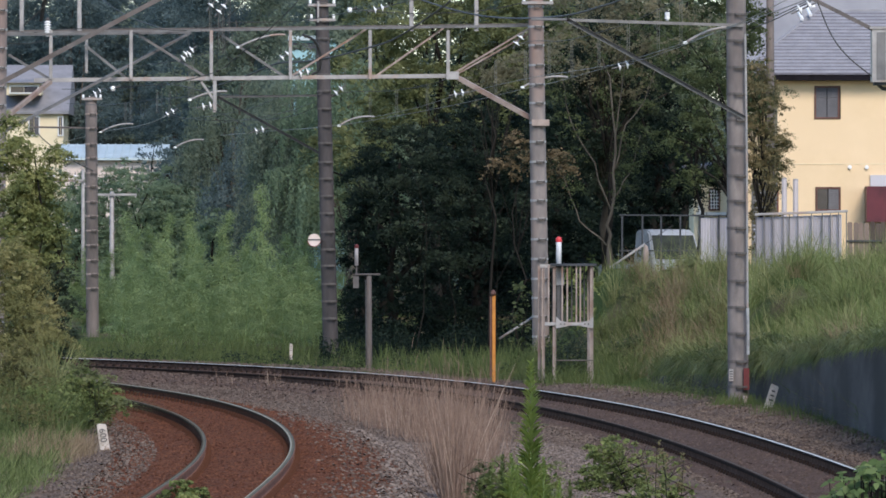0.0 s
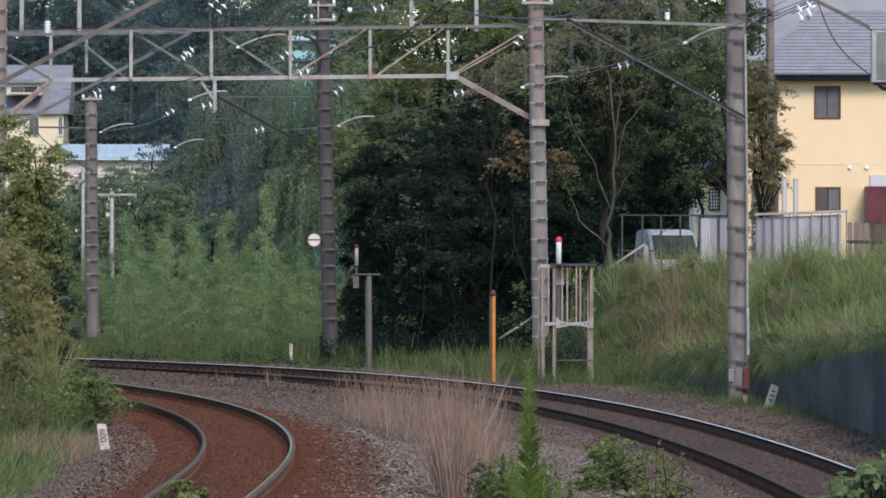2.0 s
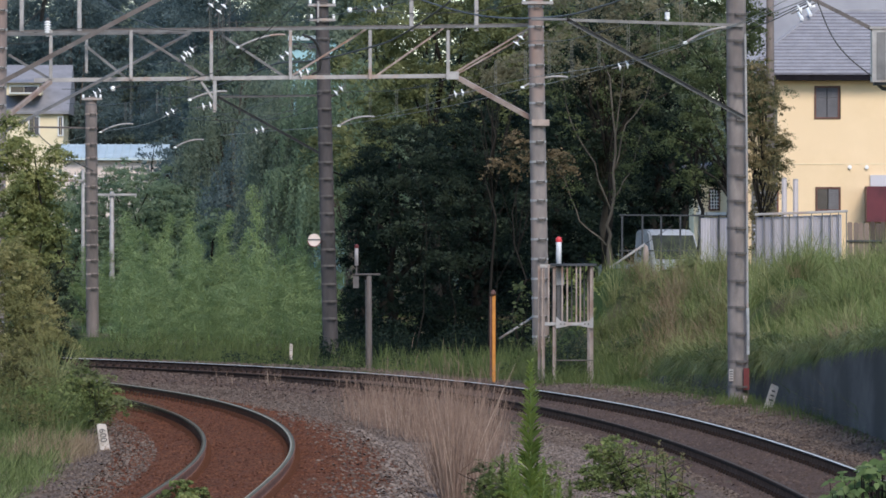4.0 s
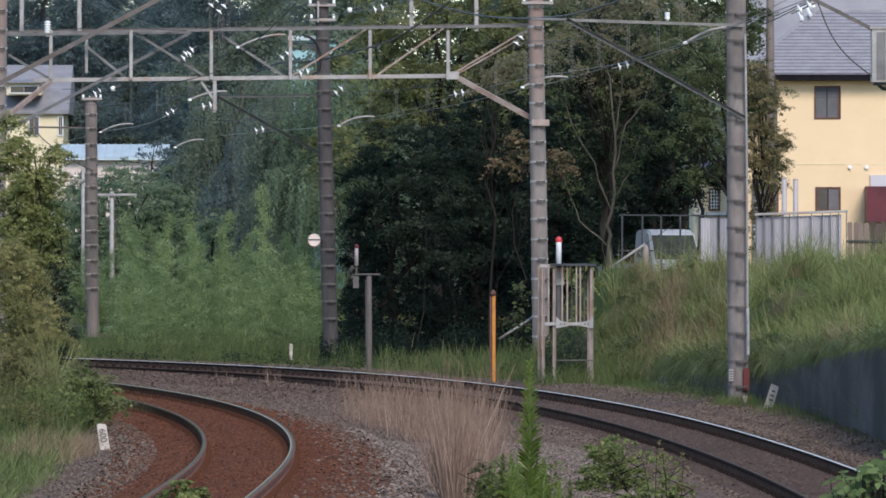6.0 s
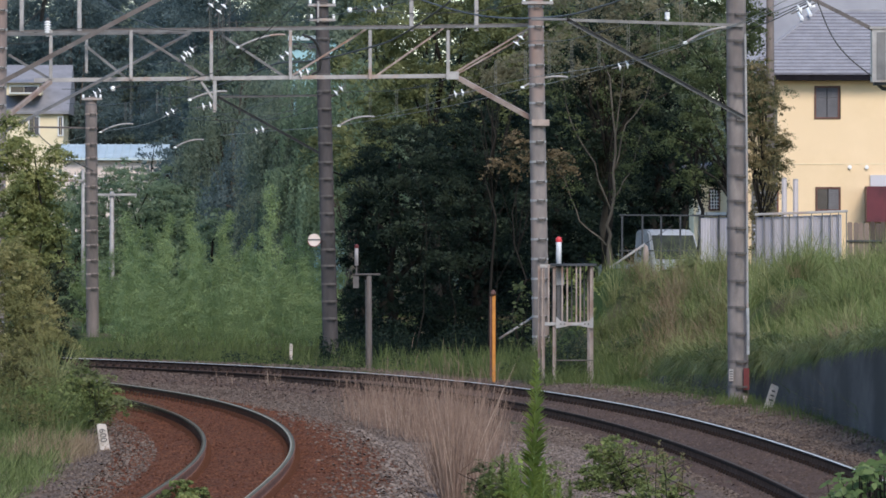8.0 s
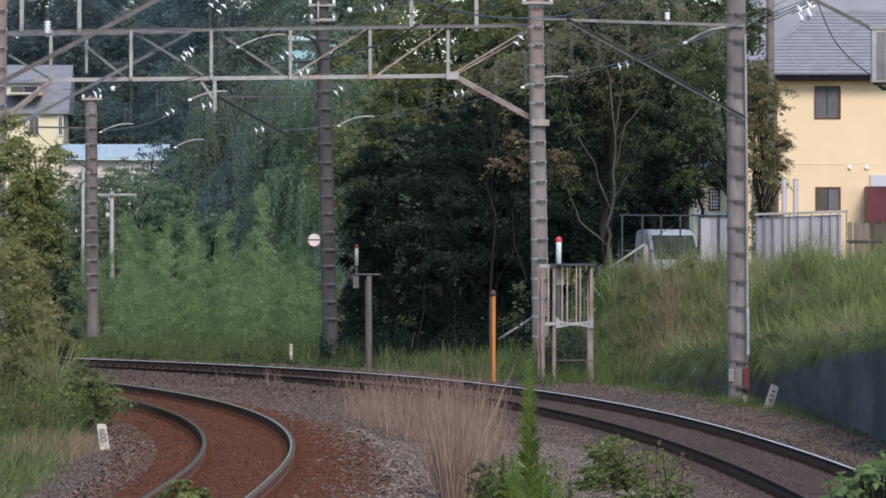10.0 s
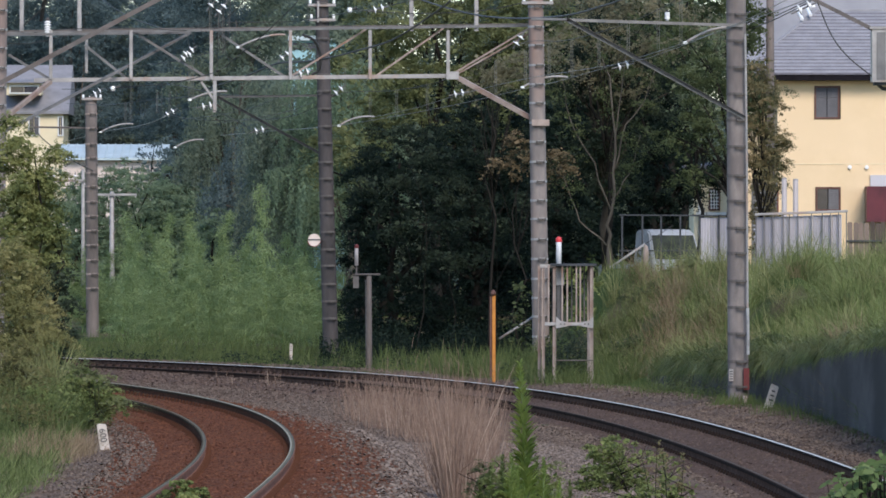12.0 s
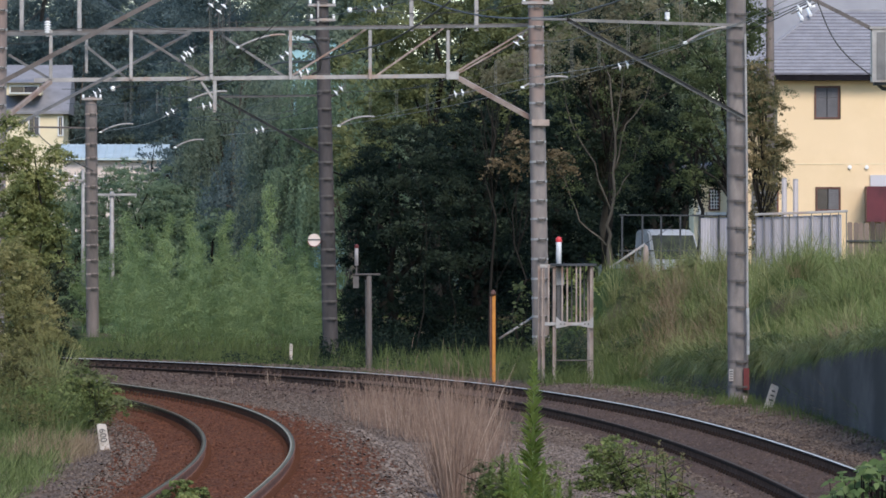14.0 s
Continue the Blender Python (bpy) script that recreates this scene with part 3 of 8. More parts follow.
def build_stones():
    rng = np.random.default_rng(11)
    x, y, o = along(rng, INNER, -1.9, 1.9, 86, 200, 34000)
    keep = (np.abs(np.abs(o) - GAUGE / 2) > 0.068) & (rng.uniform(size=len(o)) < np.clip((2.0 - o) / 0.9, 0, 1))
    x, y, o = x[keep], y[keep], o[keep]
    stones("ballast_stones", rng, np.stack([x, y, bed_height(INNER_Z, INNER_CANT, o) + 0.0], 1), 0.024, M["stone_rust"], "rust-coloured loose ballast stones")
    x, y, o = along(rng, INNER, 0.85, 6.2, 86, 200, 66000)
    keep = (rng.uniform(size=len(o)) < np.clip((o - 1.0) / 1.3, 0.05, 1)) & (near(OUTER, np.stack([x, y], 1)) < -1.6)
    x, y, o = x[keep], y[keep], o[keep]
    h = np.where(o < 2.6, bed_height(INNER_Z, INNER_CANT, o), -9)
    h = np.maximum(h, ground_z(x, y) + 0.05)
    stones("ballast_stones", rng, np.stack([x, y, h + 0.005], 1), 0.03, M["stone_grey"], "pale grey-brown stones scattered between the tracks")
    x, y, o = along(rng, INNER, 1.5, 5.2, 84, 128, 30000)
    keep = (rng.uniform(size=len(o)) < np.clip((o - 1.6) / 0.8, 0, 1)) & (near(OUTER, np.stack([x, y], 1)) < -1.6)
    x, y, o = x[keep], y[keep], o[keep]
    h = np.maximum(np.where(o < 2.6, bed_height(INNER_Z, INNER_CANT, o), -9), ground_z(x, y) + 0.05)
    stones("ballast_stones", rng, np.stack([x, y, h + 0.012], 1), 0.03, M["stone_pale"], "dusty pale stones heaped between the tracks")
    x, y, o = along(rng, OUTER, -2.9, 0.9, 95, 246, 30000)
    keep = np.abs(np.abs(o) - GAUGE / 2) > 0.08
    x, y, o = x[keep], y[keep], o[keep]
    stones("ballast_stones", rng, np.stack([x, y, np.maximum(bed_height(OUTER_Z, OUTER_CANT, o, right=2.1), ground_z(x, y) + 0.02)], 1), 0.028, M["stone_brown"], "dusty brown ballast stones between the rails")
    x, y, o = along(rng, OUTER, -3.6, -1.0, 100, 150, 12000)
    stones("ballast_stones", rng, np.stack([x, y, np.maximum(bed_height(OUTER_Z, OUTER_CANT, o, right=2.1), ground_z(x, y) + 0.05)], 1), 0.028, M["stone_grey"], "grey stones on the shoulder of the outer track")
    x, y, o = along(rng, OUTER, 0.75, 3.5, 100, 235, 31000)
    keep = np.where(y < 188, x < wall_x(np.minimum(y, 188)) - 0.02, True)
    x, y, o = x[keep], y[keep], o[keep]
    h = np.maximum(bed_height(OUTER_Z, OUTER_CANT, o, right=2.1), ground_z(x, y) + 0.05)
    stones("ballast_stones", rng, np.stack([x, y, h + 0.005], 1), 0.03, M["stone_grey"], "grey crushed-stone ballast shoulder")
    x, y, o = along(rng, OUTER, -7.0, -1.6, 160, 250, 14000)
    stones("ballast_stones", rng, np.stack([x, y, ground_z(x, y) + 0.06], 1), 0.036, M["stone_brown"], "brown stones inside the far curve")
    x, y, o = along(rng, INNER, -3.3, -1.2, 84, 205, 20000)
    h = np.maximum(bed_height(INNER_Z, INNER_CANT, o), ground_z(x, y) + 0.05)
    stones("ballast_stones", rng, np.stack([x, y, h + 0.004], 1), 0.025, M["stone_grey"], "grey stones at the verge of the inner track")


# ---------------------------------------------------------------- trees and shrubs
def crown_points(rng, blobs, density, clump, size, droop=0.45, twigs=6):
    """Leaf places in ellipsoids (x, y, z, rx, ry, rz): drooping sprays of twigs set with leaves. Gives the places, the way each leaf faces, and the hubs of the sprays."""
    pts, outs, hubs = [], [], []
    for bx, by, bz, rx, ry, rz in blobs:
        vol = (rx * ry * rz) ** (2 / 3)
        m = max(5, int(density * vol))
        o = unit(rng.normal(size=(m, 3)))
        c = o * (rng.uniform(0.12, 1.0, m) ** 0.45)[:, None] * rng.uniform(0.8, 1.12, (m, 1)) * (rx, ry, rz) + (bx, by, bz)
        hubs.append(c)
        per = np.maximum(1, (rng.uniform(0.5, 1.4, m) * clump / twigs).astype(int))
        way = unit(np.repeat(o * (0.8, 0.8, 0.5), twigs, 0) + rng.normal(size=(m * twigs, 3)) * (0.75, 0.75, 0.3))
        reach = size * rng.uniform(0.7, 2.1, m * twigs)
        n = np.repeat(per, twigs)
        way, reach, root, face = (np.repeat(q, n, 0) for q in (way, reach, np.repeat(c, twigs, 0), np.repeat(o, twigs, 0)))
        u = rng.uniform(0.05, 1.0, len(way))
        p = root + way * (reach * u)[:, None] + rng.normal(size=(len(way), 3)) * (0.2, 0.2, 0.1) * size
        p[:, 2] -= droop * reach * u * u
        pts.append(p)
        outs.append(unit(0.5 * face + 0.35 * way + (0, 0, 0.35) + (p - root) / size * (0, 0, 0.5)))
    return np.concatenate(pts), np.concatenate(outs), np.concatenate(hubs)


def tree(name, label, at, height, trunk_r, blobs, leaf, density=14, clump=60, size=0.34, leaf_size=0.13, bark="bark", seed=1, limbs=14, lean=(0, 0), category="tree", group="", slim=0.42, fork=0.35, droop=0.35, hang=0.45, core=1.2):
    rng = np.random.default_rng(seed)
    t = thing(name, label, category, at, group)
    pts, outs, hubs = crown_points(rng, blobs, density, clump, size, hang)
    above = pts[:, 2] > 0.05
    pts, outs = pts[above], outs[above]
    g = Geo()
    top = Vector((lean[0], lean[1], height * 0.86))
    path = [Vector((0, 0, -0.3)).lerp(top, k / 7) + Vector((rng.normal() * 0.06, rng.normal() * 0.06, 0)) * min(k, 3) for k in range(8)]
    g.tube(path, [trunk_r * (1.25 if k == 0 else 1 - 0.8 * k / 7) for k in range(8)], 9)
    for h in hubs[rng.choice(len(hubs), min(limbs, len(hubs)), replace=False)]:
        h = Vector(h)
        k = min(0.9, max(fork, h.z / height * rng.uniform(0.55, 0.85)))
        a = Vector((0, 0, 0)).lerp(top, k)
        mid = a.lerp(h, 0.5) + Vector((rng.normal() * 0.15, rng.normal() * 0.15, 0.12 * (h - a).length))
        r = trunk_r * (1 - 0.75 * k) * 0.5
        g.tube([a, a.lerp(mid, 0.55), mid, mid.lerp(h, 0.6), h], [r, r * 0.85, r * 0.6, r * 0.4, r * 0.15], 6)
    g.out("trunk", M[bark], t, smooth=True)
    leaves = leaf_faces(rng, pts, leaf_size, slim=slim, droop=droop, out=outs)
    # bigger filler leaves, added inside the crown to block light and keep it dark
    if core:
        inside = []
        for bx, by, bz, rx, ry, rz in blobs:
            m = int(core * (rx * ry * rz) ** (2 / 3) / leaf_size ** 2)
            p = unit(rng.normal(size=(m, 3))) * (rng.uniform(0, 0.86, m) ** 0.5)[:, None] * (rx, ry, rz) + (bx, by, bz)
            inside.append(p[p[:, 2] > 0.1])
        leaves = np.concatenate([leaves, leaf_faces(rng, np.concatenate(inside), leaf_size * 1.9, slim=0.62, droop=0.1, jitter=0.9)])
    quads("crown", leaves, M[leaf], t)
    return t


def gz(x, y):
    return float(ground_z(np.array([x]), np.array([y]))[0])


def plant_tree(name, label, x, y, *args, **kw):
    return tree(name, label, (x, y, gz(x, y)), *args, **kw)


TREES = "trees behind the outer track"
LUSH = dict(density=24, clump=330, size=0.3, leaf_size=0.076, limbs=7, group=TREES)
plant_tree("tree", "dense broadleaf tree beside the railway, deep shade put into its leaf colour", -1.328, 226, 5.8, 0.15,
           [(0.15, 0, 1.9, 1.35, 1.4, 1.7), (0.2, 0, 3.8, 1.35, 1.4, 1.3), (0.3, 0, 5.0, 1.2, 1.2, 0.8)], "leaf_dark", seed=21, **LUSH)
plant_tree("tree", "dense broadleaf tree beside the railway, deep shade put into its leaf colour", 0.798, 228, 6.8, 0.17,
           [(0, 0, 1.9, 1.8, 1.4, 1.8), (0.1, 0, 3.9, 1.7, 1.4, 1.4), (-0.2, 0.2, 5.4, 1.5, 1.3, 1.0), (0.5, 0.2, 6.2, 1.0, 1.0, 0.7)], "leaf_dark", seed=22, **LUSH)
plant_tree("tree", "tree behind the trackside pole, deep shade put into its leaf colour", 2.94, 234, 6.8, 0.16,
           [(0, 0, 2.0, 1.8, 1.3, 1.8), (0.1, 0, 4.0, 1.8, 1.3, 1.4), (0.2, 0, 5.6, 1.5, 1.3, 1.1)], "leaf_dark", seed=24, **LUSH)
plant_tree("tree", "tree at the bend, deep shade put into its leaf colour", -2.1, 236, 5.4, 0.13,
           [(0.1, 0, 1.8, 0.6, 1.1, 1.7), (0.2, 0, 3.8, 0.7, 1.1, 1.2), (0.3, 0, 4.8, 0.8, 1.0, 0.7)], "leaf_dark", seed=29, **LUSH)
# boughs added before the dark trees, with shade in their leaf colour
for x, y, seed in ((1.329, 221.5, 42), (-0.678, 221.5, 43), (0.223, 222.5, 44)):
    plant_tree("tree", "slim added tree whose boughs vary the dark trees, coloured as in shade", x, y, 6.0, 0.018, [(-1.1, 0, 4.5, 0.7, 0.4, 0.2), (0.3, 0, 5.2, 0.8, 0.4, 0.25), (1.0, 0, 4.1, 0.7, 0.4, 0.2), (-0.3, 0, 3.5, 0.8, 0.4, 0.18), (0.7, 0, 2.7, 0.7, 0.4, 0.16), (-0.8, 0, 5.7, 0.6, 0.4, 0.2)], "leaf_shade", seed=seed, density=22, clump=150, size=0.24, leaf_size=0.07, limbs=5, group=TREES)
plant_tree("tree", "tall olive green tree rising behind the dark trees", -0.219, 250, 10.5, 0.2,
           [(-2.3, 0, 5.6, 1.2, 1.2, 1.5), (-1.6, 0, 7.6, 1.4, 1.3, 1.4), (0.2, 0, 7.2, 1.5, 1.3, 1.5), (2.0, 0, 7.4, 1.5, 1.3, 1.5), (-0.8, 0, 9.4, 1.5, 1.3, 1.3), (1.2, 0, 9.4, 1.6, 1.3, 1.3), (2.8, 0, 9.2, 1.3, 1.3, 1.3)], "leaf_olive", seed=27, density=20, clump=260, size=0.34, leaf_size=0.095, limbs=8, group=TREES)
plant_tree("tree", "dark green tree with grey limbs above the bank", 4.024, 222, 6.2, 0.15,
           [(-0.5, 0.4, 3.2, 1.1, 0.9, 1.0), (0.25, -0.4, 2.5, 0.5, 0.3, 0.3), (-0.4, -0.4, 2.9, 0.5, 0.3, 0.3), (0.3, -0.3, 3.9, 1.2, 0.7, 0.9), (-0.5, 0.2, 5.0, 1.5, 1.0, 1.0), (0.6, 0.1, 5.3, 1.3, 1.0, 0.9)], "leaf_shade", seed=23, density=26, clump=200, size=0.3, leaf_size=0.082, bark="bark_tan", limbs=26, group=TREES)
BRONZE = dict(density=34, clump=130, size=0.28, leaf_size=0.075, limbs=12, group=TREES)
low = gz(4.0, 221)
plant_tree("tree", "soft bronze-green tree rising above the bank", 4.0, 221, 8.8 - low, 0.09,
           [(x, 0, z - low, rx, 0.5, rz) for x, z, rx, rz in ((-0.7, 6.8, 0.9, 0.4), (0.5, 6.5, 0.8, 0.4), (-1.2, 7.6, 0.9, 0.5), (0.2, 7.5, 1.0, 0.55), (1.2, 7.2, 0.9, 0.5), (-0.4, 8.5, 1.2, 0.5), (1.2, 8.4, 1.1, 0.55), (2.3, 7.8, 0.8, 0.5))], "leaf_bronze", seed=492, **BRONZE)
low = gz(6.1, 219)
plant_tree("tree", "pale green tree behind the near pole", 6.1, 219, 7.2 - low, 0.07,
           [(x, 0, z - low, rx, 0.4, rz) for x, z, rx, rz in ((0.1, 6.8, 0.6, 0.4), (-0.2, 6.2, 0.6, 0.35), (0.3, 5.8, 0.45, 0.3), (0.4, 7.6, 0.6, 0.4))], "leaf_light", seed=493, **BRONZE)
low = gz(1.2, 219)
plant_tree("tree", "thin tree with bronze upper leaves by the pole", 1.2, 219, 7.2 - low, 0.05,
           [(x, 0, z - low, rx, 0.4, rz) for x, z, rx, rz in ((0.1, 7.0, 0.7, 0.35), (-0.4, 6.5, 0.45, 0.25), (0.4, 6.6, 0.5, 0.25), (1.1, 7.2, 0.5, 0.3))], "leaf_bronze", seed=494, **BRONZE)
plant_tree("tree", "green tree with a few brown leaves behind the near pole", 6.966, 216, 6.8, 0.12,
           [(-1.0, 0, 3.6, 1.0, 1.0, 0.6), (-0.85, 0, 2.8, 0.75, 0.6, 0.24), (-0.3, 0, 4.4, 1.1, 1.0, 1.0), (-1.1, 0, 5.6, 1.1, 1.0, 1.1)], "leaf_mid", seed=25, density=24, clump=220, size=0.22, leaf_size=0.06, limbs=10, group=TREES)
plant_tree("tree", "small tree with leaves turning rusty brown beside the house", 7.6, 216, 5.4, 0.07,
           [(0.05, 0, 2.7, 0.5, 0.5, 0.6), (0.0, 0, 3.4, 0.55, 0.5, 0.9), (0.3, 0, 3.8, 0.42, 0.4, 0.8), (0.1, 0, 4.5, 0.6, 0.5, 0.6), (-0.2, 0, 5.1, 0.45, 0.4, 0.5)], "leaf_turning", seed=491, density=44, clump=200, size=0.18, leaf_size=0.055, limbs=12, group=TREES)
plant_tree("tree", "tree overhanging the fence, deep shade put into its leaf colour", 5.311, 226, 7.2, 0.14,
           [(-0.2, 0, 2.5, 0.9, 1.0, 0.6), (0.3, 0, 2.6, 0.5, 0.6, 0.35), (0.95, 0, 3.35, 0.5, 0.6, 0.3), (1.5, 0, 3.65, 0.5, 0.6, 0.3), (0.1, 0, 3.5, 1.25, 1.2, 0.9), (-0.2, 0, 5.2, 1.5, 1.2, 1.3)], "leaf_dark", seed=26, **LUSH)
plant_tree("tree", "mid-green tree above the turning leaves", 6.465, 240, 9.0, 0.14,
           [(-0.6, 0, 7.2, 1.5, 1.1, 1.1), (0.7, 0, 6.6, 1.2, 1.1, 1.0), (1.25, 0, 6.3, 0.7, 0.9, 0.8), (1.2, 0, 7.5, 0.7, 0.9, 0.7), (0, 0, 8.6, 1.6, 1.1, 1.0)], "leaf_mid", seed=31, density=16, clump=120, size=0.36, leaf_size=0.12, limbs=16, group=TREES)
plant_tree("tree", "narrow green tree rising behind the near pole", 7.616, 238, 8.6, 0.1, [(0, 0, 5.4, 0.7, 0.8, 0.7), (0.15, 0, 6.6, 0.75, 0.8, 0.7), (0.0, 0, 7.7, 0.7, 0.8, 0.6)], "leaf_mid", seed=45, density=24, clump=150, size=0.24, leaf_size=0.085, limbs=8, group=TREES)
plant_tree("tree", "tree behind the small house, haze put into its green leaves", 7.86, 274, 9.4, 0.12, [(0, 0, 5.2, 1.1, 0.9, 1.2), (0.3, 0, 6.9, 1.0, 0.9, 1.2), (-0.2, 0, 8.4, 1.1, 0.9, 1.0)], "leaf_wood", seed=46, density=22, clump=150, size=0.3, leaf_size=0.11, limbs=8, group=TREES)
plant_tree("tree", "slender tree with rusty brown and green leaves before the house", 8.378, 236, 5.2, 0.06,
           [(0, 0, 1.6, 0.5, 0.5, 0.8), (0.1, 0, 2.8, 0.55, 0.5, 0.9), (0.2, 0, 3.6, 0.5, 0.5, 0.7), (-0.1, 0, 4.4, 0.45, 0.5, 0.5), (-0.15, 0, 5.1, 0.45, 0.5, 0.45), (-0.3, 0, 5.65, 0.3, 0.4, 0.3)], "leaf_turning", seed=28, density=80, clump=120, size=0.17, leaf_size=0.06, limbs=16, group=TREES)
plant_tree("tree", "thin tree with rusty brown leaves by the pole", 1.784, 218.5, 6.2, 0.03,
           [(-0.1, 0, 5.4, 0.42, 0.3, 0.2), (-0.3, 0, 4.8, 0.5, 0.3, 0.16), (0.15, 0, 5.1, 0.5, 0.3, 0.2), (1.0, 0, 4.85, 0.45, 0.3, 0.2), (1.15, 0, 5.2, 0.3, 0.3, 0.15)], "leaf_rust", seed=30, density=80, clump=110, size=0.2, leaf_size=0.07, limbs=8, core=0.4, group=TREES)


def bare_limbed_tree():
    """A slim tree whose pale limbs stand clear of its thin leaves."""
    base = gz(4.0, 219.6)
    t = thing("tree", "slim tree with pale grey forking limbs and thin foliage", "tree", (4.0, 219.6, base), TREES)
    rng = np.random.default_rng(490)
    limbs = (((0.0, 0, -0.3), (0.02, 0, 1.3), (0.05, 0, 2.0), (0.13, 0, 2.85), (0.19, 0, 4.2), (0.05, 0, 5.6), (-0.28, 0, 6.4)),
             ((0.15, 0, 3.3), (0.44, 0.1, 4.45), (0.9, 0.2, 5.0), (1.2, 0.2, 5.9)), ((0.06, 0, 2.3), (-0.34, 0.1, 3.5), (-0.96, 0.1, 4.6), (-1.1, 0.1, 5.6)),
             ((-0.02, 0, 1.5), (-0.68, -0.1, 2.1), (-1.02, -0.1, 2.95), (-1.23, 0, 3.65)), ((0.17, 0, 4.0), (0.32, 0.2, 5.2), (0.5, 0.2, 6.6)), ((0.1, 0, 2.6), (0.55, 0.1, 3.3), (0.8, 0.1, 4.2)))
    tips, lift = [], 1.0 - base
    for k, limb in enumerate(limbs):
        r = 0.055 if k == 0 else 0.024
        pts = [Vector(p) + Vector((0, 0, lift if i or k else 0)) for i, p in enumerate(limb)]
        path = []
        for a, b in zip(pts, pts[1:]):
            path += [a.lerp(b, u) + Vector((rng.normal(), rng.normal(), 0)) * 0.02 for u in (0, 0.33, 0.67)]
        path.append(pts[-1])
        Geo().tube(path, [r * (1 - 0.75 * i / (len(path) - 1)) for i in range(len(path))], 8).out("trunk" if k == 0 else "limb", M["bark_grey"], t, smooth=True)
        tips += [tuple(p) for p in path[len(path) // 2:]]
    blobs = [(p[0] + rng.normal() * 0.2, p[1] + rng.normal() * 0.25, p[2] + 0.1, 0.34, 0.25, 0.16) for p in tips]
    pts, outs, hubs = crown_points(rng, blobs, 40, 40, 0.2)
    quads("crown", leaf_faces(rng, pts, 0.065, out=outs), M["leaf_mid"], t)


bare_limbed_tree()
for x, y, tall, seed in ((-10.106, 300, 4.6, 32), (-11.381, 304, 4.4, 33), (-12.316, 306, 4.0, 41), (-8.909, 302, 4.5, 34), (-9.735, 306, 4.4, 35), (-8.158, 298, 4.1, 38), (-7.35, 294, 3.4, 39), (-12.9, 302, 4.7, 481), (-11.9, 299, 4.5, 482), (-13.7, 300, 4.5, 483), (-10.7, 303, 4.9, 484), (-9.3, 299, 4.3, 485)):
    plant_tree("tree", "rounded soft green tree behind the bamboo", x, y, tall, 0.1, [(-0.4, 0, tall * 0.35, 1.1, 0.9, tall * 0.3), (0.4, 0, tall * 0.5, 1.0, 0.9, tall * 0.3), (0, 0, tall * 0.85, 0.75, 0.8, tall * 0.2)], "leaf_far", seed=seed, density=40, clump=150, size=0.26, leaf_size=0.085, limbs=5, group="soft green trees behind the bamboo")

# the wooded slope far behind
WOOD = "far wood"


def weeping_tree(x, y, height, seed, leaf, label):
    """A domed tree whose twigs hang in long curtains."""
    rng = np.random.default_rng(seed)
    t = thing("weeping_tree", label, "tree", (x, y, gz(x, y)), WOOD)
    g = Geo().tube([(0, 0, -0.3), (0.1, 0, height * 0.35), (-0.05, 0, height * 0.72)], [0.24, 0.18, 0.1], 8)
    pts, outs = [], []
    for k in range(11):
        z = height * rng.uniform(0.42, 0.97)
        wide = 2.1 * math.sqrt(max(0.06, 1 - (z / height) ** 2.2))
        a = rng.uniform(0, 2 * math.pi)
        hub = np.array((math.cos(a) * wide * 0.7, math.sin(a) * wide * 0.6, z))
        g.tube([(0, 0, z * 0.62), tuple(hub * (0.5, 0.5, 0.96)), tuple(hub)], [0.06, 0.04, 0.02], 5)
        m = 46
        b = rng.uniform(0, 2 * math.pi, m)
        r = 0.85 * np.sqrt(rng.uniform(0, 1, m))
        top = hub + np.stack([np.cos(b) * r, np.sin(b) * r, 0.35 * (1 - r * r)], 1)
        fall = rng.uniform(0.7, 2.6, m) * (0.5 + r)
        u = rng.uniform(0, 1, (m, 46))
        p = top[:, None] + np.stack([np.cos(b)[:, None] * 0.22 * u, np.sin(b)[:, None] * 0.22 * u, -fall[:, None] * u], 2) + rng.normal(size=(m, 46, 3)) * 0.045
        pts.append(p.reshape(-1, 3))
        o = unit(np.stack([np.cos(b), np.sin(b), np.full(m, 0.3)], 1))[:, None] * np.ones((1, 46, 1)) + np.stack([0 * u, 0 * u, 0.7 * (1 - u)], 2)
        outs.append(unit(o.reshape(-1, 3)))
    g.out("trunk", M["bark_pale"], t, smooth=True)
    pts, outs = np.concatenate(pts), np.concatenate(outs)
    quads("crown", leaf_faces(rng, pts, 0.1, droop=1.4, slim=0.36, out=outs), M[leaf], t)
    return t


HAZY = "tree of the far wood, haze put into its blue-green leaves"
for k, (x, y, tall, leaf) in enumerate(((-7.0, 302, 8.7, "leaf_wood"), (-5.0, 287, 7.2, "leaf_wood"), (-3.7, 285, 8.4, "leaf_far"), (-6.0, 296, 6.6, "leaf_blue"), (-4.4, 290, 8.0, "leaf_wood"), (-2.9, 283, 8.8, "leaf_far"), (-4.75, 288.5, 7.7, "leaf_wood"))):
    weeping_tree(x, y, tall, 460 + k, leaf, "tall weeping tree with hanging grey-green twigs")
rng_far = np.random.default_rng(40)


def wood_kind(low, tall, step, wide):
    return [(rng_far.normal() * 0.8, rng_far.normal() * 0.5, z, wide * (1.15 - 0.5 * (z - low) / (tall - low)) * rng_far.uniform(0.7, 1.2), 1.5, 0.9) for z in np.arange(low, tall, step)]


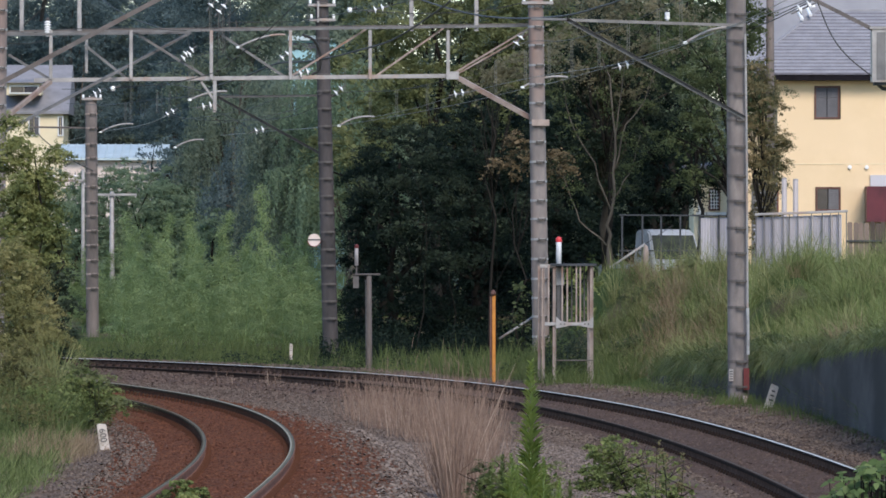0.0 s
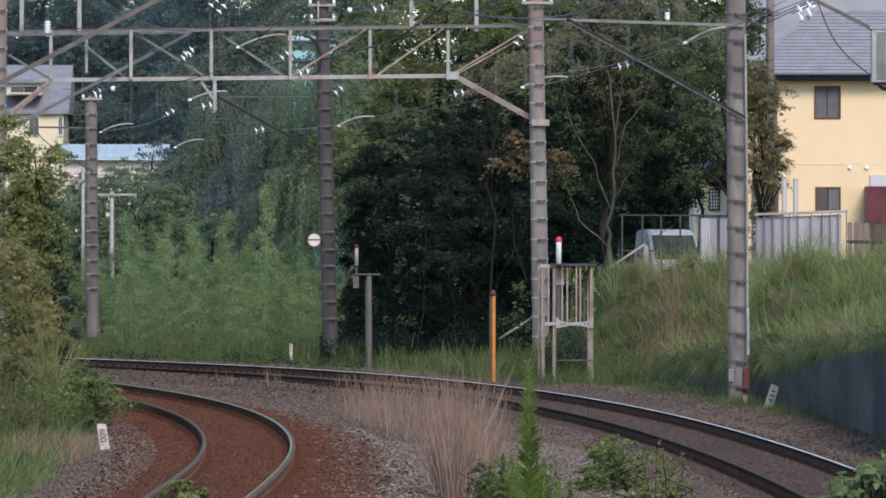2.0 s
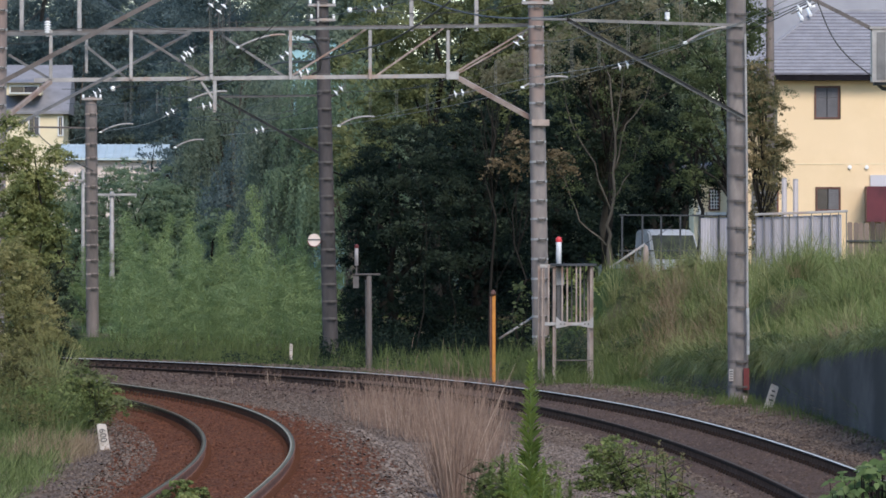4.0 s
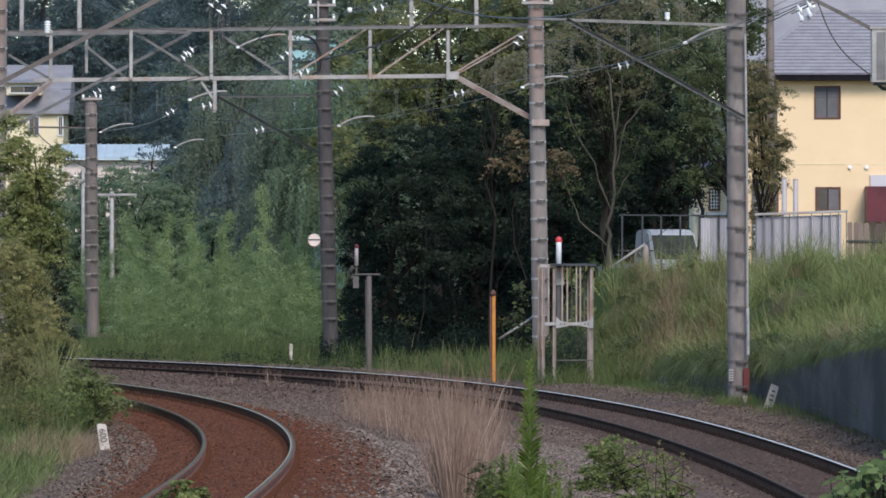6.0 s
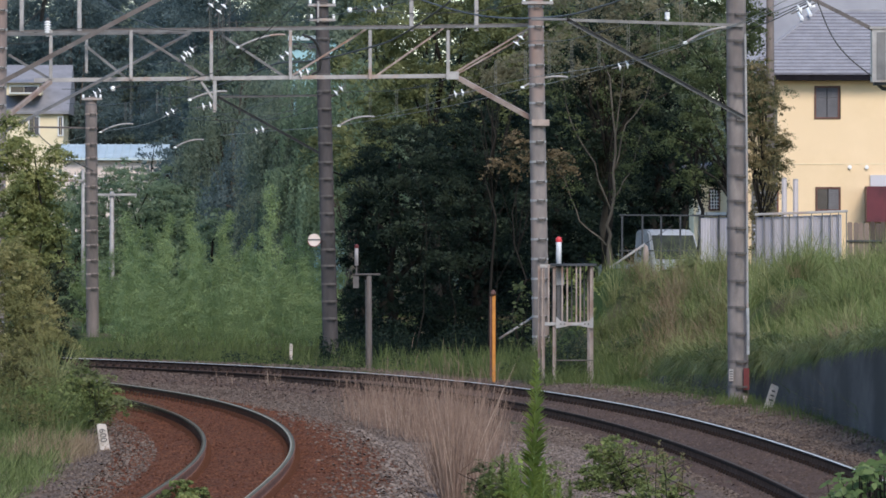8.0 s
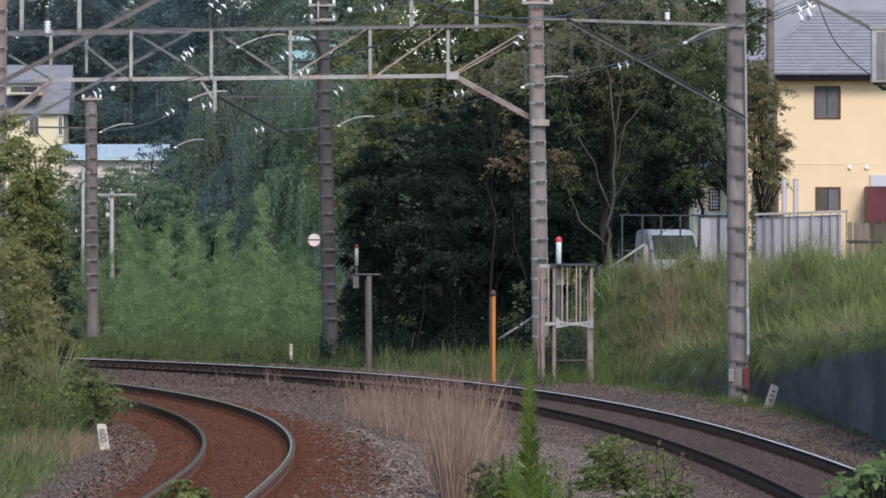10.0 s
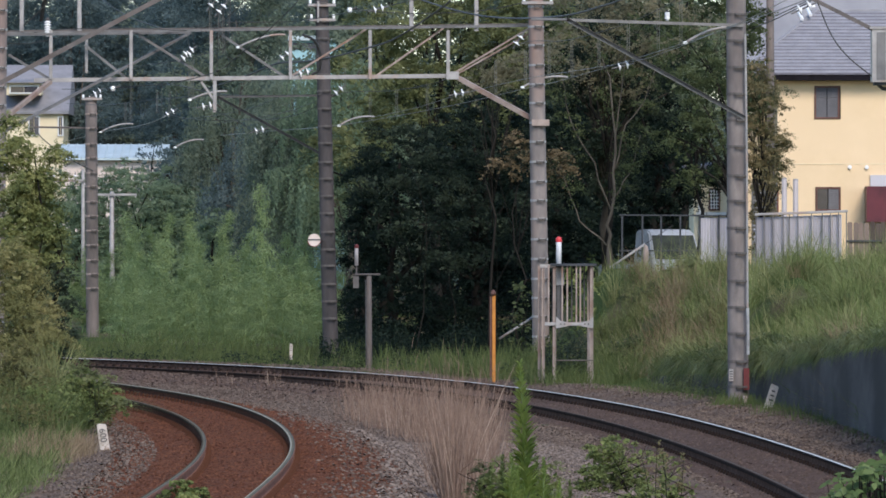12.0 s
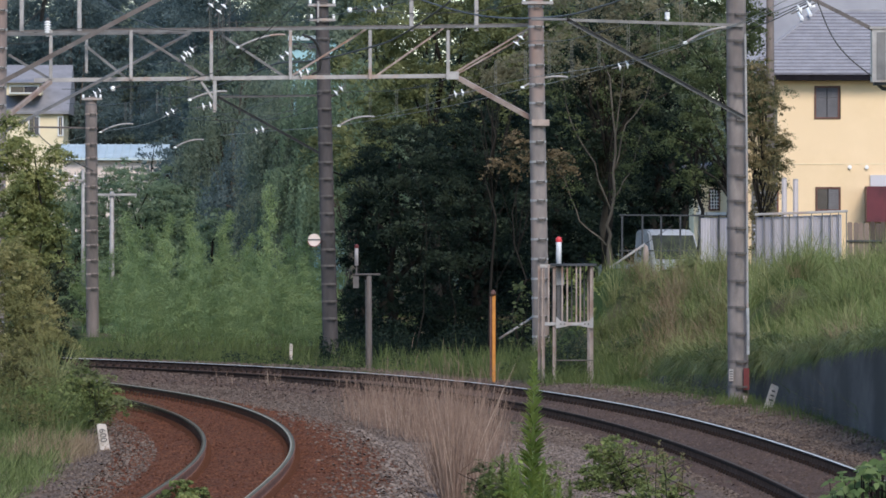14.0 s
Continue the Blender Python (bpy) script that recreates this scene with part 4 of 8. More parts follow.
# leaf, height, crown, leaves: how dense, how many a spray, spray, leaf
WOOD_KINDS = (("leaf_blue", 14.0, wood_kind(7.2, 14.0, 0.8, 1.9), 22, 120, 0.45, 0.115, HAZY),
              ("leaf_wood", 12.5, wood_kind(6.8, 12.6, 0.8, 1.7), 22, 110, 0.45, 0.115, "tree of the far wood, haze put into its green leaves"),
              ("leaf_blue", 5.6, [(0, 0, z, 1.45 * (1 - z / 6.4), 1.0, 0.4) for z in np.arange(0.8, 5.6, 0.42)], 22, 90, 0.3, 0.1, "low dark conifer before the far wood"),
              ("leaf_wood", 12.5, wood_kind(1.8, 12.0, 1.1, 2.2), 11, 70, 0.5, 0.2, "tree of the wood behind the line, haze put into its green leaves"),
              ("leaf_dark", 9.0, wood_kind(1.8, 8.6, 1.1, 2.2), 9, 50, 0.5, 0.22, "tree of the wood behind the line, deep shade put into its leaf colour"))
FOREST = [(-10.915, 378, 0), (-9.005, 362, 0), (-7.921, 358, 1), (-10.47, 386, 1), (-3.967, 345, 0), (-13.159, 398, 1), (-19.544, 404, 0), (-17.527, 410, 1), (-15.1, 400, 0), (-12.412, 402, 0), (-7.029, 396, 0), (-5.6, 366, 1), (-9.9, 372, 0), (-8.3, 404, 1), (-11.8, 408, 1), (-16.4, 416, 1), (-18.2, 396, 0), (-17.0, 402, 1), (-19.0, 412, 1), (-16.0, 392, 0), (-14.3, 402, 0), (-14.0, 411, 1), (-15.7, 409, 1),
          (-2.945, 380, 1), (-9.75, 322, 2), (-8.85, 326, 2), (-7.95, 321, 2), (-7.3, 327, 2), (-10.4, 330, 2), (-6.4, 318, 2), (-1.924, 296, 3), (1.397, 294, 4), (4.489, 292, 4), (6.271, 290, 4), (7.038, 288, 4), (0.113, 300, 4), (2.276, 301, 4), (0.897, 312, 3), (2.305, 318, 3), (3.894, 310, 3), (-2.898, 322, 3), (-0.489, 326, 3), (3.139, 322, 3), (5.883, 318, 3), (8.222, 324, 3), (6.4, 304, 3), (7.4, 306, 3), (5.2, 302, 3), (3.2, 304, 3)]
first_of = {}
for x, y, kind in FOREST:
    leaf, tall, blobs, dense, many, spray, size, label = WOOD_KINDS[kind]
    if kind not in first_of:
        first_of[kind] = plant_tree("forest_tree", label, x, y, tall, 0.2, blobs, leaf, seed=50 + kind, density=dense, clump=many, size=spray, leaf_size=size, bark="bark_pale" if kind < 2 else "bark", limbs=9, fork=0.3, group=WOOD)
    else:
        copy_thing(first_of[kind], pose(x, y, gz(x, y) - rng_far.uniform(0, 0.8), 0, 0, rng_far.uniform(0, 360)))


def backdrop_rise():
    """A low bumpy rise, added as a backdrop to block bright sky behind the wood."""
    rng = np.random.default_rng(66)
    xs, ys = np.linspace(-60, 60, 161), np.linspace(440, 560, 41)
    gx, gy = np.meshgrid(xs, ys)
    rise = np.clip((gy - 440) / 70, 0, 1) ** 0.8
    crest = 10.5 + 1.6 * np.sin(gx * 0.21 + 1) + 1.0 * np.sin(gx * 0.53)
    gz_ = -0.5 + rise * crest + (0.7 * np.sin(gx * 1.7 + gy * 0.6) * np.sin(gy * 0.9 - gx * 0.8) + rng.normal(0, 0.35, gx.shape)) * rise
    n = len(xs)
    v = np.stack([gx.ravel(), gy.ravel(), gz_.ravel()], 1)
    f = [(j * n + i, j * n + i + 1, (j + 1) * n + i + 1, (j + 1) * n + i) for j in range(len(ys) - 1) for i in range(n - 1)]
    tagged(shape("backdrop", v, f, M["hill"]), "dark bumpy backdrop added to close sky gaps behind the wood", "hillside", kind="structure")


backdrop_rise()

# ---------------------------------------------------------------- bamboo
def bamboo(at, height, seed, label):
    rng = np.random.default_rng(seed)
    t = thing("bamboo", label, "bamboo", at, "bamboo thicket")
    bow = rng.uniform(-0.12, 0.12) * height
    g = Geo()
    path = [(bow * (k / 8) ** 2.2, 0.02 * k, height * k / 8) for k in range(9)]
    g.tube(path, [0.022 * (1 - 0.85 * k / 8) for k in range(9)], 6)
    pts = []
    for z in np.arange(0.12 * height, height, 0.075):
        u = z / height
        reach = (0.62 * (1 - u) ** 0.75 + 0.07) * rng.uniform(0.55, 1.2)
        a = rng.uniform(0, 2 * math.pi)
        o = np.array((bow * u ** 2.2, 0.16 * u, z))
        tip = o + np.array((math.cos(a) * reach, math.sin(a) * reach, 0.32 * reach + 0.05))
        g.tube([o, (o + tip) / 2 + (0, 0, 0.06), tip], [0.006, 0.004, 0.002], 4)
        k = int(40 + 90 * reach)
        w = rng.uniform(0.25, 1.08, (k, 1))
        pts.append(o + (tip - o) * w + rng.normal(size=(k, 3)) * 0.075)
    g.out("culm", M["culm"], t)
    quads("leaves", leaf_faces(rng, np.concatenate(pts), 0.085, droop=0.5, slim=0.24), M["leaf_bamboo"], t)
    return t


BAMBOO = []
kinds = []
rng_b = np.random.default_rng(70)
for k in range(4):
    x, y = -9.0 + 0.8 * k, 262.0 + k
    kinds.append(bamboo((x, y, gz(x, y)), 3.6, 71 + k, "feathery bright green bamboo in a thicket by the line"))
# the thicket's skyline: how high its tops reach along the line
SKYLINE = ((-10.4, -9.3, -8.2, -7.6, -6.8, -6.2, -5.6, -4.9, -4.4, -3.7, -3.2), (3.0, 2.75, 3.2, 3.2, 3.0, 2.8, 3.0, 3.2, 2.9, 3.3, 2.6))
for k in range(66):
    x = -10.4 + 7.4 * ((k * 0.618) % 1.0) + rng_b.uniform(-0.1, 0.1)
    y = 258.0 - 18.0 * (k / 66) + rng_b.uniform(-1, 1)
    top = float(np.interp(x, *SKYLINE)) - 1.5 * (258 - y) / 18 - rng_b.uniform(0, 0.7)
    if k == 0:
        x, y, top = -4.86, 248.0, 4.0
    elif x < -8.9:
        # these stand beyond the pole
        y = 272.0 + rng_b.uniform(0, 6)
        x *= 1.08
    z0 = gz(x, y)
    b = copy_thing(kinds[k % 4], pose(x, y, z0, 0, 0, rng_b.uniform(0, 360)))
    wide = 1.0 if k else 0.95
    b.scale = (wide, wide, max(0.42, (top - z0) / 3.6))
    BAMBOO.append(b)


# ---------------------------------------------------------------- grass, reeds and weeds
def blades(name, rng, x, y, height, width, mat, label, lean=0.45, wind=(0.1, 0.0), category="grass", sink=0.03, curl=1.0):
    base = np.stack([x, y, ground_z(x, y) - sink], 1)
    ob = soup(name, blade_verts(rng, base, height, width, lean, wind, curl), BLADE_TRI, mat)
    return tagged(ob, label, category, kind="stuff")


def tufts(rng, x, y, per, spread):
    k = rng.poisson(per, len(x)) + 1
    return np.repeat(x, k) + rng.normal(0, spread, k.sum()), np.repeat(y, k) + rng.normal(0, spread, k.sum())


def bank_tufts(rng, x, y, per, spread, height, width, mat, label, lean, bias, curl=2.6):
    """Arching tussocks, each leaning its own way and of its own height."""
    k = rng.poisson(per, len(x)) + 3
    bx, by = np.repeat(x, k) + rng.normal(0, spread, k.sum()), np.repeat(y, k) + rng.normal(0, spread, k.sum())
    own = rng.normal(0, 0.38, (len(x), 2)) * (1, 0.5) + bias
    tall = np.repeat(height * rng.uniform(0.35, 1.4, len(x)), k)
    keep = np.where(by < 188, bx > wall_x(np.minimum(by, 188)) + 0.05, True)
    bx, by, tall, wind = bx[keep], by[keep], tall[keep], np.repeat(own, k, 0)[keep]
    base = np.stack([bx, by, ground_z(bx, by) - 0.03], 1)
    ob = soup("bank_grass", blade_verts(rng, base, tall, width, lean, wind, curl), BLADE_TRI, mat)
    return tagged(ob, label, "grass", kind="stuff")


def drape(name, rng, x, y, length, mat, label, per=30):
    """Locks of long grass that rise a little and fall over the edge on the track's side."""
    k = len(x) * per
    bx, by, ln = np.repeat(x, per) + rng.normal(0, 0.06, k), np.repeat(y, per) + rng.normal(0, 0.12, k), np.repeat(length, per) * rng.uniform(0.6, 1.3, k)
    bx = np.maximum(bx, wall_x(by) + 0.03)
    base = np.stack([bx, by, wall_top(by) + 0.02 + 0.25 * (bx - wall_x(by))], 1)
    a = np.repeat(rng.normal(math.pi + 0.45, 0.8, len(x)), per) + rng.normal(0, 0.35, k)
    out = np.stack([np.cos(a), np.sin(a)], 1) * (ln * rng.uniform(0.35, 0.95, k))[:, None]
    up, fall = ln * rng.uniform(0.6, 1.5, k), ln * rng.uniform(-0.1, 0.9, k)
    side = np.stack([-np.sin(a), np.cos(a), np.zeros(k)], 1) * 0.0052
    rows = []
    for t, w in ((0, 1.0), (0.45, 0.9), (0.8, 0.6), (1.0, 0.0)):
        p = base + np.concatenate([out * t, (up * t - (up * 0.6 + fall) * t * t)[:, None]], 1)
        rows += [p - side * w, p + side * w] if w else [p]
    return tagged(soup(name, np.stack(rows, 1), BLADE_TRI, mat), label, "grass", kind="stuff")


def build_grass():
    rng = np.random.default_rng(90)
    # the bank above the retaining wall and beyond
    n = 2700
    y = rng.uniform(128, 205, n)
    lo = np.where(y < 188, wall_x(np.minimum(y, 188)) + 0.12, np.interp(y, [188, 205], [4.3, 3.0]))
    x = lo + rng.uniform(0, 1, n) ** 0.8 * 8.0
    keep = x < y * 0.0535
    x, y = x[keep], y[keep]
    pick = rng.uniform(size=len(x))
    fresh = pick < 0.16 + 0.56 * ramp01((x - 4.8) / 3.0)
    # tussocks by the wall take a darker green that paints in shade
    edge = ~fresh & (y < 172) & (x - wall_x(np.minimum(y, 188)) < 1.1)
    dry = ~fresh & ~edge & (pick > np.interp(x, [4.5, 6.5], [0.7, 0.94]))
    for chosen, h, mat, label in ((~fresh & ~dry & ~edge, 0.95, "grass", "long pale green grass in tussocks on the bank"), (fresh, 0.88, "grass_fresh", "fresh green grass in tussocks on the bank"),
                                  (edge, 0.85, "grass_dull", "grass in tussocks along the wall, darkened in colour for shade"), (dry, 0.75, "grass_dry", "dry straw-coloured grass on the bank")):
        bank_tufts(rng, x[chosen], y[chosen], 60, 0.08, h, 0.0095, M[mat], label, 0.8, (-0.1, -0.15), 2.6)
    # brown withered patches in the grass
    for cx, cy, sx, sy, n in ((5.0, 193, 0.5, 4.0, 70), (5.9, 176, 0.35, 3.0, 30), (6.75, 152, 0.3, 2.5, 36), (4.3, 185, 0.4, 3.0, 36)):
        bx, by = rng.normal(cx, sx, n), rng.normal(cy, sy, n)
        off = np.where(by < 188, bx > wall_x(np.minimum(by, 188)) + 0.1, True)
        bank_tufts(rng, bx[off], by[off], 44, 0.1, 0.8, 0.009, M["grass_dry"], "withered brown grass among the tussocks", 0.8, (-0.1, -0.1), 2.4)
    # short dull filler growth, its dark green standing for shade between the tussocks
    n = 2600
    y = rng.uniform(128, 205, n)
    lo = np.where(y < 188, wall_x(np.minimum(y, 188)) + 0.12, np.interp(y, [188, 205], [4.3, 3.0]))
    x = lo + rng.uniform(0, 1, n) * 6.0
    keep = x < y * 0.0535
    bank_tufts(rng, x[keep], y[keep], 16, 0.16, 0.4, 0.012, M["grass_dull"], "short dull green filler for the shaded gaps between the tussocks", 0.5, (-0.05, -0.05), 2.0)
    # rough verge beyond the outer track, under the bamboo and the trees
    gx, gy, o = along(rng, OUTER, 2.6, 9.0, 140, 268, 2600)
    gx, gy = tufts(rng, gx, gy, 9, 0.14)
    pick = rng.uniform(size=len(gx))
    blades("verge_grass", rng, gx[pick < 0.6], gy[pick < 0.6], 0.22, 0.012, M["grass_dull"], "rough green verge grass beside the outer track", lean=0.35, wind=(0.0, 0.0))
    blades("verge_grass", rng, gx[pick >= 0.6], gy[pick >= 0.6], 0.34, 0.010, M["grass_dull"], "straggling tall green verge grass", lean=0.35, wind=(0.0, 0.0))
    x, y = rng.uniform(-1.5, 2.1, 260), rng.uniform(206, 216, 260)
    keep = np.sin(x * 2.7 + y * 0.5) + np.sin(x * 5.1 - y * 0.9) > 0.35
    x, y = x[keep], y[keep]
    gx, gy = tufts(rng, x, y, 10, 0.09)
    pick = rng.uniform(size=len(gx))
    blades("tall_grass", rng, gx[pick < 0.6], gy[pick < 0.6], 0.62, 0.014, M["grass_dull"], "tall straggling weeds in front of the trees", lean=0.3, wind=(0.0, 0.0))
    blades("tall_grass", rng, gx[pick >= 0.6], gy[pick >= 0.6], 0.55, 0.011, M["grass_dull"], "slim stems of tall weeds in front of the trees", lean=0.3, wind=(0.0, 0.0))
    # grass inside the curve
    n = 2600
    gy = rng.uniform(86, 150, n)
    gx = np.interp(gy, [86, 110, 124, 150], [-4.45, -4.9, -5.15, -6.4]) - rng.uniform(0, 1, n) ** 1.2 * 3.2
    gx, gy = tufts(rng, gx, gy, 10, 0.12)
    pick = rng.uniform(size=len(gx))
    blades("verge_grass", rng, gx[pick < 0.7], gy[pick < 0.7], 0.36, 0.009, M["grass_fresh"], "green grass inside the curve", lean=0.9, wind=(0.06, 0.0), curl=2.0)
    blades("verge_grass", rng, gx[pick >= 0.7], gy[pick >= 0.7], 0.55, 0.009, M["grass_dull"], "long grass inside the curve", lean=0.9, wind=(0.1, 0.0), curl=2.2)

    y = rng.uniform(116, 126, 90)
    gx, gy = tufts(rng, rng.uniform(-5.7, -4.7, 90), y, 10, 0.1)
    blades("verge_grass", rng, gx, gy, 0.42, 0.008, M["grass_dry"], "dry straw beside the distance post", lean=0.6)
    x = rng.uniform(-7.4, -5.3, 150)
    gx, gy = tufts(rng, x, rng.uniform(128, 143, 150), 14, 0.12)
    blades("tall_grass", rng, gx, gy, 1.0, 0.011, M["grass_dull"], "tall arching grass inside the curve", lean=0.8, wind=(0.25, -0.1), curl=2.2)
    # grass hanging over the wall in uneven locks, and weeds at its foot
    for mat, n in (("grass_fresh", 700), ("grass_dull", 380), ("grass", 420)):
        y = rng.uniform(122, 187, n)
        thick = 0.55 + 0.3 * np.sin(y * 0.9 + 1) + 0.25 * np.sin(y * 2.3)
        keep = rng.uniform(size=n) < thick + 0.25
        y, thick = y[keep], thick[keep]
        drape("wall_grass", rng, wall_x(y) + rng.uniform(0.04, 0.45, len(y)), y, (0.2 + 0.3 * np.clip(thick, 0.1, 1)) * np.interp(y, [150, 166], [1.0, 1.8]), M[mat], "long grass hanging in locks over the wall")
    # weeds at the foot of the bank beyond the wall
    x, y, o = along(rng, OUTER, 2.5, 5.2, 168, 197, 700)
    keep = np.where(y < 188, x > wall_x(np.minimum(y, 188)) + 0.06, True)
    x, y = x[keep], y[keep]
    half = len(x) // 2
    bank_tufts(rng, x[:half], y[:half], 26, 0.1, 0.62, 0.010, M["grass_dull"], "dull green weeds at the foot of the bank", 0.7, (-0.1, -0.05))
    bank_tufts(rng, x[half:], y[half:], 26, 0.1, 0.66, 0.010, M["grass_dull"], "green weeds at the foot of the bank", 0.7, (-0.1, -0.05))
    y = rng.uniform(124, 162, 120)
    x = wall_x(y) - rng.uniform(0.05, 0.4, 120) ** 1.3
    x, y = tufts(rng, x, y, 7, 0.07)
    fx, fy = tufts(rng, rng.uniform(4.9, 5.75, 46), rng.uniform(164.2, 165.6, 46), 9, 0.06)
    blades("wall_foot_grass", rng, fx, fy, 0.28, 0.011, M["grass_dull"], "rank weeds round the foot of the near pole", lean=0.5)
    blades("wall_foot_grass", rng, x, y, 0.17, 0.01, M["grass_dull"], "dull green grass at the foot of the wall", lean=0.5)


def undergrowth(name, rng, x, y, top, mat, size, label):
    """Low leafy growth from the ground up to an uneven height."""
    lump = 0.55 + 0.45 * np.sin(x * 2.3 + y * 0.7) * np.sin(x * 0.9 - y * 1.1 + 2)
    z = ground_z(x, y) + rng.uniform(0, 1, len(x)) ** 0.7 * top * lump
    ob = quads(name, leaf_faces(rng, np.stack([x, y, z], 1), size), M[mat])
    return tagged(ob, label, "undergrowth", kind="stuff")


def build_undergrowth():
    rng = np.random.default_rng(95)
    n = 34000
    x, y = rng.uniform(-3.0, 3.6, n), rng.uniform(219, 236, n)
    undergrowth("undergrowth", rng, x, y, 1.2, "leaf_dark", 0.10, "leafy undergrowth beneath the trees, darkened in colour for their shade")
    x, y, o = along(rng, OUTER, 3.2, 8.0, 175, 272, 26000)
    keep = x < 2.6
    undergrowth("undergrowth", rng, x[keep], y[keep], 0.45, "leaf_mid", 0.06, "low mixed weeds on the verge")
    x, y, o = along(rng, OUTER, 2.7, 3.8, 170, 262, 9000)
    keep = (x < 1.5) & (np.sin(x * 3.7 + 1) * np.sin(y * 0.8) > -0.1)
    undergrowth("undergrowth", rng, x[keep], y[keep], 0.42, "leaf_dark", 0.07, "dark weeds along the edge of the ballast")
    x, y, o = along(rng, OUTER, 4.2, 9.0, 205, 272, 800)
    keep = x < -2.0
    gx, gy = tufts(rng, x[keep], y[keep], 10, 0.12)
    blades("tall_grass", rng, gx, gy, 0.7, 0.012, M["grass_dull"], "tall grass before the bamboo", lean=0.6)
    x, y, o = along(rng, OUTER, 2.7, 3.5, 160, 172, 1000)
    undergrowth("undergrowth", rng, x, y, 0.5, "leaf_mid", 0.055, "leafy weeds round the foot of the pole")
    x, y = rng.uniform(2.1, 3.15, 2600), rng.uniform(191.2, 195, 2600)
    undergrowth("undergrowth", rng, x, y, 1.35, "leaf_shade", 0.08, "dark leafy weeds under the railed stand")


build_grass()
build_undergrowth()


def reed_clump(rng, x, y, height, count, spread, label, open_out=0.2):
    """Dry stems that fan out from a narrow foot; the palest ones stand out one by one."""
    k = count
    bx, by = x + rng.normal(0, spread, k), y + rng.normal(0, spread * 5, k)
    base = np.stack([bx, by, ground_z(bx, by) - 0.02], 1)
    t = thing("dry_reeds", label, "dry reeds", (0, 0, 0), "dry reeds between the tracks")
    fan = np.stack([(bx - x) / spread * open_out * 0.6 + rng.normal(0, open_out * 0.68, k), np.zeros(k)], 1)
    v = blade_verts(rng, base, height * rng.uniform(0.45, 1.0, k), 0.0062, 0.05, fan, 0.3, 1.2)
    tagged(soup("stem_tuft", v, BLADE_TRI, M["reed"], t), kind="stuff")
    for n in rng.choice(k, max(2, k // 16), replace=False):
        soup("pale_stem", v[n:n + 1] * (1, 1, 1.02) + (0.004, -0.03, 0.01), BLADE_TRI, M["reed_pale"], t)
    # thin side twigs towards the tips
    sel = rng.integers(0, k, k * 3)
    u = rng.uniform(0.3, 1.0, len(sel))[:, None]
    p = v[sel, 0] * (1 - u) + v[sel, 6] * u
    tw = blade_verts(rng, p, 0.15, 0.005, 0.5, (0.0, 0), 0.2, 1.2)
    tagged(soup("twig_tuft", tw, BLADE_TRI, M["reed"], t), kind="stuff")
    return t


rng_r = np.random.default_rng(120)
for x, y, h, k, s in ((0.13, 102.5, 1.6, 420, 0.075), (0.34, 105, 1.3, 120, 0.08), (0.02, 106, 1.2, 90, 0.08), (0.5, 113, 1.0, 110, 0.12), (0.2, 118, 1.15, 110, 0.14), (0.4, 124, 1.2, 120, 0.18), (-0.15, 134, 1.05, 190, 0.2), (-0.5, 138, 1.05, 220, 0.2), (-0.95, 144, 1.1, 230, 0.2), (-1.35, 150, 0.95, 150, 0.2), (0.55, 134, 1.05, 110, 0.2), (0.2, 146, 1.2, 130, 0.26),
                      (-3.6, 186, 0.5, 14, 0.14), (-4.4, 190, 0.42, 10, 0.14)):
    reed_clump(rng_r, x, y, h, k, s, "clump of dry pinkish brown reeds standing between the tracks")


def goldenrod(at, height, seed, leaf="leaf_fresh", label="tall fresh green goldenrod stem", name="tall_weed", spread=0.13, lean=0.0):
    """An upright stem set with narrow leaves all round, bushy lower down."""
    rng = np.random.default_rng(seed)
    t = thing(name, label, "weed", at, "weeds in the foreground")
    Geo().tube([(lean * u * u, 0, height * u) for u in np.linspace(0, 1, 7)], [0.009 * (1 - 0.75 * u) for u in np.linspace(0, 1, 7)], 6).out("stem", M["culm"], t)
    faces = []
    for z in np.arange(0.08, height, 0.0026):
        u = z / height
        a = rng.uniform(0, 2 * math.pi)
        ln = spread * float(np.interp(u, (0, 0.35, 0.5, 0.65, 0.8, 0.9, 1), (0.95, 0.8, 0.62, 0.48, 0.35, 0.25, 0.15))) * rng.uniform(0.6, 1.2)
        o = np.array((lean * u * u, 0, z))
        d = np.array((math.cos(a), math.sin(a), rng.uniform(0.25, 0.9) + 0.6 * u))
        d /= np.linalg.norm(d)
        s = np.cross(d, (0, 0, 1))
        s /= np.linalg.norm(s)
        w = min(0.016, max(0.008, ln * 0.085))
        tip = o + d * ln - np.array((0, 0, 0.18 * ln))
        m = o + d * ln * 0.5
        faces.append((o, m + s * w, tip, m - s * w))
    quads("leaves", faces, M[leaf], t)
    return t


WEED = goldenrod((0.828, 86, -0.394), 1.85, 131, spread=0.38)
goldenrod((0.576, 87, -0.456), 1.0, 132, "leaf_weed", "bushy dull green weed", spread=0.24)
goldenrod((0.462, 88, -0.491), 0.92, 133, "leaf_weed", "bushy dull green weed", spread=0.24)
goldenrod((0.696, 85, -0.359), 0.85, 134, "leaf_fresh", "fresh green weed shoot", spread=0.24)
goldenrod((0.951, 85.5, -0.35), 0.9, 135, "leaf_fresh", "fresh green weed shoot", spread=0.24)
goldenrod((1.081, 84, -0.324), 0.7, 136, "leaf_fresh", "fresh green weed shoot", spread=0.2)
goldenrod((0.367, 89, -0.526), 0.78, 137, "leaf_weed", "bushy dull green weed", spread=0.22)

goldenrod((1.204, 86, -0.421), 0.75, 138, "leaf_weed", "bushy dull green weed", spread=0.2)
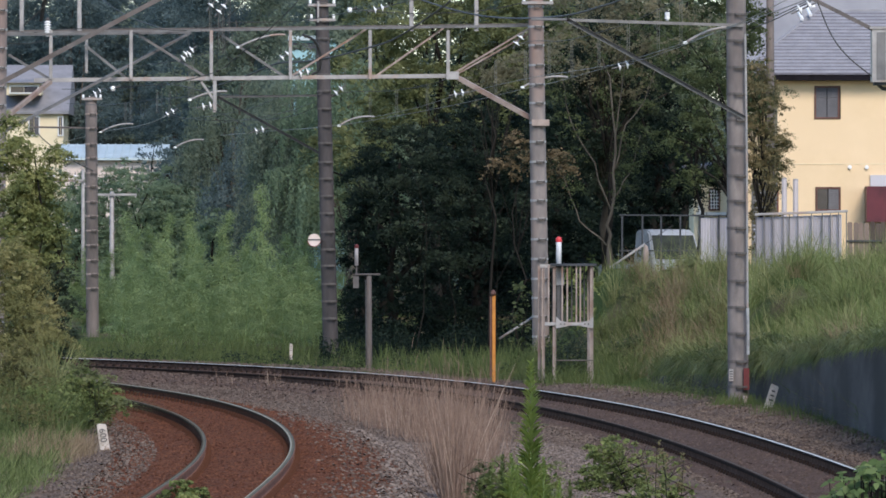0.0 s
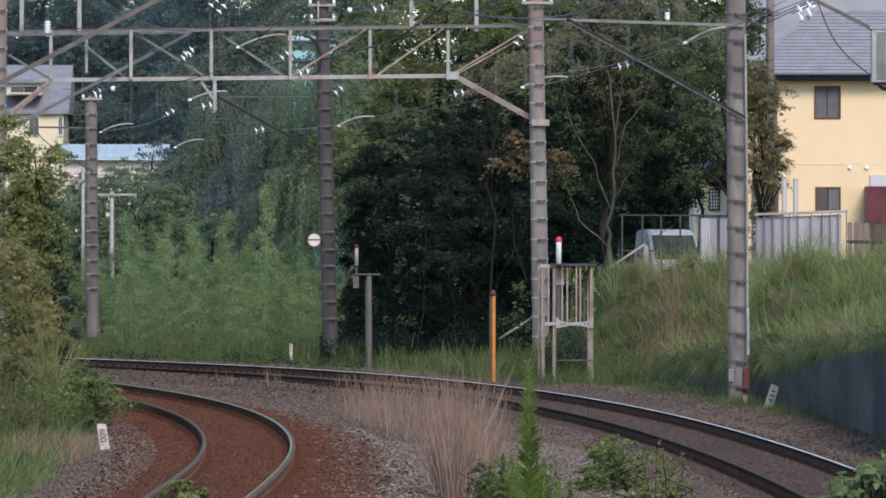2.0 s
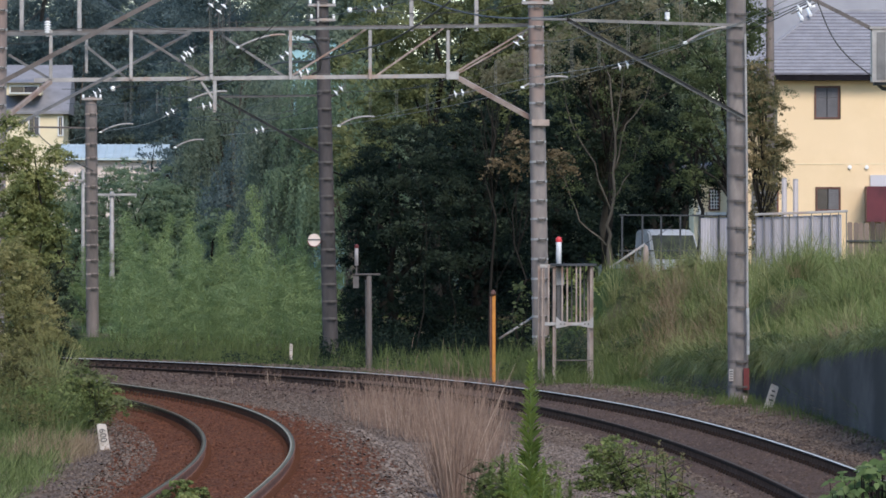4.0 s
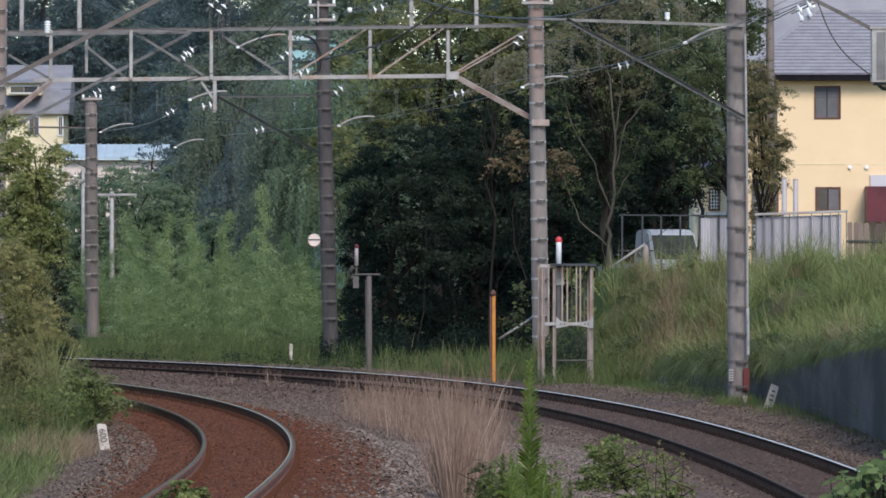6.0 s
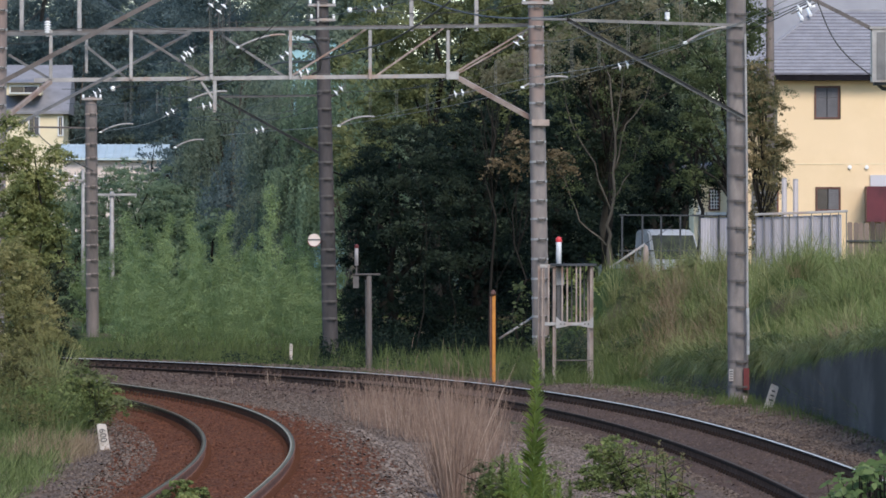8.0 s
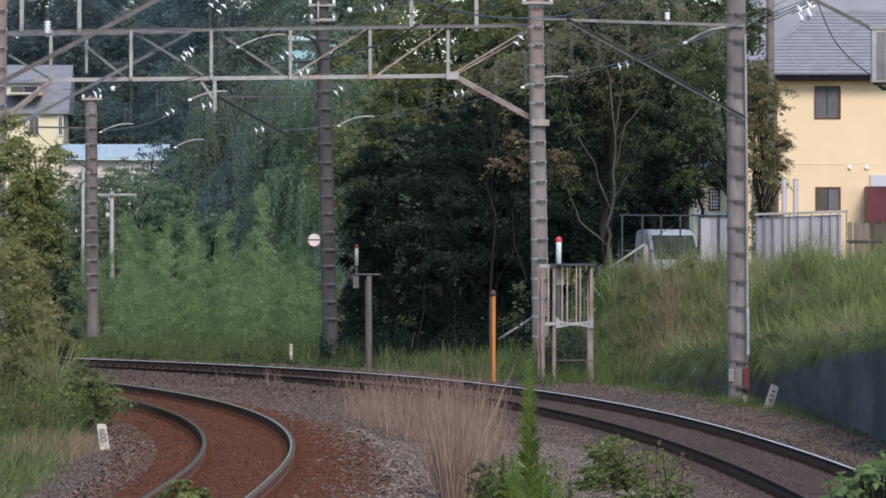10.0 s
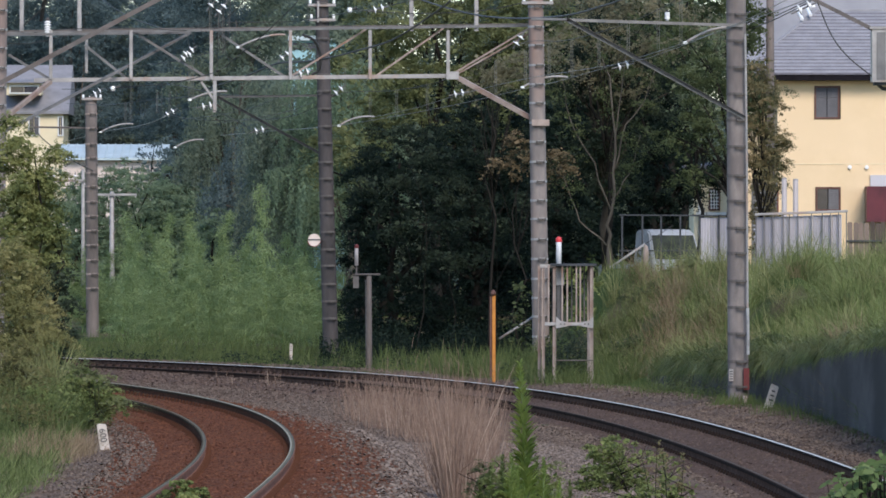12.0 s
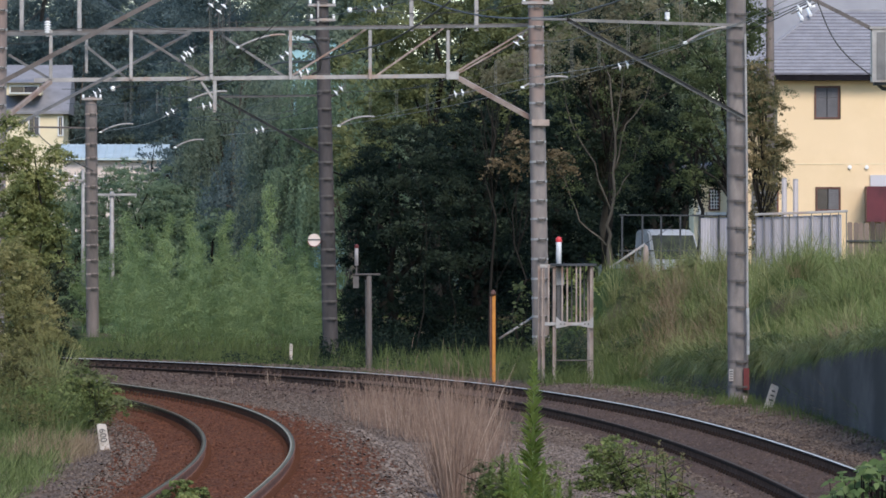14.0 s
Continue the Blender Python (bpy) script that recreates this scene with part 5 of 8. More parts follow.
goldenrod((0.913, 88, -0.491), 1.0, 139, "leaf_weed", "bushy dull green weed", spread=0.24)
goldenrod((0.635, 84, -0.324), 0.95, 140, "leaf_fresh", "fresh green weed shoot", spread=0.24)


def shrub(name, label, at, blobs, leaf, seed, density=30, clump=40, size=0.1, leaf_size=0.06, category="shrub", slim=0.5, group="", limbs=10, r=0.012):
    return tree(name, label, at, max(b[2] + b[5] for b in blobs), r, blobs, leaf, density, clump, size, leaf_size, "bark", seed, limbs, (0, 0), category, group, slim, 0.1, 0.2)


shrub("shrub", "low leafy green shrub on the ballast between the tracks", (1.768, 94, -0.055), [(-0.06, 0, 0.3, 0.24, 0.2, 0.24), (-0.1, 0, 0.5, 0.2, 0.18, 0.12), (0.16, 0, 0.24, 0.2, 0.2, 0.18), (-0.26, 0, 0.2, 0.14, 0.15, 0.12)], "leaf_weed", 141, density=900, clump=60, size=0.06, leaf_size=0.034)
shrub("shrub", "olive leafy sprigs spreading over the low shrub", (1.84, 93.5, -0.06), [(-0.05, 0, 0.58, 0.22, 0.15, 0.06), (0.25, 0, 0.42, 0.18, 0.15, 0.08), (0.32, 0, 0.2, 0.2, 0.15, 0.14), (-0.3, 0, 0.3, 0.12, 0.12, 0.08)], "leaf_weed", 148, density=420, clump=36, size=0.07, leaf_size=0.036)
for k, (spot, wide, leaf) in enumerate((((0.489, 89, -0.053), 0.2, "leaf_weed"), ((0.658, 87, 0.006), 0.18, "leaf_fresh"), ((1.012, 88, -0.023), 0.16, "leaf_weed"), ((0.343, 90, -0.083), 0.12, "leaf_mid"))):
    shrub("shrub", "bushy fine-leaved green weed at the foot of the tall stem", spot, [(0, 0, 0.18, wide, 0.15, 0.2), (0.04, 0, 0.38, wide * 0.6, 0.12, 0.18)], leaf, 160 + k, density=800, clump=44, size=0.06, leaf_size=0.034, slim=0.25, group="weeds in the foreground")
shrub("shrub", "thin shrub with small leaves on bare twigs", (2.277, 92, -0.056), [(0, 0, 0.3, 0.14, 0.12, 0.24), (0.16, 0, 0.14, 0.14, 0.12, 0.12), (-0.2, 0, 0.1, 0.2, 0.12, 0.1)], "leaf_weed", 142, density=600, clump=12, size=0.045, leaf_size=0.045)
shrub("shrub", "small leafy tuft beside the inner track", (-2.541, 88, 0.004), [(0, 0, 0.15, 0.24, 0.2, 0.14), (0.1, 0, 0.1, 0.2, 0.2, 0.1)], "leaf_weed", 143, density=900, clump=40, size=0.04, leaf_size=0.045)
shrub("shrub", "tiny green seedling on the ballast", (-1.313, 101, -0.177), [(0, 0, 0.05, 0.06, 0.05, 0.05)], "leaf_fresh", 144, density=900, clump=8, size=0.02, leaf_size=0.035)

shrub("shrub", "low trailing ivy-like plant on the ballast", (2.139, 91, -0.113), [(0, 0, 0.12, 0.4, 0.25, 0.1), (-0.35, 0, 0.08, 0.25, 0.2, 0.08), (-0.7, 0, 0.06, 0.25, 0.2, 0.07)], "leaf_weed", 145, density=700, clump=24, size=0.05, leaf_size=0.05)


def build_foreground_grass():
    rng = np.random.default_rng(98)
    for x, y, n, h, mat, label in ((0.95, 95, 260, 0.42, "grass_dull", "feathery grey-green grass between the tracks"), (0.55, 92, 220, 0.4, "grass_dull", "dull green grass beside the tall weed"), (1.7, 93, 160, 0.32, "grass_dull", "thin green grass among the stones"), (0.32, 100, 120, 0.22, "grass_dry", "curled dry grass at the foot of the reeds"), (1.45, 90, 70, 0.5, "grass_dry", "dry grass stems among the shrubs")):
        gx, gy = rng.normal(x, 0.18, n), rng.normal(y, 1.2, n)
        gx, gy = tufts(rng, gx, gy, 3, 0.03)
        blades("foreground_grass", rng, gx, gy, h, 0.006, M[mat], label, lean=0.4)


build_foreground_grass()


def seed_stalk(at, h, lean, seed):
    rng = np.random.default_rng(seed)
    t = thing("seed_stalk", "thin dark brown stalk with withered seed heads", "weed", at, "withered stalks")
    Geo().tube([(lean * u * u, 0, h * u) for u in np.linspace(0, 1, 6)], [0.006 * (1 - 0.6 * u) for u in np.linspace(0, 1, 6)], 5).out("stem", M["bark"], t)
    u = rng.uniform(0.35, 1.0, 46)
    c = np.stack([lean * u * u + rng.normal(0, 0.03, 46), rng.normal(0, 0.03, 46), h * u], 1)
    tagged(quads("seed_heads", leaf_faces(rng, c, 0.045), M["leaf_turning"], t), kind="stuff")


for k, (spot, h, lean) in enumerate((((2.139, 91, -0.113), 0.72, 0.02), ((2.228, 90, -0.083), 0.62, -0.05), ((2.426, 92, -0.143), 0.6, 0.03), ((2.127, 93, -0.143), 0.5, -0.08), ((2.35, 91.5, -0.128), 0.45, 0.1))):
    seed_stalk(spot, h, lean, 400 + k)

shrub("shrub", "broad-leaved bright green bush behind the railed stand", (2.95, 196, 0.2), [(0, 0, 1.75, 0.36, 0.3, 0.26), (0.2, 0, 1.5, 0.3, 0.3, 0.2), (0, 0, 1.0, 0.3, 0.3, 0.5)], "leaf_weed", 146, density=110, clump=26, size=0.1, leaf_size=0.1)
shrub("shrub", "leafy green sprig beside the concrete pole", (1.8, 203.5, -0.4), [(0, 0, 1.9, 0.3, 0.25, 0.2), (-0.1, 0, 1.5, 0.25, 0.25, 0.2), (0, 0, 0.8, 0.2, 0.2, 0.6)], "leaf_mid", 147, density=90, clump=14, size=0.12, leaf_size=0.09)

# the overgrown edge inside the curve
LEFT = "overgrown edge inside the curve"
shrub("young_tree", "young tree with drooping yellowish green leaves inside the curve", (-6.75, 148, 0.1),
      [(-0.36, 0, 4.4, 0.16, 0.3, 0.2), (-0.2, 0, 4.15, 0.2, 0.3, 0.2), (-0.3, 0, 3.9, 0.42, 0.5, 0.25), (0.28, 0, 4.0, 0.3, 0.3, 0.1), (0.5, 0, 3.93, 0.16, 0.2, 0.08), (-0.15, 0, 3.5, 0.5, 0.6, 0.3), (0.28, 0, 3.55, 0.3, 0.4, 0.2), (-0.3, 0, 2.95, 0.55, 0.7, 0.4),
       (0.25, 0, 3.1, 0.32, 0.4, 0.25), (0.36, 0, 2.8, 0.22, 0.4, 0.2), (-0.1, 0, 2.55, 0.6, 0.6, 0.35), (0.25, 0, 2.3, 0.3, 0.4, 0.3), (-0.3, 0, 2.1, 0.5, 0.6, 0.35)], "leaf_young", 151, density=150, clump=130, size=0.17, leaf_size=0.062, category="tree", group=LEFT, r=0.05, limbs=8, slim=0.34)
shrub("shrub", "tangled olive and brown vines over low shrubs", (-6.9, 146, -0.15), [(-0.15, 0, 2.55, 0.5, 0.6, 0.3), (0.05, 0, 2.1, 0.65, 0.7, 0.4), (0.0, 0, 1.6, 0.75, 0.8, 0.45), (0.3, -0.3, 1.15, 0.6, 0.6, 0.4), (-0.2, 0, 0.8, 0.9, 0.8, 0.5)], "leaf_left", 152, density=150, clump=120, size=0.17, leaf_size=0.05, group=LEFT, slim=0.34)
shrub("shrub", "dark green shrub among the vines", (-6.25, 147.5, -0.15), [(0, 0, 2.2, 0.24, 0.25, 0.3), (0.08, 0, 1.7, 0.26, 0.25, 0.3), (0.12, -0.2, 1.15, 0.24, 0.25, 0.25), (-0.2, -0.4, 0.75, 0.3, 0.25, 0.2)], "leaf_shade", 153, density=180, clump=70, size=0.11, leaf_size=0.055, group=LEFT)
shrub("shrub", "leafy green shrub leaning over the inner track", (-5.15, 134, -0.2), [(-0.22, 0, 0.75, 0.24, 0.3, 0.25), (0.0, 0, 0.55, 0.3, 0.3, 0.25), (0.2, 0, 0.42, 0.24, 0.25, 0.18), (-0.15, 0, 0.3, 0.35, 0.3, 0.25)], "leaf_weed", 154, density=260, clump=70, size=0.1, leaf_size=0.05, group=LEFT)
shrub("shrub", "bright leafy sprigs over the dark shrub", (-5.2, 133, -0.2), [(-0.15, 0, 0.98, 0.2, 0.2, 0.08), (0.1, 0, 0.8, 0.22, 0.2, 0.08), (0.42, 0, 0.45, 0.16, 0.15, 0.06)], "leaf_olive", 155, density=260, clump=40, size=0.09, leaf_size=0.05, group=LEFT)


for k, (x, y, blobs, leaf) in enumerate(((-6.3, 132.5, [(0, 0, 1.25, 0.42, 0.4, 0.22), (-0.2, 0, 0.9, 0.5, 0.4, 0.25), (0.35, 0, 0.85, 0.3, 0.3, 0.25)], "leaf_tangle"), (-5.75, 131.5, [(0, 0, 0.72, 0.36, 0.35, 0.18), (0.25, 0, 0.5, 0.3, 0.3, 0.2), (-0.3, 0, 0.45, 0.35, 0.3, 0.2)], "leaf_weed"),
                                         (-6.1, 129.5, [(0, 0, 0.5, 0.4, 0.35, 0.2), (0.35, 0, 0.35, 0.3, 0.3, 0.18)], "leaf_tangle"))):
    shrub("shrub", "olive and brown weeds tangled in the long grass", (x, y, gz(x, y)), blobs, leaf, 156 + k, density=190, clump=80, size=0.15, leaf_size=0.045, group=LEFT, slim=0.28)


def tussock(x, y, height, count, seed, leaf):
    """One big clump of arching grass, its blades falling over on all sides."""
    rng = np.random.default_rng(seed)
    t = thing("grass_tussock", "big tussock of long arching grey-green grass", "grass", (x, y, gz(x, y)), "grass tussocks inside the curve")
    base = rng.normal(0, 0.09, (count, 3)) * (1, 1, 0) - (0, 0, 0.03)
    v = blade_verts(rng, base, height * 1.15, 0.013, 0.72, (0.04, -0.05), 2.9, 1.5)
    tagged(soup("blade_tuft", v, BLADE_TRI, M[leaf], t), kind="stuff")
    return t


for k, (x, y, h, n, leaf) in enumerate(((-6.05, 138, 1.35, 420, "grass"), (-6.55, 137, 1.2, 380, "grass"), (-5.75, 139, 1.15, 300, "grass_dull"), (-6.3, 135, 0.95, 320, "grass_dull"), (-5.6, 136, 0.8, 260, "grass_dull"), (-6.6, 134, 0.8, 260, "grass"), (-6.15, 141, 1.5, 260, "grass"))):
    tussock(x, y, h, n, 470 + k, leaf)


for k, (spot, wide, tall, leaf) in enumerate((((4.552, 199, 1.145), 0.7, 0.4, "leaf_mid"), ((5.236, 199, 1.207), 0.6, 0.35, "leaf_olive"), ((3.953, 194, 0.636), 0.45, 0.4, "leaf_mid"), ((5.01, 172, 0.16), 0.4, 0.4, "leaf_mid"), ((5.926, 169, 0.202), 0.3, 0.4, "leaf_mid"), ((6.56, 160, 0.88), 0.45, 0.3, "leaf_mid"), ((7.087, 152, 1.251), 0.5, 0.3, "leaf_mid"), ((6.519, 178, 1.577), 0.5, 0.35, "leaf_olive"), ((4.841, 184, -0.16), 0.4, 0.25, "leaf_mid"), ((5.04, 180, -0.01), 0.4, 0.35, "leaf_mid"), ((5.425, 175, 0.117), 0.4, 0.35, "leaf_mid"))):
    x, y = spot[0], spot[1]
    if y < 188:
        x = max(x, float(wall_x(y)) + 0.35)
    shrub("shrub", "dark weedy tangle among the long grass on the bank", (x, y, gz(x, y) - 0.02), [(0, 0, tall * 0.7, wide, 0.6, tall * 0.8), (wide * 0.4, 0, tall * 1.3, wide * 0.6, 0.5, tall * 0.5)], leaf, 170 + k, density=170, clump=30, size=0.12, leaf_size=0.07, slim=0.3, group="weedy tangles on the bank")


rng_w = np.random.default_rng(180)
# tangles added where shadow darkens the bank above the wall
for k in range(9):
    y = 128.0 + 6.4 * k + rng_w.uniform(-1, 1)
    x, wide = float(wall_x(y)) + rng_w.uniform(0.22, 0.5), rng_w.uniform(0.2, 0.36)
    shrub("shrub", "low leafy tangle added along the wall top to darken its shaded edge", (x, y, gz(x + 0.2, y) - 0.03), [(0, 0, 0.12, wide, 0.7, 0.16), (0.15, 0.2, 0.26, wide * 0.7, 0.5, 0.12)], ("leaf_mid", "leaf_weed", "leaf_olive")[k % 3], 190 + k, density=160, clump=26, size=0.09, leaf_size=0.06, slim=0.25, group="weedy tangles on the bank")


def kudzu(at, seed, count, width, label):
    """Broad three-part leaves on thin runners."""
    rng = np.random.default_rng(seed)
    t = thing("kudzu_vine", label, "vine", at, "kudzu in the foreground")
    g = Geo()
    faces = []
    for k in range(count):
        x, y = rng.uniform(-width, width), rng.uniform(-0.35, 0.35)
        z = (0.34 + 0.13 * (1 + x / width)) * rng.uniform(0.45, 1.05)
        c = np.array((x, y, z))
        g.tube([(x * 0.8, y * 0.7, 0), (x * 0.95, y * 0.9, z * 0.6), tuple(c)], [0.004, 0.003, 0.002], 4)
        n = unit(np.array((rng.normal() * 0.35, -0.55 + rng.normal() * 0.3, 1.0)))
        a0 = rng.uniform(0, 2 * math.pi)
        e1 = unit(np.cross(n, (math.cos(a0), math.sin(a0), 0.2)))
        e2 = np.cross(n, e1)
        for turn in (-1.45, 0.0, 1.45):
            d = e1 * math.cos(turn) + e2 * math.sin(turn)
            s = np.cross(n, d)
            ln = rng.uniform(0.03, 0.075)
            w = ln * 0.62
            prof = [(0.06, 0), (0.2, 0.36), (0.45, 0.5), (0.75, 0.32), (1.0, 0.0), (0.75, -0.32), (0.45, -0.5), (0.2, -0.36)]
            faces.append([c + d * ln * u + s * w * v - n * (0.25 * ln * u * u - 0.12 * ln * abs(v)) for u, v in prof])
    tagged(g.out("runners", M["bark"], t), kind="stuff")
    quads("leaves", faces, M["leaf_kudzu"], t)
    return t


KUDZU = kudzu((2.225, 46, 1.013), 161, 190, 0.27, "kudzu vine with broad pale-edged green leaves")


# ---------------------------------------------------------------- retaining wall
def build_wall():
    g = Geo()
    ys = np.concatenate([np.arange(70, 187, 1.0), [187.0]])
    xs, top = wall_x(ys), wall_top(ys)
    v = []
    for x, y, t in zip(xs, ys, top):
        v += [(x - 0.06, y, -1.0), (x, y, t - 0.03), (x + 0.02, y, t), (x + 0.24, y, t), (x + 0.26, y, t - 0.03), (x + 0.3, y, -1.0)]
    f = [(i * 6 + k, (i + 1) * 6 + k, (i + 1) * 6 + k + 1, i * 6 + k + 1) for i in range(len(ys) - 1) for k in range(5)]
    f += [(0, 1, 2, 3, 4, 5), tuple((len(ys) - 1) * 6 + k for k in range(5, -1, -1))]
    tagged(g.add(v, f).out("retaining_wall", M["wall_concrete"], smooth=False), "low dark blue-grey concrete retaining wall under the bank", "retaining wall", kind="structure")


build_wall()


# ---------------------------------------------------------------- line-side poles
def concrete_pole(x, y, base, top, r0, r1, label, steps, lean=0.0, mat="concrete", first=1.2):
    """A spun-concrete pole with steel step bands."""
    p = thing("catenary_pole", label, "pole", (x, y, base), "concrete catenary poles")
    h = top - base
    n = 18
    g = Geo()
    for k in range(9):
        u = k / 8
        g.v += [(lean * u + (r0 + (r1 - r0) * u) * math.cos(2 * math.pi * j / n), (r0 + (r1 - r0) * u) * math.sin(2 * math.pi * j / n), -0.6 + (h + 0.6) * u) for j in range(n)]
    g.f = [(k * n + j, k * n + (j + 1) % n, (k + 1) * n + (j + 1) % n, (k + 1) * n + j) for k in range(8) for j in range(n)] + [tuple(range(8 * n, 9 * n))]
    g.out("shaft", M[mat], p, smooth=True)
    band = Geo()
    band.lathe([(1.0, -0.026), (1.05, -0.026), (1.05, 0.026), (1.0, 0.026)], 18)
    lug = Geo()
    lug.bar((-0.12, -0.98, 0), (-0.12, -1.4, 0), 0.13, 0.05).bar((0.78, -0.72, 0), (0.78, -1.4, 0), 0.13, 0.05).bar((-0.16, -1.4, -0.005), (0.84, -1.4, -0.005), 0.13, 0.035)
    b0 = l0 = None
    rng = np.random.default_rng(int(1000 * abs(x)) + 3)
    for z in np.arange(first, h - 0.2, steps):
        u = (z + 0.6) / (h + 0.6)
        r = r0 + (r1 - r0) * u
        m = pose(lean * u, 0, z + rng.normal(0, 0.012), 0, 0, rng.normal(0, 2)) @ Matrix.Diagonal((r, r, 1, 1))
        if b0 is None:
            b0, l0 = band.out("band", M[{"concrete": "band", "concrete_brown": "galv_brown"}.get(mat, "steel_brown")], p), lug.out("step", M["step"], p)
            b0.matrix_basis = l0.matrix_basis = m
        else:
            again(b0, m, p), again(l0, m, p)
    return p


POLE_A = concrete_pole(5.426, 166, -0.5, 10.2, 0.192, 0.176, "tall weathered concrete catenary pole with steel step bands", 0.49, lean=-0.062, mat="concrete_stained", first=0.42)
POLE_B = concrete_pole(2.242, 205, -0.45, 9.8, 0.199, 0.167, "tall pinkish concrete catenary pole with steel step bands", 0.44, lean=-0.167, first=0.9)
POLE_C = concrete_pole(-2.733, 222, -0.5, 9.8, 0.194, 0.16, "concrete catenary pole among the trees, their shade put into its colour", 0.43, lean=-0.278, mat="concrete_sooty")
POLE_D = concrete_pole(-10.346, 267, 0.0, 6.872, 0.192, 0.175, "brownish concrete pole before the bamboo", 0.43, lean=-0.05, mat="concrete_brown")
POLE_E = concrete_pole(-10.111, 204, -0.4, 9.8, 0.191, 0.172, "weathered concrete pole carrying the gantry", 0.44, lean=0.128)

# fittings of the nearest pole: a grey conduit, a red marker and a plate
Geo().tube([(5.584, 165.75, 1.336), (5.573, 165.75, 3.926), (5.542, 165.75, 6.412)], 0.02, 8).out("conduit", M["galv"], None)
Geo().tube([(5.592, 165.7, 0.529), (5.592, 165.7, 1.026), (5.582, 165.7, 1.388)], 0.028, 8).out("cable_guard", M["band"], None)
tagged(bpy.data.objects["cable_guard"], "short pale plastic cable guard on the concrete pole", "cable guard")
tagged(bpy.data.objects["conduit"], "thin galvanised conduit running up the concrete pole", "conduit")


# ---------------------------------------------------------------- the gantry over the outer track
def gantry():
    t = thing("catenary_gantry", "galvanised steel lattice gantry spanning the outer track", "gantry")
    A = 206.0
    for dy in (0.0, 0.45):
        y = A + dy
        Geo().angle((-10.043, y, 7.355 + 0.055 * (dy > 0)), (2.073, y, 7.522 + 0.055 * (dy > 0)), 0.03 if dy else 0.055).out("top_chord", M["steel_brown" if dy else "steel_grey"], t)
        Geo().angle((-9.322, y, 6.282), (0.283, y, 6.385), 0.085).out("bottom_chord", M["galv"], t)
    for x in (-8.935, -7.107, -5.279, -3.476, -1.661, 0.116):
        Geo().bar((x, A - 0.04, 6.3), (x, A - 0.04, 7.42), 0.08, 0.05).out("post", M["galv"], t)
    for p, q, mat in (((-9.91, 206.2, 6.866), (-8.97, 206.2, 6.312), "steel_grey"), ((-8.171, 206.2, 7.085), (-7.204, 206.2, 6.312), "steel_grey"), ((-6.946, 206.2, 7.317), (-5.335, 206.2, 6.312), "steel_grey"),
                      ((-5.052, 206.2, 7.317), (-3.596, 206.2, 6.35), "steel_grey"), ((-3.467, 206.2, 6.376), (-1.753, 206.2, 7.446), "galv_brown"), ((-1.534, 206.2, 6.376), (0.013, 206.2, 7.471), "galv_brown")):
        Geo().angle(p, q, 0.058 if mat == "steel_grey" else 0.042).out("brace", M[mat], t)
    Geo().bar((-8.14, 206.4, 6.45), (-8.14, 206.4, 7.42), 0.07, 0.05).out("post", M["galv"], t)
    for x in (-9.605, -8.291, -0.721, 0.76):
        Geo().bar((x, A + 0.1, 7.40), (x, A + 0.1, 8.8), 0.10, 0.10).out("upright", M["galv"], t)
    Geo().angle((0.206, 206, 6.398), (2.281, 205, 5.239), 0.105).out("knee_brace", M["galv_brown"], t, "brown weathered knee brace")
    Geo().angle((0.18, 206, 6.398), (2.005, 205.6, 7.483), 0.042).out("brace", M["galv_brown"], t)
    Geo().angle((0.284, 206.4, 6.405), (2.109, 205.8, 7.423), 0.036).out("brace", M["galv_brown"], t)
    Geo().angle((-8.909, 206, 6.244), (-9.894, 204, 5.354), 0.09).out("knee_brace", M["galv_brown"], t, "brown weathered knee brace")
    Geo().box(2.012, 204.72, 5.227, 2.409, 205.2, 5.367).out("clamp", M["galv_brown"], t)
    Geo().box(0.077, 205.88, 6.295, 0.36, 205.93, 6.475).out("gusset", M["galv"], t)
    # drop bracket
    Geo().bar((-5.202, 206, 6.269), (-5.202, 206, 5.548), 0.09, 0.09).out("drop_post", M["galv"], t)
    Geo().bar((-5.511, 206, 6.244), (-5.214, 206, 5.819), 0.06, 0.06).out("drop_brace", M["galv"], t)
    return t


gantry()


def cantilever(tip, top, foot, label, w=0.10, mat="steel_brown", shadow_line=False):
    """A level arm from the pole and a strut under it, both angles; a near-black bar can paint in the flange's shadow.
    """
    t = thing("cantilever_arm", label, "bracket", (0, 0, 0), "cantilever arms")
    Geo().angle(tip, top, w * 0.7).out("arm", M[mat], t)
    Geo().angle(tip, foot, w * 0.8).out("strut", M[mat], t)
    bar_shift = Vector((0, -0.03, w * 0.45))
    if shadow_line:
        Geo().bar(Vector(tip) + bar_shift, Vector(foot) + bar_shift, 0.045, w * 0.3).out("strut_lip", M["steel_edge"], t)
    return t


cantilever((2.272, 165.76, 6.667), (5.519, 165.76, 6.564), (5.54, 165.76, 4.86), "grey-brown steel cantilever arm with a long strut on the near pole", 0.078, "steel_pale", True)
Geo().bar((1.619, 166, 6.688), (2.293, 166, 6.677), 0.05, 0.05).out("arm_end", M["steel_grey"], None)
tagged(bpy.data.objects["arm_end"], "thin steel end of the cantilever arm", "bracket")
cantilever((-5.536, 222, 6.152), (-2.692, 222, 6.194), (-2.747, 222, 4.612), "dark steel cantilever arm on the shaded pole", 0.068, "steel_weathered", True)
cantilever((-5.804, 188, 7.7), (-9.682, 188, 7.676), (-9.565, 188, 5.714), "brown steel strut of a pole inside the curve", 0.12)
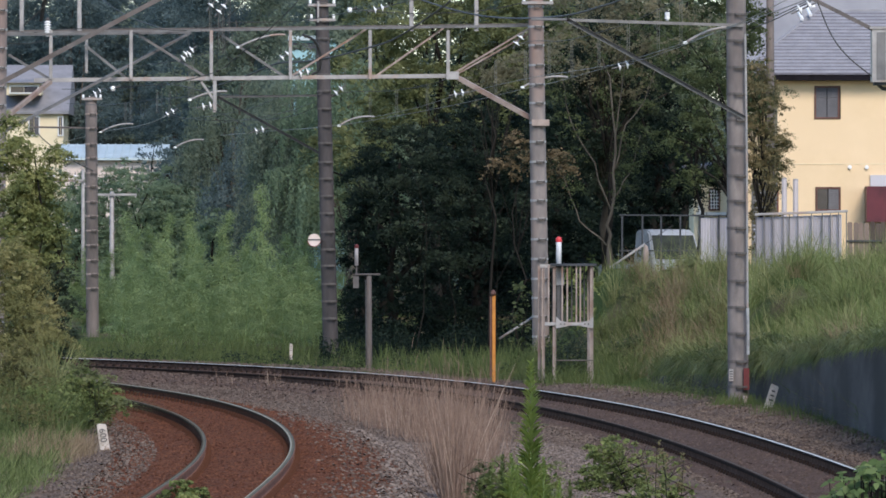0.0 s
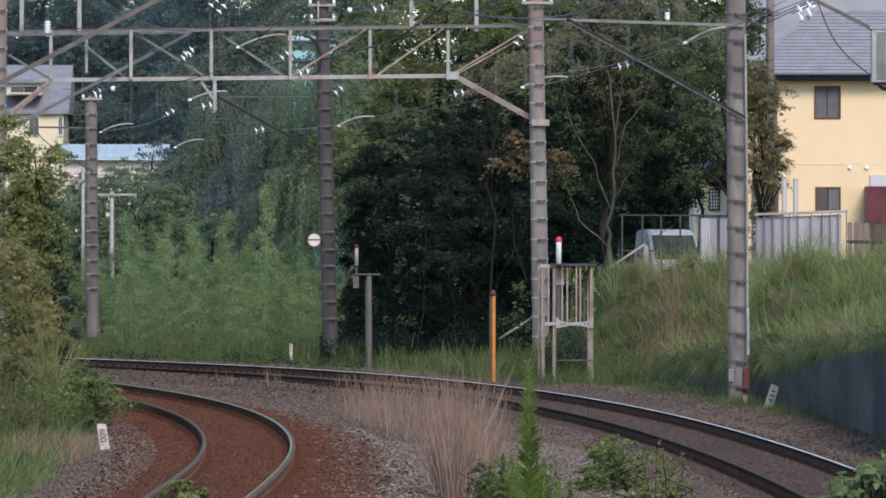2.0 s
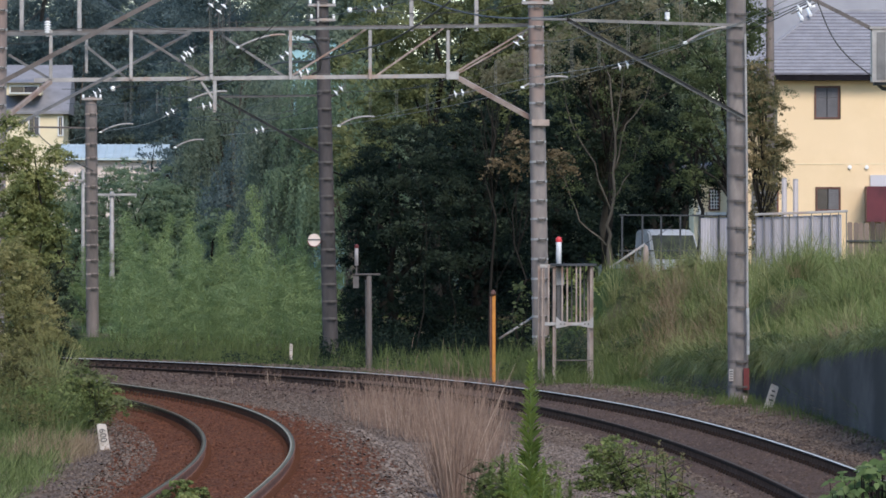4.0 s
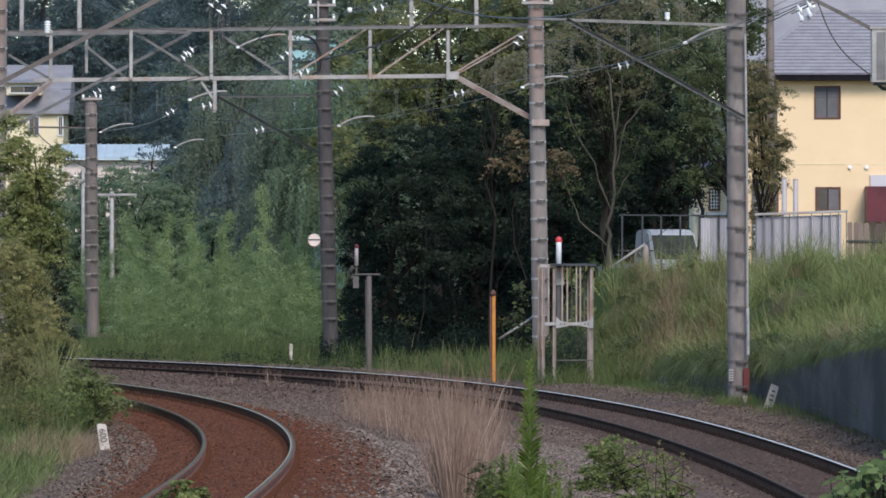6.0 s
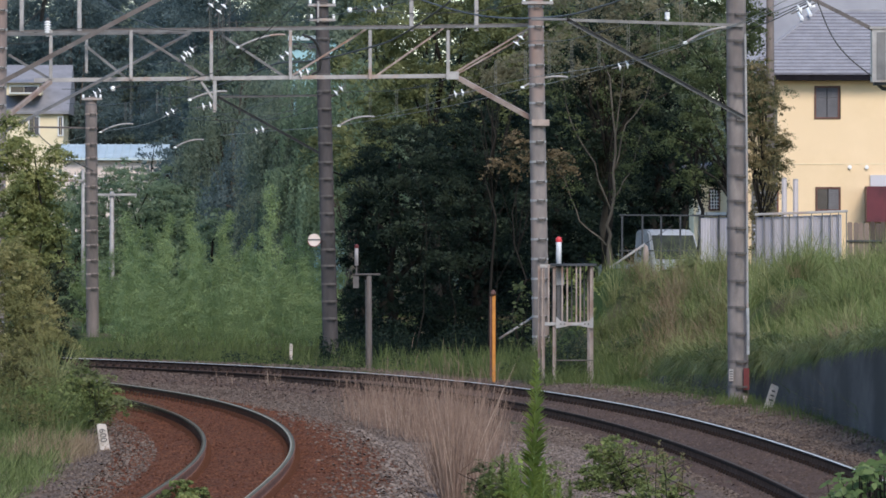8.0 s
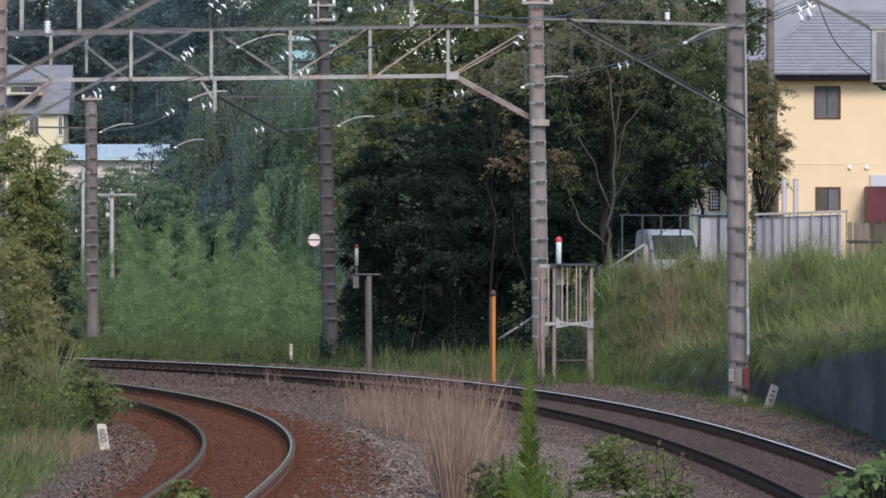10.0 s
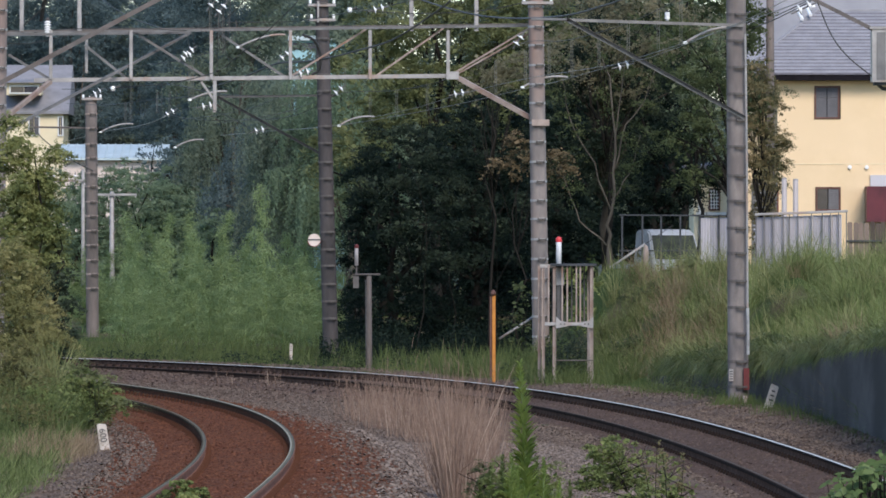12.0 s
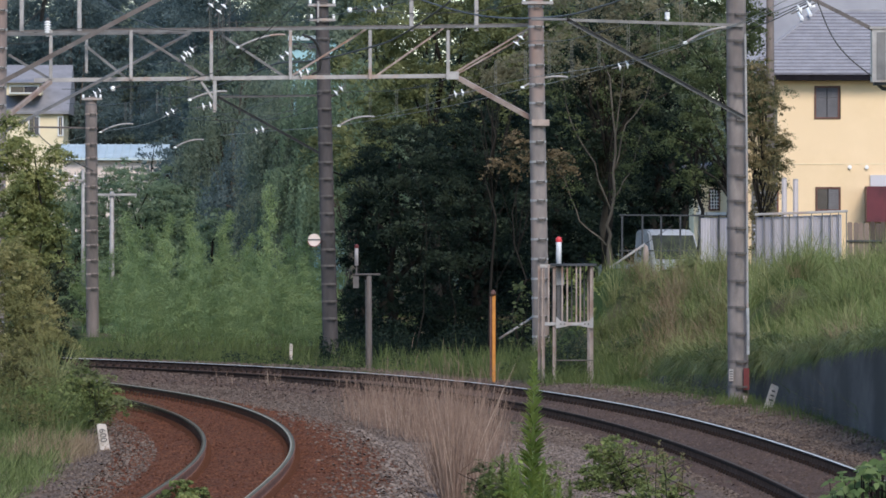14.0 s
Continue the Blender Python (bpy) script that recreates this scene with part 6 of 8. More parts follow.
cantilever((-5.767, 206.9, 7.385), (-9.98, 204.2, 7.271), (-10.026, 204.1, 5.011), "galvanised strut from the gantry pole", 0.075, "steel_grey")
cantilever((5.204, 128.9, 6.096), (6.671, 128.9, 6.08), (6.622, 128.9, 5.379), "brown steel strut of a pole beside the bank", 0.07)


# ---------------------------------------------------------------- insulators, pull-off arms and wires
def insulator(at, tilt_x, tilt_y, size=1.0, discs=2, label="white porcelain disc insulator pair on the line"):
    t = thing("insulator", label, "insulator", at, "porcelain insulators")
    t.matrix_basis = pose(*at, tilt_x, tilt_y, 0) @ Matrix.Scale(size, 4)
    gap = 0.23
    for k in range(discs):
        z = (k - (discs - 1) / 2) * gap
        Geo().lathe([(0.02, z - 0.022), (0.115, z - 0.02), (0.127, z - 0.006), (0.115, z + 0.01), (0.05, z + 0.022), (0.04, z + 0.05)], 14).out("disc", M["porcelain"], t, smooth=True)
    Geo().lathe([(0.02, -gap * discs / 2 - 0.1), (0.022, -gap * discs / 2 + 0.06), (0.022, gap * discs / 2 - 0.03), (0.016, gap * discs / 2 + 0.09)], 8).out("cap", M["steel_grey"], t)
    return t


for spot, ty in (((-10.33, 267, 6.872), 60), ((-10.213, 267, 7.022), 60), ((-7.245, 240, 6.02), 60), ((-5.845, 206, 6.823), 55), ((-5.794, 206, 6.926), 55), ((-5.382, 206, 5.69), 80), ((-3.167, 206, 6.45), 75), ((-2.567, 222, 6.305), 50), ((-3.885, 222, 7.165), 50),
                 ((-4.509, 222, 5.333), 75), ((-1.425, 200, 7.75), 75), ((0.359, 205, 5.957), 78), ((1.708, 204, 7.139), 35), ((3.31, 166, 5.827), 76), ((5.156, 128.9, 5.935), 66), ((-5.047, 206, 7.905), 40), ((-5.227, 206, 8.046), 40)):
    y = spot[1]
    insulator(spot, 0, ty, 0.72 if y > 170 else 0.64)


def post_insulator(at, h=0.36):
    t = thing("post_insulator", "white ribbed porcelain post insulator on the gantry", "insulator", at, "porcelain insulators")
    prof = [(0.05, 0)]
    for k in range(6):
        z = 0.03 + k * h / 6.5
        prof += [(0.05, z), (0.085, z + 0.012), (0.08, z + 0.024), (0.05, z + 0.036)]
    Geo().lathe(prof + [(0.045, h)], 14).out("ribs", M["porcelain"], t, smooth=True)
    Geo().lathe([(0.05, h), (0.05, h + 0.04), (0.02, h + 0.08)], 10).out("cap", M["step"], t)
    return t


post_insulator((-9.012, 206, 7.274))
post_insulator((4.119, 166, 6.657), 0.17).scale = (0.6, 0.6, 0.8)
for spot in ((-7.519, 206, 6.089), (-2.124, 206, 7.879)):
    t = thing("ball_insulator", "white ball insulator at the end of a wire", "insulator", spot, "porcelain insulators")
    Geo().lathe([(0.02, -0.06), (0.05, -0.045), (0.062, 0), (0.05, 0.045), (0.02, 0.06)], 12).out("ball", M["porcelain"], t, smooth=True)
    Geo().tube([(0.04, 0, 0.01), (0.16, 0, 0.05)], 0.03, 8).out("sleeve", M["wire"], t)


def steady_arm(points, r=0.025):
    t = thing("steady_arm", "pale bent tube arm steadying the contact wire", "steady arm", (0, 0, 0), "steady arms")
    pts = [Vector(p) for p in points]
    path = []
    for i in range(13):
        u = i / 12
        path.append(pts[0] * (1 - u) ** 2 + pts[1] * 2 * u * (1 - u) + pts[2] * u * u)
    Geo().tube(path, r, 8).out("tube", M["galv"], t, smooth=True)
    Geo().lathe([(0.02, -0.03), (0.045, -0.02), (0.045, 0.02), (0.02, 0.03)], 10, at=points[0]).out("clamp", M["porcelain"], t)
    return t


for a, b, c in (((-10.113, 267, 5.837), (-9.579, 267, 6.138), (-9.145, 267, 6.071)), ((-7.762, 262, 5.335), (-7.303, 262, 5.613), (-6.927, 262, 5.547)), ((-4.674, 206, 7.029), (-4.017, 206, 7.364), (-3.592, 206, 7.312)), ((-2.553, 222, 5.444), (-2.164, 222, 5.722), (-1.679, 222, 5.666)),
                ((1.807, 205, 6.098), (2.281, 205, 6.418), (2.832, 205, 6.328)), ((4.451, 166, 6.252), (5.021, 166, 6.626), (5.478, 166, 6.511)), ((-5.768, 206, 5.832), (-5.33, 206, 6.05), (-4.918, 206, 6.025))):
    steady_arm((a, b, c))


def wire(points, r=0.008, sag=0.0, mat="wire", name="wire", label="thin dark overhead wire above the tracks"):
    pts = [Vector(p) for p in points]
    path = []
    for a, b in zip(pts, pts[1:]):
        for i in range(8):
            u = i / 8
            p = a.lerp(b, u)
            p.z -= sag * 4 * u * (1 - u)
            path.append(p)
    path.append(pts[-1])
    return tagged(Geo().tube(path, r, 5).out(name, M[mat]), label, "overhead wire", "overhead wires")


def smooth_wire(points, r=0.008, mat="wire", name="wire", label="thin dark overhead wire above the tracks"):
    """A wire that bends evenly through its points."""
    p = [Vector(q) for q in points]
    p = [p[0] * 2 - p[1]] + p + [p[-1] * 2 - p[-2]]
    path = []
    for i in range(1, len(p) - 2):
        for k in range(6):
            u = k / 6
            path.append(0.5 * (2 * p[i] + (p[i + 1] - p[i - 1]) * u + (2 * p[i - 1] - 5 * p[i] + 4 * p[i + 1] - p[i + 2]) * u * u + (3 * p[i] - p[i - 1] - 3 * p[i + 1] + p[i + 2]) * u ** 3))
    path.append(p[-2])
    return tagged(Geo().tube(path, r, 5).out(name, M[mat]), label, "overhead wire", "overhead wires")


smooth_wire([(-6.148, 232, 6.486), (-4.838, 225, 6.748), (-4.006, 218, 6.892), (-2.968, 212, 6.853), (-1.854, 206, 6.978), (-1.05, 200, 7.1), (-0.048, 190, 7.504), (0.256, 186, 7.668)], 0.022, label="thick black feeder cable looping past the gantry", name="feeder_cable")
smooth_wire([(-0.591, 215, 8.378), (0.077, 206, 7.93), (0.825, 200, 7.6), (1.615, 190, 7.291), (2.403, 178, 7.05), (2.898, 168, 6.957), (3.31, 160, 6.94)], 0.02, label="thick black feeder cable", name="feeder_cable")
smooth_wire([(-3.193, 206, 7.312), (-2.94, 206.3, 7.19), (-2.815, 206.6, 6.9), (-2.831, 206.8, 6.555), (-3, 206.9, 6.428)], 0.035, label="thick jumper cable hanging from the gantry", name="jumper_cable")
smooth_wire([(-6.452, 262, 5.678), (-4.56, 240, 5.54), (-2.553, 222, 5.458), (-0.053, 212, 5.74), (1.807, 205, 6.059), (2.712, 192, 6.08), (4.451, 166, 6.252), (5.467, 142, 6.31), (5.576, 136, 6.323)], 0.007, "copper", "contact_wire", "contact wire of the outer track")
smooth_wire([(-6.615, 262, 6.006), (-4.171, 235, 5.949), (-2.567, 222, 6.235), (-1.129, 215, 6.201), (0.078, 208, 6.344), (1.708, 204, 7.062), (2.565, 190, 6.828), (3.476, 176, 6.813), (4.109, 166, 6.937), (4.212, 162, 6.994)], 0.007, "wire", "messenger_wire", "sagging messenger wire of the outer track")
smooth_wire([(-1.671, 221, 5.653), (-0.589, 214, 5.783), (0.359, 205, 5.931), (1.752, 192, 6.056), (3.31, 166, 5.879), (3.908, 162, 5.972), (4.931, 150, 6.238), (5.313, 138, 6.326)], 0.006, "copper", "contact_wire", "second wire beside the contact wire")
smooth_wire([(-13.575, 300, 6.406), (-10.246, 267, 5.971), (-8.744, 262, 5.908), (-7.26, 240, 5.99), (-5.382, 206, 5.639), (-4.509, 222, 5.264)], 0.008, "wire", "messenger_wire", "thin wire between the poles")
smooth_wire([(-12.035, 290, 5.826), (-10.079, 267, 5.837), (-8.01, 240, 5.69), (-6.806, 225, 5.75)], 0.009, "copper", "contact_wire", "contact wire of the inner track")
smooth_wire([(-7.26, 240, 5.96), (-6.374, 235, 5.772), (-5.278, 232, 5.718), (-3.729, 226, 5.75), (-2.567, 222, 6.235)], 0.008, label="slack wire below the gantry")
smooth_wire([(-11.114, 267, 6.688), (-9.281, 250, 6.381), (-7.696, 235, 6.272), (-6.101, 215, 6.04), (-5.051, 222, 6.207)], 0.008)
smooth_wire([(-11.247, 267, 7.106), (-9.815, 260, 6.988), (-7.26, 240, 6.77), (-5.328, 222, 6.207), (-2.692, 222, 6.207)], 0.010)
smooth_wire([(-7.519, 206, 6.089), (-6.842, 205, 6.136), (-6.171, 204, 6.17), (-5.05, 200, 6.35), (-4.436, 195, 6.598), (-3.689, 188, 6.947), (-2.97, 180, 7.303), (-2.826, 178, 7.428)], 0.010)
smooth_wire([(-9.553, 206, 7.531), (-8.925, 200, 7.7), (-8.434, 195, 7.889)], 0.016, label="dark jumper cable above the gantry", name="jumper_cable")
smooth_wire([(-9.322, 206, 7.364), (-8.549, 206, 7.441), (-6.97, 205, 7.443), (-5.845, 206, 7.415), (-5.073, 206, 7.595), (-4.386, 204, 8.133)], 0.010)
smooth_wire([(-2.124, 206, 7.905), (-1.339, 206, 7.827), (-0.309, 206, 7.802), (0.979, 206, 7.879), (1.999, 205, 8.058)], 0.010)
smooth_wire([(-5.328, 222, 7.983), (-3.663, 222, 8.011), (-2.338, 215, 8.029), (-1.461, 205, 7.904), (-0.3, 200, 8.025)], 0.009)
smooth_wire([(8.04, 240, 8.195), (8.424, 230, 8.249), (8.8, 220, 8.375), (8.882, 215, 8.432)], 0.014)
smooth_wire([(8.71, 260, 8.775), (9.312, 250, 8.897), (9.84, 240, 9.08)], 0.014)
smooth_wire([(5.333, 128.9, 6.032), (5.527, 128.9, 5.565), (5.768, 128.9, 5.242), (6.139, 128.9, 4.936)], 0.010)
smooth_wire([(-8.976, 204, 8.133), (-9.071, 205, 7.904), (-9.136, 205.6, 7.637)], 0.05, label="dark sleeved strain insulator over the gantry", name="strain_insulator")

# thin pairs of droppers between the messenger and the contact wire
for x, y, high, low in ((-1.758, 218, 6.143, 5.529), (-1.097, 214, 6.184, 5.583), (-0.367, 210, 6.275, 5.671), (1.192, 205, 6.738, 5.97), (1.825, 200, 6.85, 6.075), (2.303, 196, 6.924, 6.067), (2.708, 190, 6.851, 6.067), (3.139, 182, 6.809, 6.126), (3.587, 175, 6.887, 6.242), (4.048, 170, 6.999, 6.213), (4.368, 166, 7.04, 6.231),
                    (-8.625, 250, 6.944, 5.928), (-7.748, 245, 6.704, 6.091), (-8.957, 255, 6.553, 5.883), (-5.781, 206, 6.694, 5.857), (-5.704, 206, 6.759, 5.896), (-5.098, 206, 7.853, 7.081), (-5.008, 206, 7.724, 6.887), (-5.304, 206, 8.111, 7.338), (-7.26, 240, 6.545, 6.02), (-4.88, 206, 7.853, 7.338), (-3.316, 222, 8.539, 7.983), (-2.414, 222, 6.943, 6.249)):
    t = thing("dropper", "thin looped dropper wire between overhead wires", "dropper", (0, 0, 0), "droppers")
    for k in (-0.02, 0.02):
        Geo().tube([(x + k, y, low), (x + k, y, high)], 0.0045, 4).out("strand", M["copper"], t)


def pole_fitting(x, y, z, w, label):
    """A clamp round a pole with a short crossarm and two pin insulators."""
    t = thing("pole_crossarm", label, "crossarm", (x, y, z), "pole crossarms")
    Geo().lathe([(0.17, -0.04), (0.2, -0.04), (0.2, 0.04), (0.17, 0.04)], 16).out("clamp", M["galv"], t)
    Geo().bar((-w, -0.2, 0), (w, -0.2, 0), 0.07, 0.07).out("arm", M["galv"], t)
    for s in (-0.85, 0.85):
        Geo().lathe([(0.02, 0.03), (0.035, 0.05), (0.04, 0.08), (0.03, 0.1), (0.036, 0.12), (0.02, 0.14)], 10, at=(s * w, -0.2, 0.0)).out("pin_insulator", M["porcelain"], t, smooth=True)
    return t


for spot, w in (((2.14, 205, 8.007), 0.36), ((-2.955, 222, 8.039), 0.32), ((-2.969, 222, 8.4), 0.34), ((-10.363, 267, 6.805), 0.3)):
    pole_fitting(*spot, w, "galvanised crossarm with white pin insulators clamped to a pole")
Geo().bar((-3.062, 221.7, 8.503), (-3.062, 221.7, 7.976), 0.05, 0.05).out("riser_pipe", M["galv"])
tagged(bpy.data.objects["riser_pipe"], "short galvanised pipe fixed up the pole", "pipe")

# slack jumper wires hanging in loops round the gantry's middle post
for k, pts in enumerate((((-5.16, 206.4, 8.199), (-5.108, 206.4, 7.605), (-5.005, 206.4, 7.218), (-4.876, 206.4, 7.115), (-4.799, 206.4, 7.347)), ((-4.982, 206.5, 8.201), (-5.033, 206.5, 7.479), (-4.956, 206.5, 6.885), (-4.801, 206.5, 6.782)), ((-4.855, 206.6, 8.204), (-4.907, 206.6, 7.352), (-5.062, 206.6, 6.964), (-5.165, 206.6, 7.326)),
                        ((-5.116, 206.7, 8), (-5.168, 206.7, 6.708), (-5.116, 206.7, 5.959)), ((-5.828, 206.3, 7.345), (-5.789, 206.3, 7.035), (-5.725, 206.3, 6.958), (-5.686, 206.3, 7.113), (-5.712, 206.3, 7.345)), ((-6.957, 230, 6.481), (-6.914, 230, 5.935), (-6.828, 230, 5.82), (-6.771, 230, 6.021), (-6.785, 230, 6.453)),
                        ((-7.303, 230, 6.567), (-7.259, 230, 5.992), (-7.202, 230, 5.877), (-7.159, 230, 6.079), (-7.159, 230, 6.567)), ((-8.01, 240, 6.29), (-7.98, 240, 5.945), (-7.92, 240, 5.945), (-7.905, 240, 6.29)), ((-8.781, 250, 6.428), (-8.75, 250, 5.944), (-8.688, 250, 5.944), (-8.672, 250, 6.412)))):
    smooth_wire(pts, 0.009 if k < 5 else 0.006, label="slack dark jumper wire hanging in a loop", name="jumper_wire")
smooth_wire([(-9.965, 206, 7.106), (-9.322, 206, 7.132), (-8.291, 206, 7.338), (-7.004, 206, 7.364)], 0.008)
smooth_wire([(-7.31, 215, 6.766), (-6.09, 210, 6.826), (-4.944, 206, 7.016)], 0.007)
smooth_wire([(-8.682, 230, 8.752), (-7.756, 222, 8.15), (-6.907, 215, 7.747), (-6.221, 210, 7.509), (-5.562, 206, 7.531)], 0.012)
smooth_wire([(-3.941, 222, 6.207), (-4.76, 228, 5.992), (-5.934, 235, 5.875), (-7.258, 245, 5.908)], 0.007)
Geo().bar((-12.229, 267.3, 5.991), (-10.341, 267.3, 5.958), 0.05, 0.055).out("side_arm", M["steel_brown"])
tagged(bpy.data.objects["side_arm"], "level brown steel arm on the pole before the bamboo", "bracket")
smooth_wire([(-12.091, 267.2, 5.957), (-11.752, 267.1, 5.571), (-10.997, 267, 5.036), (-10.322, 266.8, 4.684)], 0.016, label="slack black cable running to the pole", name="feeder_cable")


# ---------------------------------------------------------------- houses
M.update(
    render_wall=material("render_wall", (0.72, 0.54, 0.335), (0.8, 0.61, 0.4), 0.7, 0.9, bump=0.15, fine=60, spot=(0.76, 0.575, 0.37), spot_scale=0.4),
    cream_wall=material("cream_wall", (0.68, 0.58, 0.4), (0.8, 0.7, 0.5), 0.8, 0.9, bump=0.15, fine=40),
    pale_wall=material("pale_wall", (0.6, 0.5, 0.455), (0.74, 0.63, 0.575), 0.8, 0.9, bump=0.15, fine=40),
    roof_slate=material("roof_slate", (0.245, 0.238, 0.252), (0.335, 0.326, 0.345), 2.5, 0.75, bump=0.3, fine=25, spec=0.15),
    roof_edge=material("roof_edge", (0.12, 0.115, 0.135), (0.18, 0.17, 0.2), 4.0, 0.8, bump=0.2),
    roof_dark=material("roof_dark", (0.19, 0.19, 0.205), (0.28, 0.275, 0.3), 1.5, 0.75, bump=0.3, fine=15),
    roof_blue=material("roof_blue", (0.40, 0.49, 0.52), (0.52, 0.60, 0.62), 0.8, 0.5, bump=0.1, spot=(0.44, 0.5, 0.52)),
    teal_wall=material("teal_wall", (0.26, 0.46, 0.50), (0.36, 0.56, 0.60), 0.8, 0.8, bump=0.1),
    fascia=material("fascia", (0.008, 0.007, 0.009), (0.018, 0.016, 0.02), 3.0, 0.8, bump=0.05, spec=0.05),
    frame_brown=material("frame_brown", (0.07, 0.03, 0.022), (0.14, 0.06, 0.045), 4.0, 0.5, bump=0.05),
    frame_pale=material("frame_pale", (0.6, 0.6, 0.6), (0.75, 0.75, 0.74), 4.0, 0.5, bump=0.05),
    shutter=material("shutter", (0.04, 0.04, 0.05), (0.07, 0.07, 0.084), 3.0, 0.45, bump=0.1),
    dark_pane=material("dark_pane", (0.015, 0.015, 0.025), (0.04, 0.04, 0.055), 2.0, 0.12, bump=0, spec=0.6),
    red_panel=material("red_panel", (0.075, 0.012, 0.02), (0.13, 0.022, 0.032), 2.0, 0.5, bump=0.1),
    white_paint=material("white_paint", (0.72, 0.72, 0.74), (0.84, 0.84, 0.86), 2.5, 0.4, bump=0.05, spot=(0.6, 0.58, 0.56), spot_scale=1.2, spot_at=0.66),
    red_paint=material("red_paint", (0.55, 0.03, 0.04), (0.7, 0.06, 0.06), 3.0, 0.4, bump=0.05),
    dull_red=material("dull_red", (0.09, 0.012, 0.014), (0.16, 0.026, 0.024), 3.0, 0.6, bump=0.1),
    orange=material("orange", (0.42, 0.15, 0.022), (0.6, 0.25, 0.045), 4.0, 0.6, bump=0.15, spot=(0.4, 0.15, 0.03), spot_scale=2.5, spot_at=0.6),
    ink=material("ink", (0.05, 0.05, 0.055), (0.1, 0.1, 0.1), 4.0, 0.7, bump=0),
    fence_dark=material("fence_dark", (0.022, 0.025, 0.03), (0.05, 0.053, 0.06), 4.0, 0.6, bump=0.1),
    sheet=material("sheet", (0.38, 0.37, 0.41), (0.52, 0.5, 0.53), 0.9, 0.55, bump=0.1, spot=(0.31, 0.31, 0.34), spot_scale=0.8, stretch=(1, 1, 0.4), per="object"),
    plank=material("plank", (0.065, 0.048, 0.039), (0.2, 0.15, 0.122), 5.0, 0.85, bump=0.5, fine=20, per="object", stretch=(3, 3, 0.4)),
    # white paint lowered to a bluish grey to carry the truck's shade
    truck_paint=material("truck_paint", (0.3, 0.315, 0.345), (0.43, 0.45, 0.485), 2.5, 0.4, bump=0.05, spot=(0.34, 0.34, 0.34), spot_scale=1.2, spot_at=0.64),
    post_paint=material("post_paint", (0.42, 0.36, 0.31), (0.66, 0.59, 0.53), 6.0, 0.7, bump=0.15, spot=(0.34, 0.24, 0.19), spot_scale=5.0, spot_at=0.6),
    block_wall=material("block_wall", (0.27, 0.27, 0.31), (0.35, 0.35, 0.39), 0.6, 0.9, bump=0.1, fine=30),
    post_pale=material("post_pale", (0.4, 0.355, 0.36), (0.54, 0.485, 0.49), 3.0, 0.6, bump=0.05),
    tyre=material("tyre", (0.012, 0.012, 0.012), (0.03, 0.03, 0.03), 6.0, 0.85, bump=0.2),
    screen=material("screen", (0.022, 0.026, 0.02), (0.06, 0.068, 0.05), 2.2, 0.35, bump=0, spec=0.12),
)


def window(parent, x, y, z, w, h, kind="shutters", frame="frame_brown"):
    """A framed window standing a little proud of a wall that faces the line: x, z its lower left corner."""
    g = Geo()
    f = 0.055
    g.box(x, y - 0.05, z, x + f, y + 0.04, z + h).box(x + w - f, y - 0.05, z, x + w, y + 0.04, z + h)
    g.box(x + f, y - 0.05, z, x + w - f, y + 0.04, z + f).box(x + f, y - 0.05, z + h - f, x + w - f, y + 0.04, z + h)
    wf = g.out("window", M[frame], parent)
    half = x + w / 2
    for k, (a, b) in enumerate(((x + f, half - 0.012), (half + 0.012, x + w - f))):
        if kind == "shutters" or (kind == "half" and k == 1):
            n = 9
            zs = [z + f + (h - 2 * f) * i / n for i in range(n + 1)]
            prof = [(y + 0.0, zs[0])] + [q for i in range(n) for q in ((y - 0.036, zs[i]), (y - 0.018, zs[i + 1]))] + [(y + 0.0, zs[-1])]
            m = len(prof)
            s = Geo().add([(xx, yy, zz) for xx in (a, b) for yy, zz in prof], [(i, i + 1, m + i + 1, m + i) for i in range(m - 1)])
            s.out("shutter", M["shutter"], wf)
        else:
            Geo().box(a, y - 0.012, z + f, b, y + 0.0, z + h - f).out("pane", M["dark_pane"], wf)
    return wf


